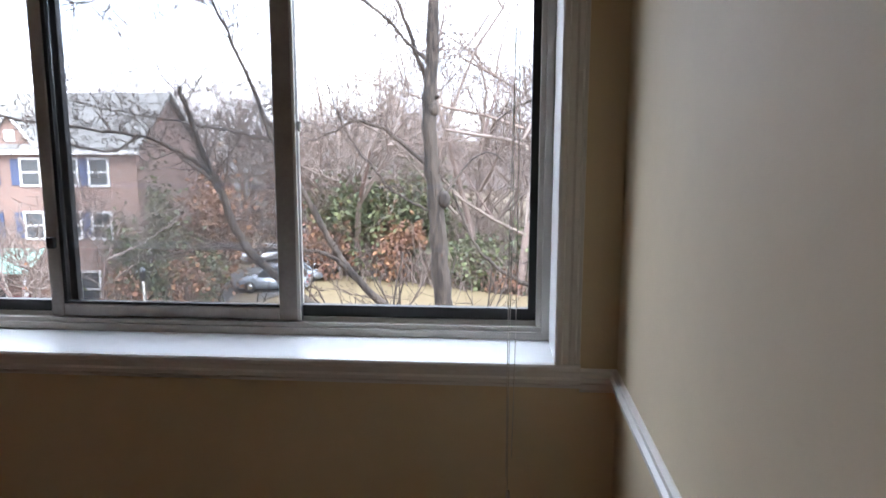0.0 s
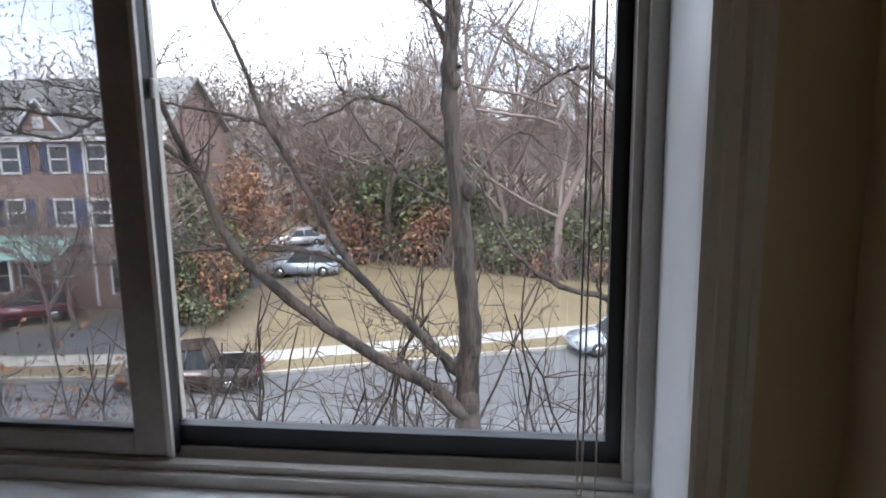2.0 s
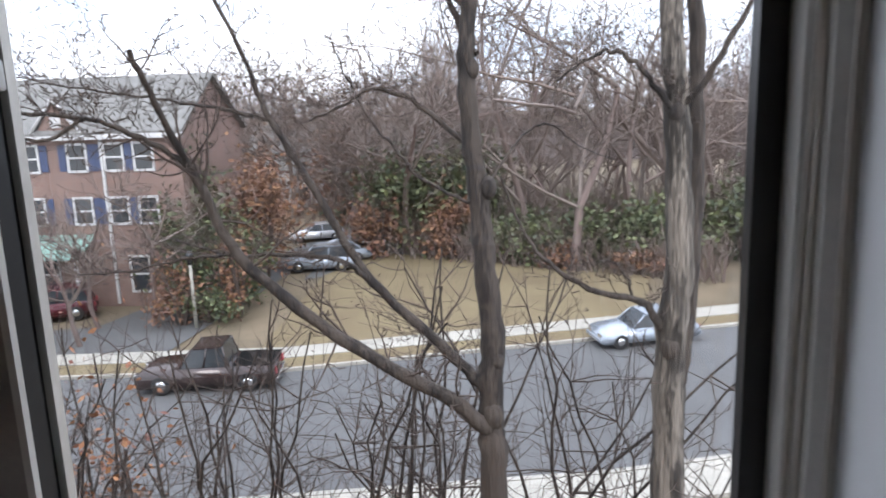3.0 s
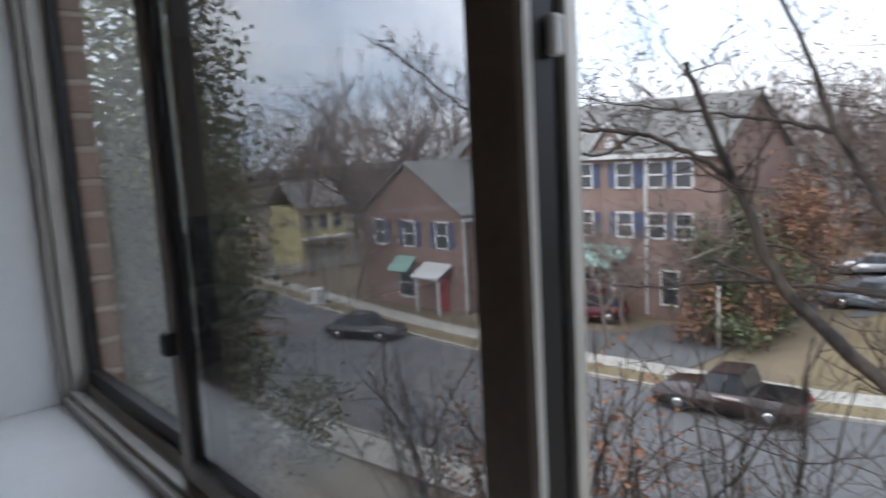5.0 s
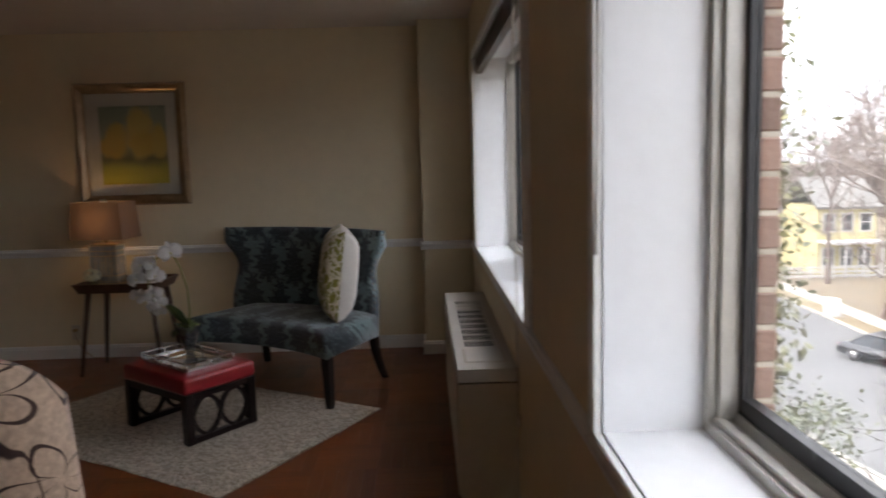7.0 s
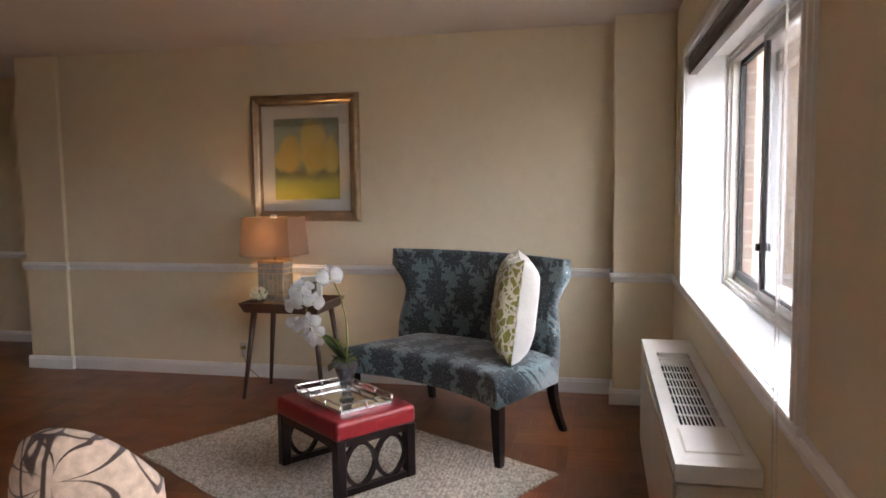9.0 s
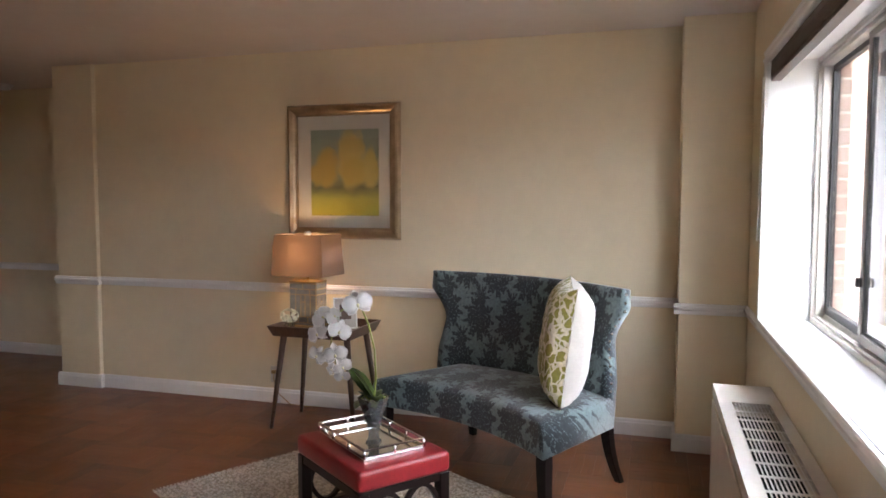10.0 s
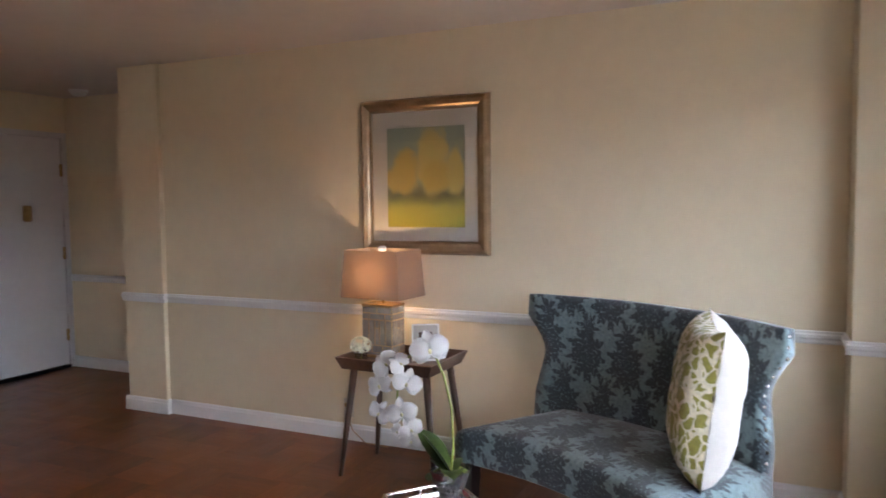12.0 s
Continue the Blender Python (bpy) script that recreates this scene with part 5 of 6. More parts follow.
FAR = [(-120, 30), (-50, 27.5), (-34, 26.4), (-24, 26.4), (-11.0, 28.3), (3.4, 33.4), (60, 54), (120, 76)]
structure("ground", box(-900, 900, 2.70, 1500, GZ - 1.0, GZ), M_LITTER, "winter ground with dead grass and leaf litter", "ground")
NEAR = [(-120, 15.0), (-50, 15.0), (-34, 15.5), (-24, 15.9), (-13, 17.7), (1.5, 21.0), (60, 41), (120, 62)]
structure("road", strip(NEAR, FAR, GZ - 0.05, GZ + 0.02), M_ASPHALT, "worn grey asphalt street", "road")
structure("kerb_near", strip(shifted(NEAR, -0.18), shifted(NEAR, 0.0), GZ, GZ + 0.15), M_CONCRETE, "concrete kerb along the street", "kerb")
structure("kerb_far", strip(shifted(FAR, 0.0), shifted(FAR, 0.18), GZ, GZ + 0.15), M_CONCRETE, "concrete kerb along the street", "kerb")
structure("pavement_near", strip(shifted(NEAR, -1.9), shifted(NEAR, -0.22), GZ, GZ + 0.14), M_CONCRETE, "pale concrete pavement", "pavement")
structure("verge_far", strip(shifted(FAR, 0.2), shifted(FAR, 1.45), GZ, GZ + 0.12), M_GRASS, "strip of winter grass between kerb and pavement", "grass")
structure("pavement_far", strip(shifted(FAR, 1.47), shifted(FAR, 2.9), GZ, GZ + 0.14), M_CONCRETE, "pale concrete pavement", "pavement")
bm = bmesh.new()
bm.faces.new([bm.verts.new((x, y, GZ + 0.10)) for x, y in ((-13.0, 30.9), (-9.0, 32.2), (0, 35.3), (4.6, 36.9), (6, 45), (-1, 47.3), (-8, 50.8), (-12.5, 52.5), (-14.5, 45))])
structure("lawn", bm, M_GRASS, "yellow-green winter lawn", "lawn")
bm = bmesh.new()
bm.faces.new([bm.verts.new((x, y, GZ + 0.06)) for x, y in ((-26, 26.8), (-17.2, 27.7), (-17.0, 60), (-9, 64), (-9.5, 51), (-13.2, 44.5), (-14.5, 31), (-17, 70), (-26, 60))][:3] + [bm.verts.new((x, y, GZ + 0.06)) for x, y in ((-15.5, 44), (-8.0, 52), (-8, 66), (-18, 66), (-23, 34), (-29, 32))])
structure("driveway", bm, M_ASPHALT, "asphalt drive and parking area", "driveway")


# ---- houses ----
def prism(bm, x0, x1, y0, y1, z0, z1, along="x", over=0.35, thick=0.18):
    """A gabled roof shell with overhang; the ridge runs along x or y."""
    if along == "x":
        ym = (y0 + y1) / 2
        s = (z1 - z0) / (ym - y0)
        pr = [(y0 - over, z0 - over * s), (ym, z1), (y1 + over, z0 - over * s), (y1 + over, z0 - over * s + thick), (ym, z1 + thick), (y0 - over, z0 - over * s + thick)]
        a = [bm.verts.new((x0 - over, y, z)) for y, z in pr]
        b = [bm.verts.new((x1 + over, y, z)) for y, z in pr]
    else:
        xm = (x0 + x1) / 2
        s = (z1 - z0) / (xm - x0)
        pr = [(x0 - over, z0 - over * s), (xm, z1), (x1 + over, z0 - over * s), (x1 + over, z0 - over * s + thick), (xm, z1 + thick), (x0 - over, z0 - over * s + thick)]
        a = [bm.verts.new((x, y0 - over, z)) for x, z in pr]
        b = [bm.verts.new((x, y1 + over, z)) for x, z in pr]
    for i in range(6):
        bm.faces.new((a[i], a[(i + 1) % 6], b[(i + 1) % 6], b[i]))
    bm.faces.new(a[::-1])
    bm.faces.new(b)
    return bm


def house_window(parent, x, y, z, w, h, axis="x", shutters=True):
    """A sash window proud of a wall that faces -y (axis x) or +x (axis y)."""
    def at(u0, u1, d0, d1, z0, z1):
        return box(x + u0, x + u1, y - d1, y - d0, z + z0, z + z1) if axis == "x" else box(x + d0, x + d1, y + u0, y + u1, z + z0, z + z1)
    win = part("window", at(-w / 2, w / 2, -0.05, 0.012, -h / 2, h / 2), M_DARKGLASS, parent, "dark sash window")
    bm = bmesh.new()
    t = 0.13
    for u0, u1, z0, z1 in ((-w / 2 - t, -w / 2, -h / 2 - t, h / 2 + t), (w / 2, w / 2 + t, -h / 2 - t, h / 2 + t), (-w / 2, w / 2, h / 2, h / 2 + t), (-w / 2, w / 2, -h / 2 - t, -h / 2), (-w / 2, w / 2, -0.05, 0.05)):
        b2 = at(u0, u1, 0.0, 0.07, z0, z1)
        me = bpy.data.meshes.new("tmp")
        b2.to_mesh(me)
        b2.free()
        bm.from_mesh(me)
        bpy.data.meshes.remove(me)
    part("frame", bm, M_OLDTRIM, win, "white window frame")
    if shutters:
        for s in (-1, 1):
            u = s * (w / 2 + t + 0.25)
            part("shutter", at(u - 0.22, u + 0.22, 0.0, 0.06, -h / 2 - 0.05, h / 2 + 0.05), M_SHUTTER, win, "dark blue shutter")


HT = 3.0
house = thing("brick_townhouse", "three-storey red brick townhouse with grey roof and white trim", "house", (-40.5, 37.15, GZ), HT)
HL, HD, HE, HR = 20.75, 9.0, 9.85, 2.95
part("wall", box(0, HL, 0, HD, 0, HE), M_BRICKWALL, house, "red brick walls")
part("roof", prism(bmesh.new(), 0, HL, 0, HD, HE, HE + HR), M_ROOF, house, "weathered grey shingle roof")
bm = bmesh.new()
for x in (0.0, HL):
    bm.faces.new([bm.verts.new(p) for p in ((x, 0, HE), (x, HD, HE), (x, HD / 2, HE + HR))])
part("gable", bm, M_BRICKWALL, house)
part("gutter", box(6.3, HL + 0.4, -0.50, -0.34, HE - 0.42, HE - 0.16), M_OLDTRIM, house, "white gutter")
for x in (6.95, 16.3):
    part("downspout", box(x - 0.07, x + 0.07, -0.14, -0.005, 0.2, HE - 0.3), M_OLDTRIM, house, "white downspout")
for z in (8.45, 5.5):
    for x in (10.25, 12.05, 14.85, 16.95, 18.65):
        house_window(house, x, 0, z, 0.95, 1.35, "x", x < 18)
for x in (10.75, 12.35, 17.75):
    house_window(house, x, 0, 1.9, 1.0, 1.9, "x", False)
canopy = part("canopy", prism(bmesh.new(), 9.6, 15.1, -1.6, 1.6, 3.2, 4.1, "x", 0.2, 0.1), M_COPPER, house, "green copper porch canopy")
for x in (9.8, 12.3, 14.9):
    part("porch_post", box(x - 0.09, x + 0.09, -1.55, -1.37, 0, 3.2), M_OLDTRIM, canopy, "white porch post")
for x0, x1, rise in ((1.1, 5.4, 2.0), (12.6, 15.2, 1.7)):
    g = bmesh.new()
    front = [g.verts.new(p) for p in ((x0, -0.06, HE - 0.1), (x1, -0.06, HE - 0.1), ((x0 + x1) / 2, -0.06, HE + rise))]
    back = [g.verts.new(p) for p in ((x0, 3.2, HE - 0.1), (x1, 3.2, HE - 0.1), ((x0 + x1) / 2, 3.2, HE + rise))]
    g.faces.new(front)
    g.faces.new(back[::-1])
    for i in range(3):
        g.faces.new((front[i], front[(i + 1) % 3], back[(i + 1) % 3], back[i]))
    d = part("cross_gable", g, M_BRICKWALL, house, "brick cross gable over the facade")
    part("gable_roof", prism(bmesh.new(), x0, x1, 0.0, 3.4, HE, HE + rise + 0.06, "y", 0.16, 0.1), M_ROOF, d)
    for s in (0, 1):
        e = add_tube(bmesh.new(), [((x0 - 0.2, x1 + 0.2)[s], -0.22, HE - 0.12), ((x0 + x1) / 2, -0.22, HE + rise + 0.10)], 0.10, 4)
        part("rake_board", e, M_OLDTRIM, d, "white rake board")
    louvre = box((x0 + x1) / 2 - 0.3, (x0 + x1) / 2 + 0.3, -0.12, -0.05, HE + 0.25, HE + 0.9, 0.02, 1)
    part("louvre", louvre, M_OLDTRIM, d, "small white louvre")

cottage = thing("gabled_brick_house", "two-storey brick gable house with red door, joined to the townhouse", "house", (-43.6, 31.3, GZ), HT)
CL, CD, CE, CR = 10.1, 6.2, 6.5, 9.75
part("wall", box(0, CL, 0, CD, 0, CE), M_BRICKWALL, cottage, "dark red brick walls")
bm = bmesh.new()
for y in (0.0, CD):
    bm.faces.new([bm.verts.new(p) for p in ((0, y, CE), (CL, y, CE), (CL / 2, y, CR))])
part("gable", bm, M_BRICKWALL, cottage)
part("roof", prism(bmesh.new(), 0, CL, 0, CD, CE, CR, "y", 0.3, 0.16), M_ROOF, cottage, "weathered grey shingle roof")
part("gutter", box(CL + 0.28, CL + 0.42, -0.3, CD, CE - 0.5, CE - 0.28), M_OLDTRIM, cottage, "white gutter")
part("downspout", box(CL + 0.005, CL + 0.13, -0.02, 0.12, 0.2, CE - 0.3), M_OLDTRIM, cottage, "white downspout")
for x, z in ((5.0, 5.05), (8.2, 5.05), (1.8, 5.05)):
    house_window(cottage, x, 0, z, 1.0, 1.6, "x", True)
house_window(cottage, 4.5, 0, 1.6, 1.5, 1.8, "x", False)
house_window(cottage, CL, 3.6, 4.8, 0.9, 1.5, "y", True)
house_window(cottage, CL, 3.6, 1.9, 0.9, 1.6, "y", False)
bay = part("bay_roof", prism(bmesh.new(), 3.6, 5.4, -0.9, 0.9, 2.6, 3.4, "x", 0.1, 0.08), M_COPPER, cottage, "green copper bay roof")
part("porch_roof", prism(bmesh.new(), 6.5, 8.9, -1.3, 1.3, 2.4, 3.1, "x", 0.1, 0.12), M_OLDTRIM, cottage, "white porch roof")
part("door", box(7.6, 8.6, -0.08, 0.02, 0.1, 2.3), M_REDDOOR, cottage, "red front door")
for x in (6.65, 8.75):
    part("porch_post", box(x - 0.08, x + 0.08, -1.2, -1.04, 0, 2.4), M_OLDTRIM, cottage, "white porch post")

villa = thing("yellow_house", "far yellow clapboard house with white porch", "house", (-61, 35.6, GZ), 86)
part("wall", box(0, 4.9, 0, 7, 0, 5.9), M_YELLOW, villa, "yellow clapboard walls")
part("roof", prism(bmesh.new(), 0, 4.9, 0, 7, 5.9, 8.2), M_ROOF, villa, "grey roof")
for x in (0.9, 2.45, 4.0):
    for z in (1.5, 4.5):
        house_window(villa, x, 0, z, 0.8, 1.4, "x", False)
for x in (0.2, 1.7, 3.2, 4.7):
    part("porch_post", box(x - 0.1, x + 0.1, -1.6, -1.4, 0, 2.8), M_OLDTRIM, villa, "white porch post")
part("porch_roof", box(0, 4.9, -1.8, 0, 2.8, 3.0), M_OLDTRIM, villa)
fence = thing("white_fence", "low white board fence across the street", "fence", (-58.6, 29.9, GZ), 88)
for i in range(12):
    part("post", box(i * 0.95 - 0.06, i * 0.95 + 0.06, -0.06, 0.06, 0, 1.15), M_OLDTRIM, fence)
for z in (0.3, 0.65, 1.0):
    part("rail", box(-0.05, 10.5, -0.03, 0.03, z - 0.08, z + 0.08), M_OLDTRIM, fence)
for hx, hy, hw, col, lab in ((-22.5, 72, 9, M_BRICKWALL, "far brick house with a chimney behind the woods"), (-33, 78, 10, M_OLDTRIM, "far white gabled house behind the woods"), (-13.5, 74, 6, M_YELLOW, "far tan house half hidden by trees")):
    h = thing("distant_house", lab, "house", (hx, hy, GZ), 6)
    part("wall", box(0, hw, 0, 7, 0, 6.3), col, h)
    part("roof", prism(bmesh.new(), 0, hw, 0, 7, 6.3, 9.0), M_ROOF, h)
    part("chimney", box(hw * 0.35, hw * 0.35 + 1.1, 2.6, 3.5, 6.5, 11.0), M_BRICKWALL, h, "tall brick chimney")
    for x in (0.25, 0.6, 0.85):
        for z in (1.6, 4.5):
            house_window(h, hw * x, 0, z, 0.9, 1.3, "x", False)

# the apartment house that the room is in
block_ob = thing("apartment_building", "brick apartment building below and beside the room", "building", (0, 0, 0), kind="structure")
part("lower_floors", box(-9.2, 4.0, YB - 0.2, 2.66, GZ, -0.2), M_PALEBRICK, block_ob, "brick lower storeys")
part("wing", box(-15, -9.4, -2.0, 4.3, GZ, 3.0), M_PALEBRICK, block_ob, "pale brick wing of the building")


# ---- vehicles ----
def car_paint(name, c):
    return material(name, c, 0.25, 0.3, vary=0.06, scale=3, coat=0.6)


def vehicle(name, label, at, turn, paint, kind="sedan"):
    """Side outlines swept across the width: lower body, glasshouse, wheels and lamps."""
    root = thing(name, label, "car" if kind != "pickup" else "pickup truck", at, turn)
    L, W = (4.6, 1.78) if kind == "sedan" else ((4.7, 1.9) if kind == "suv" else (5.4, 1.95))
    h = {"sedan": 0.86, "suv": 1.0, "pickup": 1.02}[kind]
    outline = [(-L / 2, 0.35), (-L / 2 + 0.05, h * 0.78), (-L / 2 + 0.35, h * 0.92), (-L * 0.20, h), (L * 0.36, h), (L / 2 - 0.05, h * 0.93), (L / 2, 0.4), (L / 2 - 0.1, 0.24), (-L / 2 + 0.1, 0.24)]
    def sweep(pts, w, top_in=0.0, ztop=1.0):
        bm = bmesh.new()
        sides = []
        for s in (-1, 1):
            sides.append([bm.verts.new((x, s * (w - (top_in if z > ztop else 0)), z)) for x, z in pts])
        k = len(pts)
        for i in range(k):
            bm.faces.new((sides[0][i], sides[0][(i + 1) % k], sides[1][(i + 1) % k], sides[1][i]))
        bm.faces.new(sides[0][::-1])
        bm.faces.new(sides[1])
        return bm
    bm = sweep(outline, W / 2)
    bmesh.ops.bevel(bm, geom=bm.edges[:], offset=0.07, segments=2, affect="EDGES")
    body = part("body", bm, paint, root, smooth=True)
    top = {"sedan": 1.42, "suv": 1.72, "pickup": 1.75}[kind]
    if kind == "pickup":
        cab = [(-L * 0.18, h - 0.05), (-L * 0.09, top - 0.04), (L * 0.13, top), (L * 0.17, h - 0.05)]
        part("bed", box(L * 0.19, L / 2 - 0.08, -W / 2 + 0.1, W / 2 - 0.1, h - 0.02, h + 0.01), M_BLACK, root, "open load bed")
    elif kind == "suv":
        cab = [(-L * 0.22, h - 0.05), (-L * 0.11, top - 0.05), (L * 0.38, top), (L * 0.46, h - 0.05)]
    else:
        cab = [(-L * 0.20, h - 0.05), (-L * 0.06, top - 0.04), (L * 0.20, top), (L * 0.38, h - 0.05)]
    bm = sweep(cab, W / 2 - 0.08, 0.16, h + 0.1)
    part("glasshouse", bm, M_DARKGLASS, root, "dark windows")
    (x0, z0), (x1, z1), (x2, z2), (x3, z3) = cab
    bm = sweep([(x1 + 0.05, z1 - 0.03), (x1 + 0.05, z1 + 0.03), (x2 - 0.05, z2 + 0.035), (x2 - 0.05, z2 - 0.03)], W / 2 - 0.225)
    part("roof", bm, paint, root)
    for s in (-1, 1):
        for (xa, za), (xb, zb) in (((x0, z0), (x1, z1)), ((x3, z3), (x2, z2)), (((x0 + x3) / 2, h), ((x1 + x2) / 2, z2))):
            part("pillar", add_tube(bmesh.new(), [(xa, s * (W / 2 - 0.07), za), (xb, s * (W / 2 - 0.225), zb)], 0.035, 6), paint, root)
        for x in (-L * 0.31, L * 0.30):
            r = 0.33 if kind == "sedan" else 0.38
            bm = bmesh.new()
            add_lathe(bm, [(r * 0.6, -0.10), (r * 0.94, -0.10), (r, -0.06), (r, 0.06), (r * 0.94, 0.10), (r * 0.6, 0.10)], 22)
            bmesh.ops.transform(bm, matrix=Matrix.Translation((x, s * (W / 2 - 0.08), r)) @ Matrix.Rotation(math.pi / 2, 4, "X"), verts=bm.verts)
            wheel = part("wheel", bm, M_TYRE, root, "black tyre")
            bm = bmesh.new()
            add_lathe(bm, [(r * 0.58, -0.03), (r * 0.62, 0.0), (r * 0.25, 0.03)], 16)
            bmesh.ops.transform(bm, matrix=Matrix.Translation((x, s * (W / 2 + 0.01), r)) @ Matrix.Rotation(-s * math.pi / 2, 4, "X"), verts=bm.verts)
            part("rim", bm, M_CHROME, wheel, "alloy rim")
        part("headlight", box(-L / 2 - 0.012, -L / 2 + 0.10, s * (W / 2 - 0.34) - 0.16, s * (W / 2 - 0.34) + 0.16, h * 0.62, h * 0.80, 0.02), M_CHROME, root, "clear headlight")
        part("tail_light", box(L / 2 - 0.10, L / 2 + 0.012, s * (W / 2 - 0.22) - 0.11, s * (W / 2 - 0.22) + 0.11, h * 0.60, h * 0.86, 0.02), M_REDDOOR, root, "red tail light")
    for x, s in ((-L / 2, -1), (L / 2, 1)):
        part("bumper", box(x - 0.05 if s < 0 else x - 0.06, x + 0.06 if s < 0 else x + 0.05, -W / 2 + 0.08, W / 2 - 0.08, 0.34, 0.50, 0.03), M_CHROME if kind == "pickup" else paint, root, "bumper")
    return root


P_BROWN, P_SILVER, P_WHITE, P_BLACK, P_MAROON, P_BLUE = [car_paint(n, c) for n, c in (("dark_brown_paint", (0.035, 0.02, 0.018)), ("silver_blue_paint", (0.33, 0.37, 0.42)), ("white_paint", (0.75, 0.76, 0.78)), ("black_paint", (0.015, 0.016, 0.018)), ("maroon_paint", (0.10, 0.015, 0.022)), ("blue_paint", (0.07, 0.10, 0.20)))]
vehicle("pickup_truck", "dark brown pickup truck parked at the far kerb", (-13.3, 26.9, GZ + 0.02), 11, P_BROWN, "pickup")
vehicle("parked_car", "silver-blue car parked at the far kerb", (4.0, 33.0, GZ + 0.02), 19.5, P_SILVER, "sedan")
vehicle("parked_car", "dark car standing on the street by the houses", (-34.2, 24.5, GZ + 0.02), 205, P_BLACK, "sedan")
vehicle("parked_car", "maroon car parked on the drive", (-28.7, 32.4, GZ + 0.07), 30, P_MAROON, "sedan")
vehicle("parked_car", "second maroon car parked on the drive", (-26.6, 35.2, GZ + 0.07), 30, P_MAROON, "suv")
for i, (x, y, p, k, lab) in enumerate(((-12.6, 46.5, P_SILVER, "suv", "pale silver car in the parking area"), (-12.3, 49.6, P_SILVER, "sedan", "silver car in the parking area"), (-11.9, 52.8, P_WHITE, "sedan", "white car behind others in the parking area"), (-11.2, 56.2, P_BLUE, "suv", "blue car in the parking area"), (-16.5, 57.5, P_WHITE, "sedan", "white car at the back of the parking area"))):
    vehicle("parked_car", lab, (x - 2.6, y + 0.6, GZ + 0.06), 8 + 3 * i, p, k)

post = thing("street_lamp", "pale street lamp post with a lantern beside the drive", "street lamp", (-17.6, 34.0, GZ))
part("pole", add_tube(bmesh.new(), [(0, 0, 0), (0, 0, 3.3)], [0.10, 0.07], 10), M_CONCRETE, post, "pale pole")
part("lantern", add_lathe(bmesh.new(), [(0.10, 3.3), (0.20, 3.75), (0.22, 3.80), (0.05, 4.0)], 8), M_DARKGLASS, post, "dark glass lantern")
drum = thing("utility_box", "white utility box at the street corner", "utility box", (-44.7, 27.6, GZ))
part("cabinet", box(-0.45, 0.45, -0.35, 0.35, 0.1, 1.25, 0.04), M_OLDTRIM, drum)
part("plinth", box(-0.55, 0.55, -0.45, 0.45, 0, 0.1), M_CONCRETE, drum)


# ---- the trees outside the window ----
def twigs_on(soup, buds, path, rng, count, length, radius, sky=0.25, depth=2):
    """Side shoots along a limb, with shoots of their own and buds."""
    for _ in range(count):
        i = rng.randrange(1, len(path) - 1)
        p = path[i]
        along = (path[i + 1] - path[i - 1]).normalized()
        out = Vector((rng.gauss(0, 1), rng.gauss(0, 0.7), rng.gauss(0, 1) + sky))
        d = (along * 0.55 + out.normalized()).normalized()
        ln = length * rng.uniform(0.45, 1.2)
        pts = [p]
        n = 6
        for k in range(n):
            d = (d + Vector((rng.gauss(0, 0.16), rng.gauss(0, 0.16), rng.gauss(0.05, 0.16)))).normalized()
            pts.append(pts[-1] + d * ln / n)
        r = radius * rng.uniform(0.7, 1.2)
        soup.tube(pts, [r * (1 - 0.75 * k / n) for k in range(n + 1)], 4)
        if depth > 1:
            twigs_on(soup, buds, pts, rng, 4, ln * 0.45, r * 0.55, sky, depth - 1)
        if buds is not None:
            for q in pts[2:]:
                if rng.random() < 0.55:
                    o = q + Vector((rng.gauss(0, 0.012), rng.gauss(0, 0.012), rng.gauss(0.008, 0.01)))
                    buds.tube([q, o, o + (o - q) * 0.6], [0.0025, 0.0042, 0.0015], 4)


def limb(parent, pts, r0, r1, rng, label="", name="branch", bark=None):
    path = spline(pts, 6, 0.006, rng)
    n = len(path) - 1
    s = Soup()
    s.tube(path, [(r0 + (r1 - r0) * (k / n) ** 0.8) * (1 + 0.07 * math.sin(k * 1.9 + r0 * 90)) for k in range(n + 1)], 10)
    soup_part(name, s, bark or M_BARK, parent, label)
    return path


def window_tree(name, label, trunk, tr, limbs, rng, twig_n, knots=()):
    root = thing(name, label, "tree", (0, 0, 0))
    tp = limb(root, trunk, tr[0], tr[1], rng, "grey-brown cracked bark", "trunk", M_FLAKY if tr[0] > 0.15 else M_BARK)
    tw, buds = Soup(), Soup()
    for pts, r0, r1, n, ln in limbs:
        path = limb(root, pts, r0, r1, rng)
        twigs_on(tw, buds, path, rng, int(n * 1.5), ln, max(0.0035, r1 * 0.42))
    for x, y, z, r in knots:
        bm = bmesh.new()
        bmesh.ops.create_icosphere(bm, subdivisions=2, radius=r, matrix=Matrix.Translation((x, y, z)) @ Matrix.Diagonal((1, 1, 1.4, 1)))
        part("knot", bm, M_BARK, root, "dark knot", smooth=True)
    soup_part("twigs", tw, M_TWIG, root, "fine dark twigs", "stuff")
    soup_part("buds", buds, M_TWIG, root, "small winter buds", "stuff")
    return root


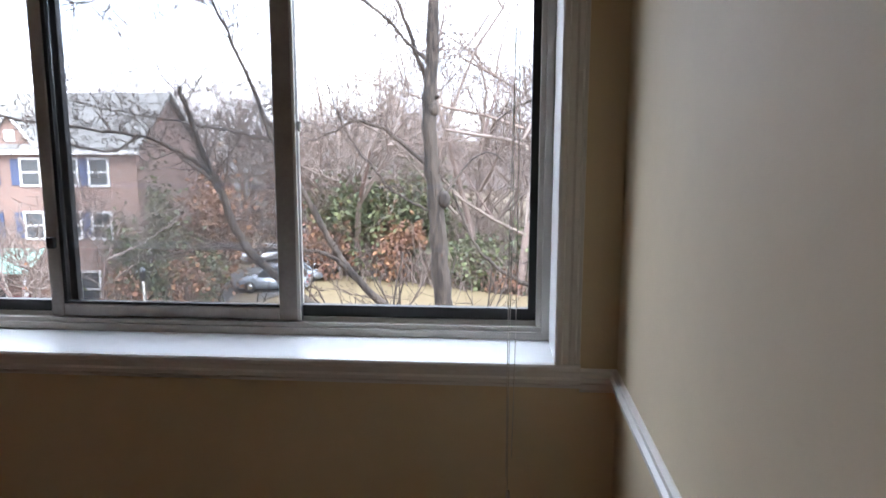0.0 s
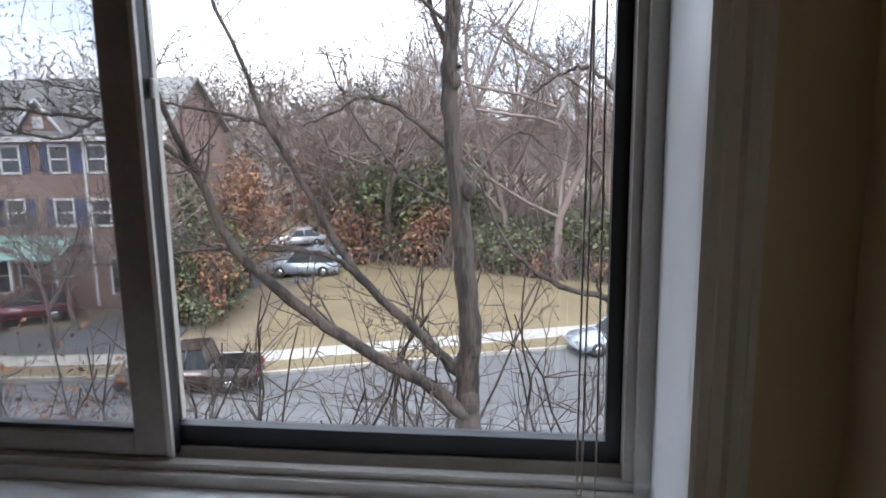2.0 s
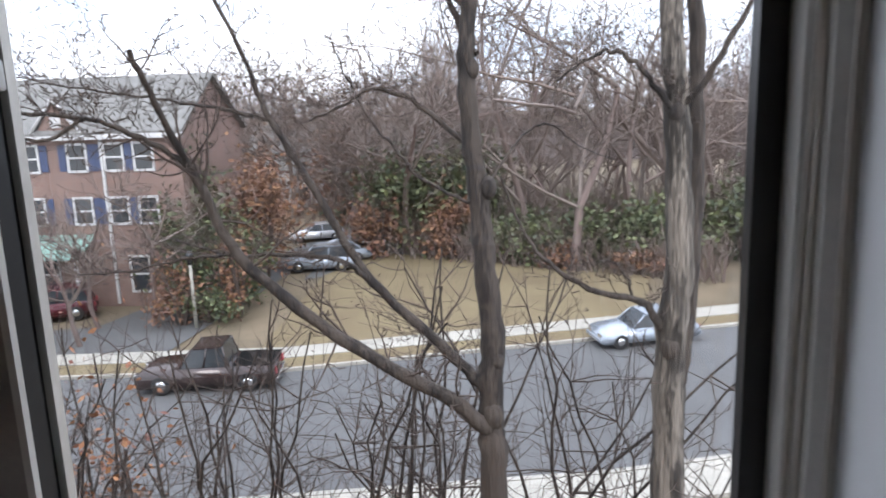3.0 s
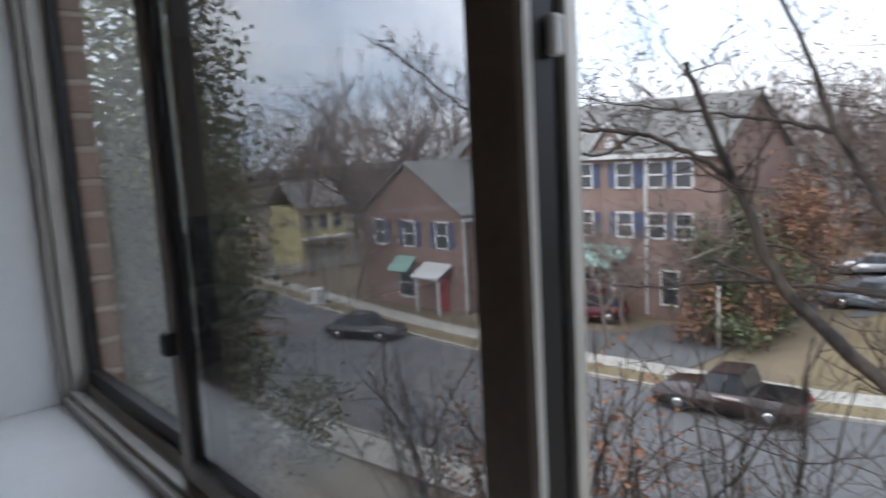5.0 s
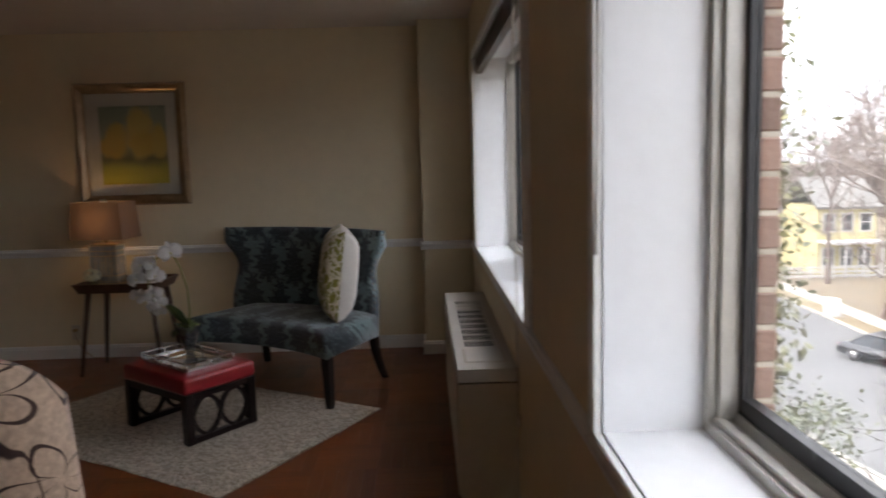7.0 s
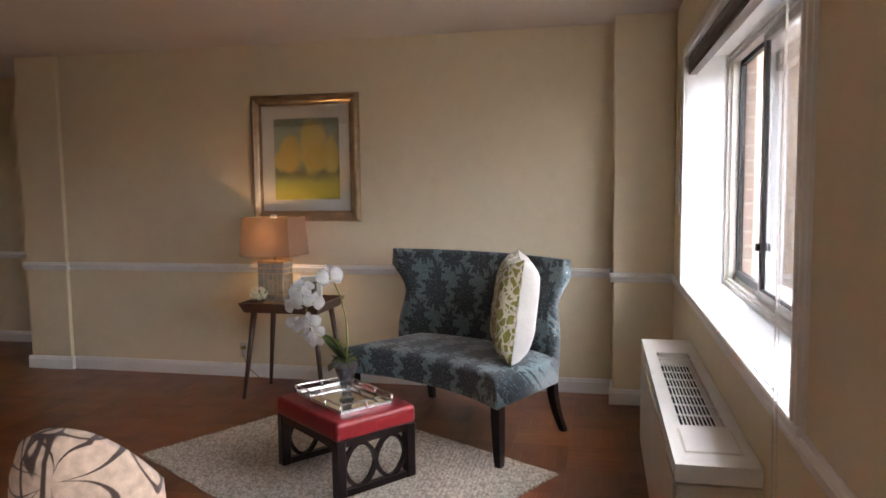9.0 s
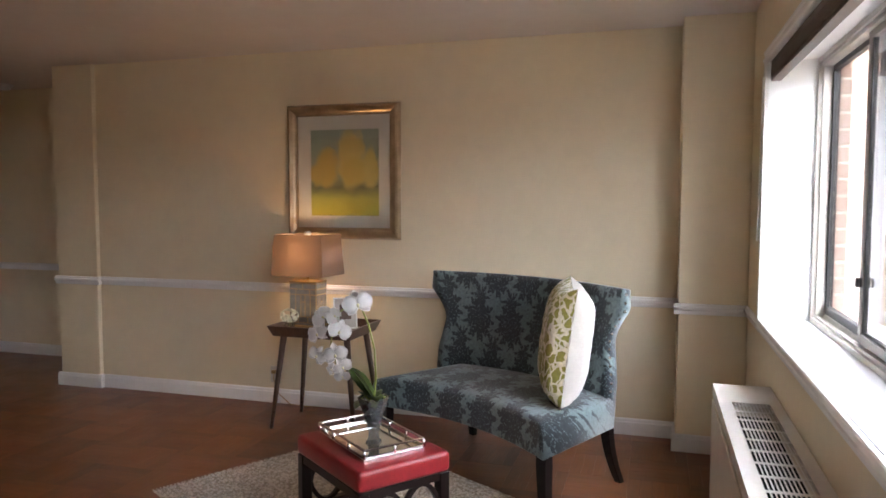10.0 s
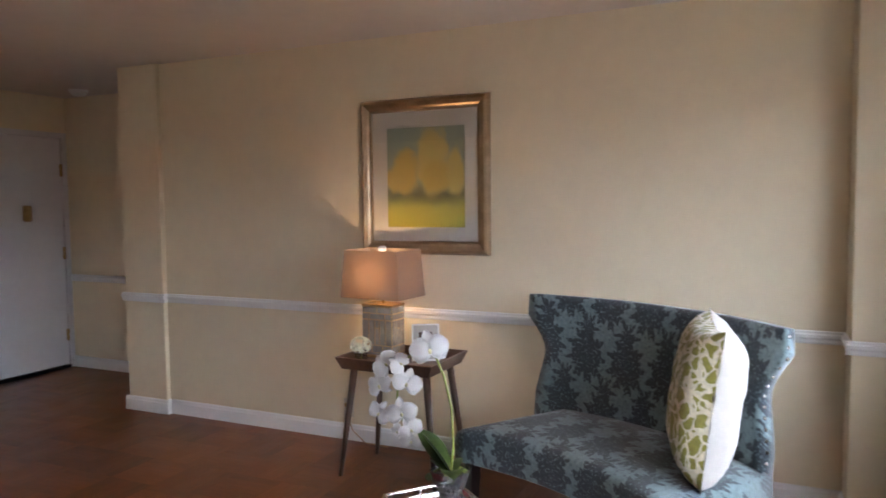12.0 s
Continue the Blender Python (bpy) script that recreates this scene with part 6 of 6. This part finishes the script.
rng = random.Random(21)
window_tree("bare_tree", "bare tree with long low limbs just outside the window", [(-0.52, 6.80, GZ), (-0.54, 6.70, -5.00), (-0.49, 6.60, -1.46), (-0.50, 6.60, -0.75), (-0.48, 6.60, -0.21), (-0.52, 6.60, 0.43), (-0.57, 6.60, 1.03), (-0.61, 6.60, 1.60), (-0.58, 6.60, 2.25), (-0.52, 6.60, 4.41), (-0.48, 6.60, 6.38)], (0.130, 0.036), [
    ([(-0.51, 6.55, -0.82), (-0.83, 6.45, -0.53), (-1.53, 6.40, -0.10), (-2.15, 6.30, 0.50), (-2.29, 6.20, 0.91), (-2.36, 6.12, 1.14)], 0.060, 0.026, 14, 0.55),
    ([(-2.35, 6.12, 1.12), (-2.36, 5.85, 1.47), (-2.36, 5.62, 1.79)], 0.024, 0.017, 3, 0.35),
    ([(-2.35, 6.12, 1.12), (-2.52, 5.80, 1.34), (-2.66, 5.60, 1.43), (-2.85, 5.50, 1.32), (-3.18, 5.45, 1.38)], 0.020, 0.007, 20, 0.6),
    ([(-2.16, 6.30, 0.51), (-2.45, 6.25, 0.49), (-2.90, 6.20, 0.41), (-3.21, 6.10, 0.41)], 0.014, 0.005, 14, 0.5),
    ([(-0.50, 6.60, -0.56), (-0.85, 6.70, -0.27), (-1.34, 6.70, 0.22), (-1.61, 6.70, 0.67), (-1.84, 6.70, 1.09), (-2.02, 6.70, 1.39), (-2.12, 6.70, 1.68), (-2.33, 6.65, 2.23), (-2.65, 6.60, 2.97)], 0.045, 0.010, 46, 0.7),
    ([(-1.32, 6.70, 0.20), (-1.55, 6.60, 0.39), (-2.02, 6.60, 0.44), (-2.36, 6.60, 0.43), (-2.76, 6.55, 0.57)], 0.024, 0.008, 12, 0.5),
    ([(-2.01, 6.70, 1.38), (-2.35, 6.70, 1.46), (-2.80, 6.65, 1.55), (-3.23, 6.60, 1.62), (-3.79, 6.50, 1.74)], 0.018, 0.005, 34, 0.6),
    ([(-0.54, 6.60, 0.99), (-0.66, 6.75, 1.18), (-1.01, 6.80, 1.48), (-1.29, 6.80, 1.57), (-1.46, 6.80, 1.49), (-1.76, 6.80, 1.36)], 0.026, 0.007, 18, 0.5),
    ([(-0.55, 6.60, 1.75), (-0.68, 6.70, 2.00), (-0.87, 6.70, 2.54), (-1.25, 6.70, 3.34)], 0.030, 0.010, 16, 0.8),
    ([(-0.61, 6.60, 2.05), (-1.24, 6.50, 2.60), (-2.04, 6.40, 2.76), (-2.95, 6.30, 2.59), (-3.58, 6.20, 2.48)], 0.016, 0.005, 70, 0.7),
    ([(-0.50, 6.60, 0.75), (-0.86, 6.50, 0.93), (-1.09, 6.50, 1.17), (-1.31, 6.50, 1.47), (-1.44, 6.40, 1.86)], 0.014, 0.005, 10, 0.4),
    ([(-0.49, 6.60, 0.89), (-0.27, 6.80, 1.21), (-0.08, 6.90, 1.28), (0.16, 7.00, 1.11), (0.40, 7.10, 1.01)], 0.012, 0.004, 8, 0.4),
    ([(-2.66, 5.60, 1.43), (-3.02, 5.40, 1.49), (-3.61, 5.30, 1.59), (-3.95, 5.25, 1.80), (-4.45, 5.20, 2.15)], 0.014, 0.005, 30, 0.35),
], rng, 10, ((-0.45, 6.56, -0.31, 0.055), (-0.57, 6.58, 1.66, 0.05), (-0.48, 6.57, 0.89, 0.06), (-0.48, 6.56, -0.72, 0.08)))
window_tree("bare_tree", "twin-stemmed bare tree with flaking bark near the window", [(0.86, 7.40, GZ), (0.84, 7.30, -4.50), (0.83, 7.20, -1.76), (0.82, 7.20, -0.40), (0.87, 7.20, 0.29), (0.82, 7.20, 1.37), (0.76, 7.20, 2.23), (0.70, 7.20, 4.37), (0.66, 7.20, 6.33)], (0.17, 0.055), [
    ([(0.87, 7.25, -0.94), (0.96, 7.35, -0.30), (1.01, 7.40, 0.86), (0.96, 7.40, 2.13), (0.88, 7.40, 3.88), (0.99, 7.50, 5.83)], 0.075, 0.045, 5, 0.7),
    ([(0.76, 7.15, -0.28), (0.59, 7.05, -0.03), (0.24, 7.00, 0.07), (-0.05, 7.00, 0.25), (-0.26, 7.00, 0.51), (-0.43, 7.00, 0.93)], 0.034, 0.009, 12, 0.45),
    ([(0.77, 7.15, 1.37), (0.58, 7.10, 1.61), (0.40, 7.10, 1.76), (0.21, 7.10, 1.73), (-0.04, 7.10, 1.57)], 0.026, 0.008, 12, 0.5),
    ([(0.83, 7.20, 1.33), (1.00, 7.10, 1.57), (1.28, 7.00, 2.13), (1.47, 7.00, 2.90)], 0.030, 0.012, 8, 0.6),
    ([(0.51, 7.05, 0.02), (0.46, 7.00, 0.20), (0.35, 7.00, 0.30), (0.22, 7.00, 0.26)], 0.012, 0.005, 6, 0.25),
], rng, 10, ((0.81, 7.15, 1.33, 0.06), (0.81, 7.14, -0.40, 0.08)))

# young thicket under the window
rng = random.Random(8)
for bx, by, lean, n, hgt, lab in ((-1.45, 8.2, 0.0, 20, 9.3, "thin multi-stemmed bare sapling under the window"), (-3.5, 8.4, -0.2, 16, 8.5, "bare thicket sapling with fine branches"), (0.25, 8.6, 0.2, 14, 8.9, "slender bare sapling beside the street"), (-6.0, 9.2, -0.4, 24, 7.7, "wiry bare sapling below the window"), (-9.5, 9.4, -0.6, 16, 7.0, "low bare sapling by the pavement")):
    sap = thing("sapling", lab, "sapling", (bx, by, GZ), group="saplings under the window")
    tw = Soup()
    for k in range(n):
        a = rng.uniform(0, 6.28)
        sp = rng.uniform(0.3, 2.3)
        top = Vector((lean + sp * math.cos(a), 0.7 * sp * math.sin(a), hgt * rng.uniform(0.74, 1.04)))
        bow = Vector((rng.gauss(0, 0.35), rng.gauss(0, 0.25), 0))
        pts = [(0.12 * math.cos(a), 0.12 * math.sin(a), 0), tuple(Vector((top.x * 0.12, top.y * 0.12, top.z * 0.45)) + bow * 0.4), tuple(Vector((top.x * 0.45, top.y * 0.45, top.z * 0.76)) + bow), tuple(top)]
        path = spline(pts, 5, 0.03, rng)
        m = len(path) - 1
        s = Soup()
        s.tube(path, [0.038 - 0.030 * i / m for i in range(m + 1)], 6)
        soup_part("stem", s, M_BARK, sap)
        twigs_on(tw, None, path[m // 2:], rng, 11, 1.25, 0.008, 0.1, 2)
    soup_part("twigs", tw, M_TWIG, sap, "fine twigs", "stuff")


def shrub(name, label, at, radii, n, size, mat, rng, stems=5, cat="shrub", gaps=0.35):
    """A leafy crown of many small leaves in uneven clumps, on a few stems."""
    root = thing(name, label, cat, at)
    crown = Soup()
    clumps = []
    for _ in range(max(8, n // 90)):
        d = Vector((rng.gauss(0, 1), rng.gauss(0, 1), rng.gauss(0, 1))).normalized() * rng.uniform(0.35, 1.0)
        clumps.append((Vector((d.x * radii[0], d.y * radii[1], radii[2] * (1 + d.z))), rng.uniform(0.22, 0.42)))
    for _ in range(n):
        c, r = rng.choice(clumps)
        d = Vector((rng.gauss(0, 0.5), rng.gauss(0, 0.5), rng.gauss(0, 0.5)))
        p = c + Vector((d.x * radii[0] * r, d.y * radii[1] * r, d.z * radii[2] * r)) * 1.6
        if p.z > 0.05:
            crown.leaf(p, size * rng.uniform(0.6, 1.3), rng)
    soup_part("crown", crown, mat, root, smooth=False)
    s = Soup()
    for k in range(stems):
        a = rng.uniform(0, 6.28)
        s.tube([Vector((0.1 * math.cos(a), 0.1 * math.sin(a), 0)), Vector((radii[0] * 0.3 * math.cos(a), radii[1] * 0.3 * math.sin(a), radii[2])), Vector((radii[0] * 0.6 * math.cos(a), radii[1] * 0.6 * math.sin(a), radii[2] * 1.7))], [0.08, 0.05, 0.015], 5)
    soup_part("stems", s, M_TWIG, root)
    return root


rng = random.Random(4)
shrub("magnolia_tree", "tall glossy evergreen magnolia beside the building", (-13.9, 6.85, GZ), (1.5, 1.5, 7.5), 36000, 0.085, M_MAGNOLIA, rng, 6, "tree")
shrub("orange_shrub", "small tree with rusty dead leaves below the window", (-6.2, 9.0, GZ), (1.9, 1.1, 3.75), 4200, 0.055, M_REDLEAF, rng, 9, "shrub")
shrub("orange_shrub", "shrub with reddish winter leaves by the pavement", (-8.0, 10.2, GZ), (2.2, 1.4, 3.3), 2400, 0.055, M_REDLEAF, rng, 9, "shrub")
for x, y, rx, rz, n, sz, m, nm, lab in (
        (-10.0, 53.0, 3.6, 4.2, 2600, 0.24, M_EVERGREEN, "evergreen_bush", "tall green holly behind the lawn"), (-6.1, 55.0, 3.2, 3.9, 2200, 0.24, M_EVERGREEN, "evergreen_bush", "dense green holly behind the lawn"), (-12.1, 50.8, 1.8, 2.6, 900, 0.20, M_OAKLEAF, "oak_sapling", "young oak with brown leaves beside the lawn"),
        (-6.9, 50.5, 1.7, 2.2, 800, 0.20, M_OAKLEAF, "oak_sapling", "young oak holding orange leaves"), (-8.3, 52.5, 1.5, 2.9, 700, 0.20, M_OAKLEAF, "oak_sapling", "young oak holding brown leaves"),
        (-1.8, 50.0, 3.0, 2.0, 1500, 0.20, M_EVERGREEN, "evergreen_bush", "dark low evergreen at the wood's edge"), (2.8, 48.5, 3.2, 2.2, 1500, 0.20, M_EVERGREEN, "evergreen_bush", "dark low evergreen at the wood's edge"), (7.3, 48.0, 3.4, 2.6, 1500, 0.22, M_EVERGREEN, "evergreen_bush", "dark evergreen under bare trees"), (12.3, 49, 3.4, 3.0, 1400, 0.22, M_EVERGREEN, "evergreen_bush", "dark evergreen under bare trees"),
        (-0.1, 47.2, 1.6, 0.9, 600, 0.14, M_OAKLEAF, "leafy_brush", "low brown brush at the lawn's edge"), (5.4, 45.6, 2.0, 0.9, 700, 0.14, M_OAKLEAF, "leafy_brush", "low brown brush at the lawn's edge"),
        (-19.2, 36.5, 1.7, 2.8, 1800, 0.15, M_EVERGREEN, "evergreen_bush", "dark evergreen by the street lamp"), (-17.1, 38.5, 1.6, 2.2, 1300, 0.15, M_EVERGREEN, "evergreen_bush", "dark evergreen beside the drive"), (-18.5, 34.4, 1.5, 1.7, 900, 0.13, M_OAKLEAF, "oak_sapling", "shrub with orange leaves by the street lamp"), (-16.2, 36.0, 1.3, 2.0, 800, 0.13, M_OAKLEAF, "oak_sapling", "shrub with orange leaves beside the drive"), (-17.4, 35.0, 1.8, 1.0, 1000, 0.13, M_EVERGREEN, "evergreen_bush", "low dark evergreen by the lamp post"),
        (-19.6, 47.5, 2.4, 4.0, 1300, 0.20, M_OAKLEAF, "beech_tree", "russet-leaved young beech near the drive"), (-17.5, 60.5, 3.4, 4.2, 1500, 0.24, M_OAKLEAF, "beech_tree", "russet-leaved beech behind the cars"), (-23.0, 55.0, 2.6, 4.3, 1300, 0.22, M_OAKLEAF, "beech_tree", "russet-leaved beech behind the townhouse"),
        (-20.2, 40.0, 2.2, 4.0, 1900, 0.17, M_EVERGREEN, "evergreen_bush", "tall dark holly at the townhouse end"), (-17.5, 43.0, 2.4, 4.2, 1500, 0.17, M_OAKLEAF, "beech_tree", "russet-leaved beech beside the drive"), (-32.0, 35.4, 0.9, 1.3, 700, 0.10, M_EVERGREEN, "evergreen_bush", "clipped evergreen at the porch"), (-33.5, 13.6, 2.0, 2.2, 1300, 0.16, M_EVERGREEN, "evergreen_bush", "dark evergreen beside the pavement"), (-22, 17.6 - 4.2, 1.8, 1.5, 1200, 0.10, M_EVERGREEN, "evergreen_bush", "dull green hedge by the pavement"), (-27.0, 12.0, 2.4, 2.6, 1600, 0.12, M_EVERGREEN, "evergreen_bush", "dull green hedge by the pavement")):
    shrub(nm, lab, (x, y, GZ), (rx, rx * 0.9, rz), n, sz, m, rng, 6, "tree" if "tree" in nm else "shrub")


# ---- bare woods ----
def grow(soup, p, d, ln, r, depth, rng, sides):
    n = 3
    pts = [p]
    for k in range(n):
        d = (d + Vector((rng.gauss(0, 0.13), rng.gauss(0, 0.13), rng.gauss(0.04, 0.10)))).normalized()
        pts.append(pts[-1] + d * ln / n)
    soup.tube(pts, [max(0.016, r * (1 - 0.45 * k / n)) for k in range(n + 1)], sides)
    if depth == 0:
        return
    for k in range(rng.choice((3, 4, 4)) if depth > 1 else 4):
        q = pts[rng.choice((1, 2, 3, 3))]
        out = Vector((rng.gauss(0, 1), rng.gauss(0, 1), rng.gauss(0.35, 0.6))).normalized()
        grow(soup, q, (d * 0.55 + out * 0.8).normalized(), ln * rng.uniform(0.5, 0.78), r * 0.52, depth - 1, rng, 3)


def bare_tree_soup(seed, height, depth=4):
    rng = random.Random(seed)
    s = Soup()
    grow(s, Vector((0, 0, 0)), Vector((0, 0, 1)), height * 0.42, 0.07 + height * 0.0085, depth, rng, 5)
    for k in range(3):
        grow(s, Vector((0, 0, height * rng.uniform(0.2, 0.4))), Vector((rng.gauss(0, 1), rng.gauss(0, 1), 0.9)).normalized(), height * 0.26, height * 0.0045, depth - 1, rng, 4)
    return s


variants = [bare_tree_soup(50 + i, 15, 4) for i in range(6)]
rng = random.Random(77)
wood = Soup()
spots = [(rng.uniform(-16, 60), rng.uniform(52, 100)) for _ in range(100)] + [(rng.uniform(-62, -16), rng.uniform(62, 105)) for _ in range(44)] + [(rng.uniform(-90, -64), rng.uniform(20, 75)) for _ in range(22)] + [(rng.uniform(4, 40), rng.uniform(49, 58)) for _ in range(16)]
vs, fs, base = [], [], 0
for x, y in spots:
    s = rng.choice(variants)
    k = rng.uniform(0.9, 1.5)
    a = rng.uniform(0, 6.28)
    v = np.array(s.v)
    c, sn = math.cos(a) * k, math.sin(a) * k
    v = np.stack([v[:, 0] * c - v[:, 1] * sn + x, v[:, 0] * sn + v[:, 1] * c + y, v[:, 2] * k + GZ], 1)
    vs.append(v)
    fs.append(np.array(s.f) + base)
    base += len(v)
vs, fs = np.concatenate(vs), np.concatenate(fs)
me = bpy.data.meshes.new("far_woods")
me.from_pydata(vs.tolist(), [], fs.tolist())
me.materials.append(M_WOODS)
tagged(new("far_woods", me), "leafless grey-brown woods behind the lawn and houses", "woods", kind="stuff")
brush = Soup()
for _ in range(5200):
    if rng.random() < 0.72:
        x, y = rng.uniform(-12, 45), rng.uniform(50, 75)
    else:
        x, y = rng.uniform(-60, -12), rng.uniform(64, 85)
    h = rng.uniform(1.0, 5.5)
    p = Vector((x, y, GZ))
    q = p + Vector((rng.gauss(0, 0.4), rng.gauss(0, 0.4), h * 0.6))
    brush.tube([p, q, q + Vector((rng.gauss(0, 0.6), rng.gauss(0, 0.6), h * 0.4))], [0.05, 0.035, 0.012], 3)
for _ in range(420):
    x = rng.uniform(-10, 10)
    p = Vector((x, rng.uniform(46.5, 49.5) - 0.35 * x, GZ))
    q = p + Vector((rng.gauss(0, 0.5), rng.gauss(0, 0.2), rng.uniform(1.0, 2.2)))
    brush.tube([p, q, q + Vector((rng.gauss(0, 0.5), 0, rng.uniform(0.4, 1.4)))], [0.04, 0.03, 0.01], 3)
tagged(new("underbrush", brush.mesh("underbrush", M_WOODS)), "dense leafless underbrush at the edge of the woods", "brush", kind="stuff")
# filler ridge behind the trees; distance haze is mixed into its paler grey-brown
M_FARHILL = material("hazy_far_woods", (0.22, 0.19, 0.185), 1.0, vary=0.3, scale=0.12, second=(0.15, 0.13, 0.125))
bm = bmesh.new()
prev = None
for i in range(121):
    a = radians(-75 + 165 * i / 120)
    r = 135
    x, y = -r * math.sin(a), 3 + r * math.cos(a)
    top = GZ + 8.0 + 0.5 * math.sin(i * 0.9) + 0.4 * math.sin(i * 2.3 + 1)
    cur = (bm.verts.new((x, y, GZ - 0.5)), bm.verts.new((x, y, top)))
    if prev:
        bm.faces.new((prev[0], cur[0], cur[1], prev[1]))
    prev = cur
structure("backdrop", bm, M_FARHILL, "distant brown wooded ridge, its colour greyed for haze", "backdrop")
for x, y, seed, h, lab in ((1.5, 46.5, 5, 29, "large bare oak at the wood's edge"), (6.0, 49.0, 6, 23, "tall bare oak at the wood's edge"), (-1.3, 50.5, 24, 27, "tall slender bare tree behind the lawn"), (-15.7, 56.0, 25, 22, "tall slender bare tree beside the hollies"), (-10.7, 60.0, 26, 21, "tall bare tree behind the hollies"), (-16.6, 62, 7, 17, "tall bare tree behind the parking area"), (-43.5, 30.0, 8, 13, "bare tree before the brick gable house"), (-46.0, 36, 9, 19, "bare tree beside the brick gable house"), (-48.5, 34.5, 18, 21, "tall bare tree beside the gable house"), (-45.0, 41, 19, 23, "tall bare tree behind the gable house"), (-50.5, 37.5, 20, 21, "tall bare tree by the white fence"), (-56.5, 34.0, 22, 16, "bare tree by the white fence"), (-38.0, 45, 12, 15, "bare tree behind the townhouse roof"), (-21.9, 31.0, 13, 8, "small bare tree on the corner"), (-22.8, 33.8, 14, 9, "small bare tree beside the drive"), (-20.2, 34.5, 16, 10, "bare tree before the townhouse end"), (-26.5, 30.2, 17, 7, "small bare tree before the porch")):
    s = bare_tree_soup(seed, h, 4)
    ob = new("bare_tree", s.mesh("bare_tree", M_WOODS))
    ob.matrix_world = pose(x, y, GZ - 0.02, 0, 0, seed * 40)
    tagged(ob, lab, "tree")


# ---- parquet floor ----
def parquet_material():
    """Finger parquet: five strips a block, each its own tone, with grain and a worn gloss."""
    m = bpy.data.materials.new("orange_oak_parquet")
    m.use_nodes = True
    n, l = m.node_tree.nodes, m.node_tree.links
    b = n["Principled BSDF"]
    b.inputs["Roughness"].default_value = 0.30
    b.inputs["Coat Weight"].default_value = 0.06
    b.inputs["Coat Roughness"].default_value = 0.22
    co = n.new("ShaderNodeTexCoord")
    info = n.new("ShaderNodeObjectInfo")
    geo = n.new("ShaderNodeNewGeometry")
    mp = n.new("ShaderNodeMapping")
    mp.inputs["Scale"].default_value = (3, 34, 3)
    l.new(co.outputs["Object"], mp.inputs[0])
    l.new(geo.outputs["Random Per Island"], mp.inputs["Location"])
    grain = n.new("ShaderNodeTexNoise")
    grain.inputs["Scale"].default_value = 2.2
    grain.inputs["Detail"].default_value = 6
    l.new(mp.outputs[0], grain.inputs["Vector"])
    tone = maths(n, l, "ADD", maths(n, l, "MULTIPLY", info.outputs["Random"], 0.34), maths(n, l, "MULTIPLY", geo.outputs["Random Per Island"], 0.26))
    v = maths(n, l, "MULTIPLY_ADD", grain.outputs[0], 0.5, tone)
    ramp = n.new("ShaderNodeValToRGB")
    ramp.color_ramp.elements[0].position, ramp.color_ramp.elements[0].color = 0.2, (0.085, 0.023, 0.008, 1)
    ramp.color_ramp.elements[1].position, ramp.color_ramp.elements[1].color = 0.9, (0.27, 0.082, 0.025, 1)
    l.new(v, ramp.inputs[0])
    l.new(ramp.outputs[0], b.inputs["Base Color"])
    wear = noise_of(n, l, co.outputs["Object"], 5, 4)
    l.new(maths(n, l, "MULTIPLY_ADD", wear, 0.22, 0.22), b.inputs["Roughness"])
    bp = n.new("ShaderNodeBump")
    bp.inputs["Strength"].default_value = 0.02
    bp.inputs["Distance"].default_value = 0.003
    l.new(grain.outputs[0], bp.inputs["Height"])
    l.new(bp.outputs[0], b.inputs["Normal"])
    return m


M_PARQUET = parquet_material()
M_SUBFLOOR = material("dark_joint", (0.035, 0.015, 0.008), 0.7, vary=0.2, scale=10)
floor = structure("floor", box(XH - 0.2, XR + 0.2, YB - 0.2, YOUT, -0.15, -0.008), M_SUBFLOOR, "glossy orange-brown oak parquet floor", "floor")
TILE = 0.30


def block_mesh():
    bm = bmesh.new()
    s = TILE / 5
    for k in range(5):
        add_box(bm, -TILE / 2 + 0.0004, TILE / 2 - 0.0004, -TILE / 2 + k * s + 0.0004, -TILE / 2 + (k + 1) * s - 0.0004, -0.008, 0)
    me = bpy.data.meshes.new("parquet_block")
    bm.to_mesh(me)
    bm.free()
    me.materials.append(M_PARQUET)
    return me


block = block_mesh()
rest = bmesh.new()
nx, ny = int((XR - XH) / TILE) + 1, int((YW - YB) / TILE) + 1
count = 0
for i in range(nx):
    for j in range(ny):
        x, y = XH + (i + 0.5) * TILE, YW - (j + 0.5) * TILE
        turned = (i + j) % 2
        if -6.1 < x < -2.9 and -2.6 < y < 2.2 and count < 300:
            ob = new("parquet_block", block)
            ob.parent = floor
            ob.matrix_world = pose(x, y, 0, 0, 0, 90 * turned)
            count += 1
        else:
            s = TILE / 5
            for k in range(5):
                a, b = -TILE / 2 + k * s + 0.0004, -TILE / 2 + (k + 1) * s - 0.0004
                c = TILE / 2 - 0.0004
                if turned:
                    add_box(rest, x + a, x + b, y - c, y + c, -0.008, 0)
                else:
                    add_box(rest, x - c, x + c, y + a, y + b, -0.008, 0)
tagged(part("parquet_field", rest, M_PARQUET, floor), kind="stuff")
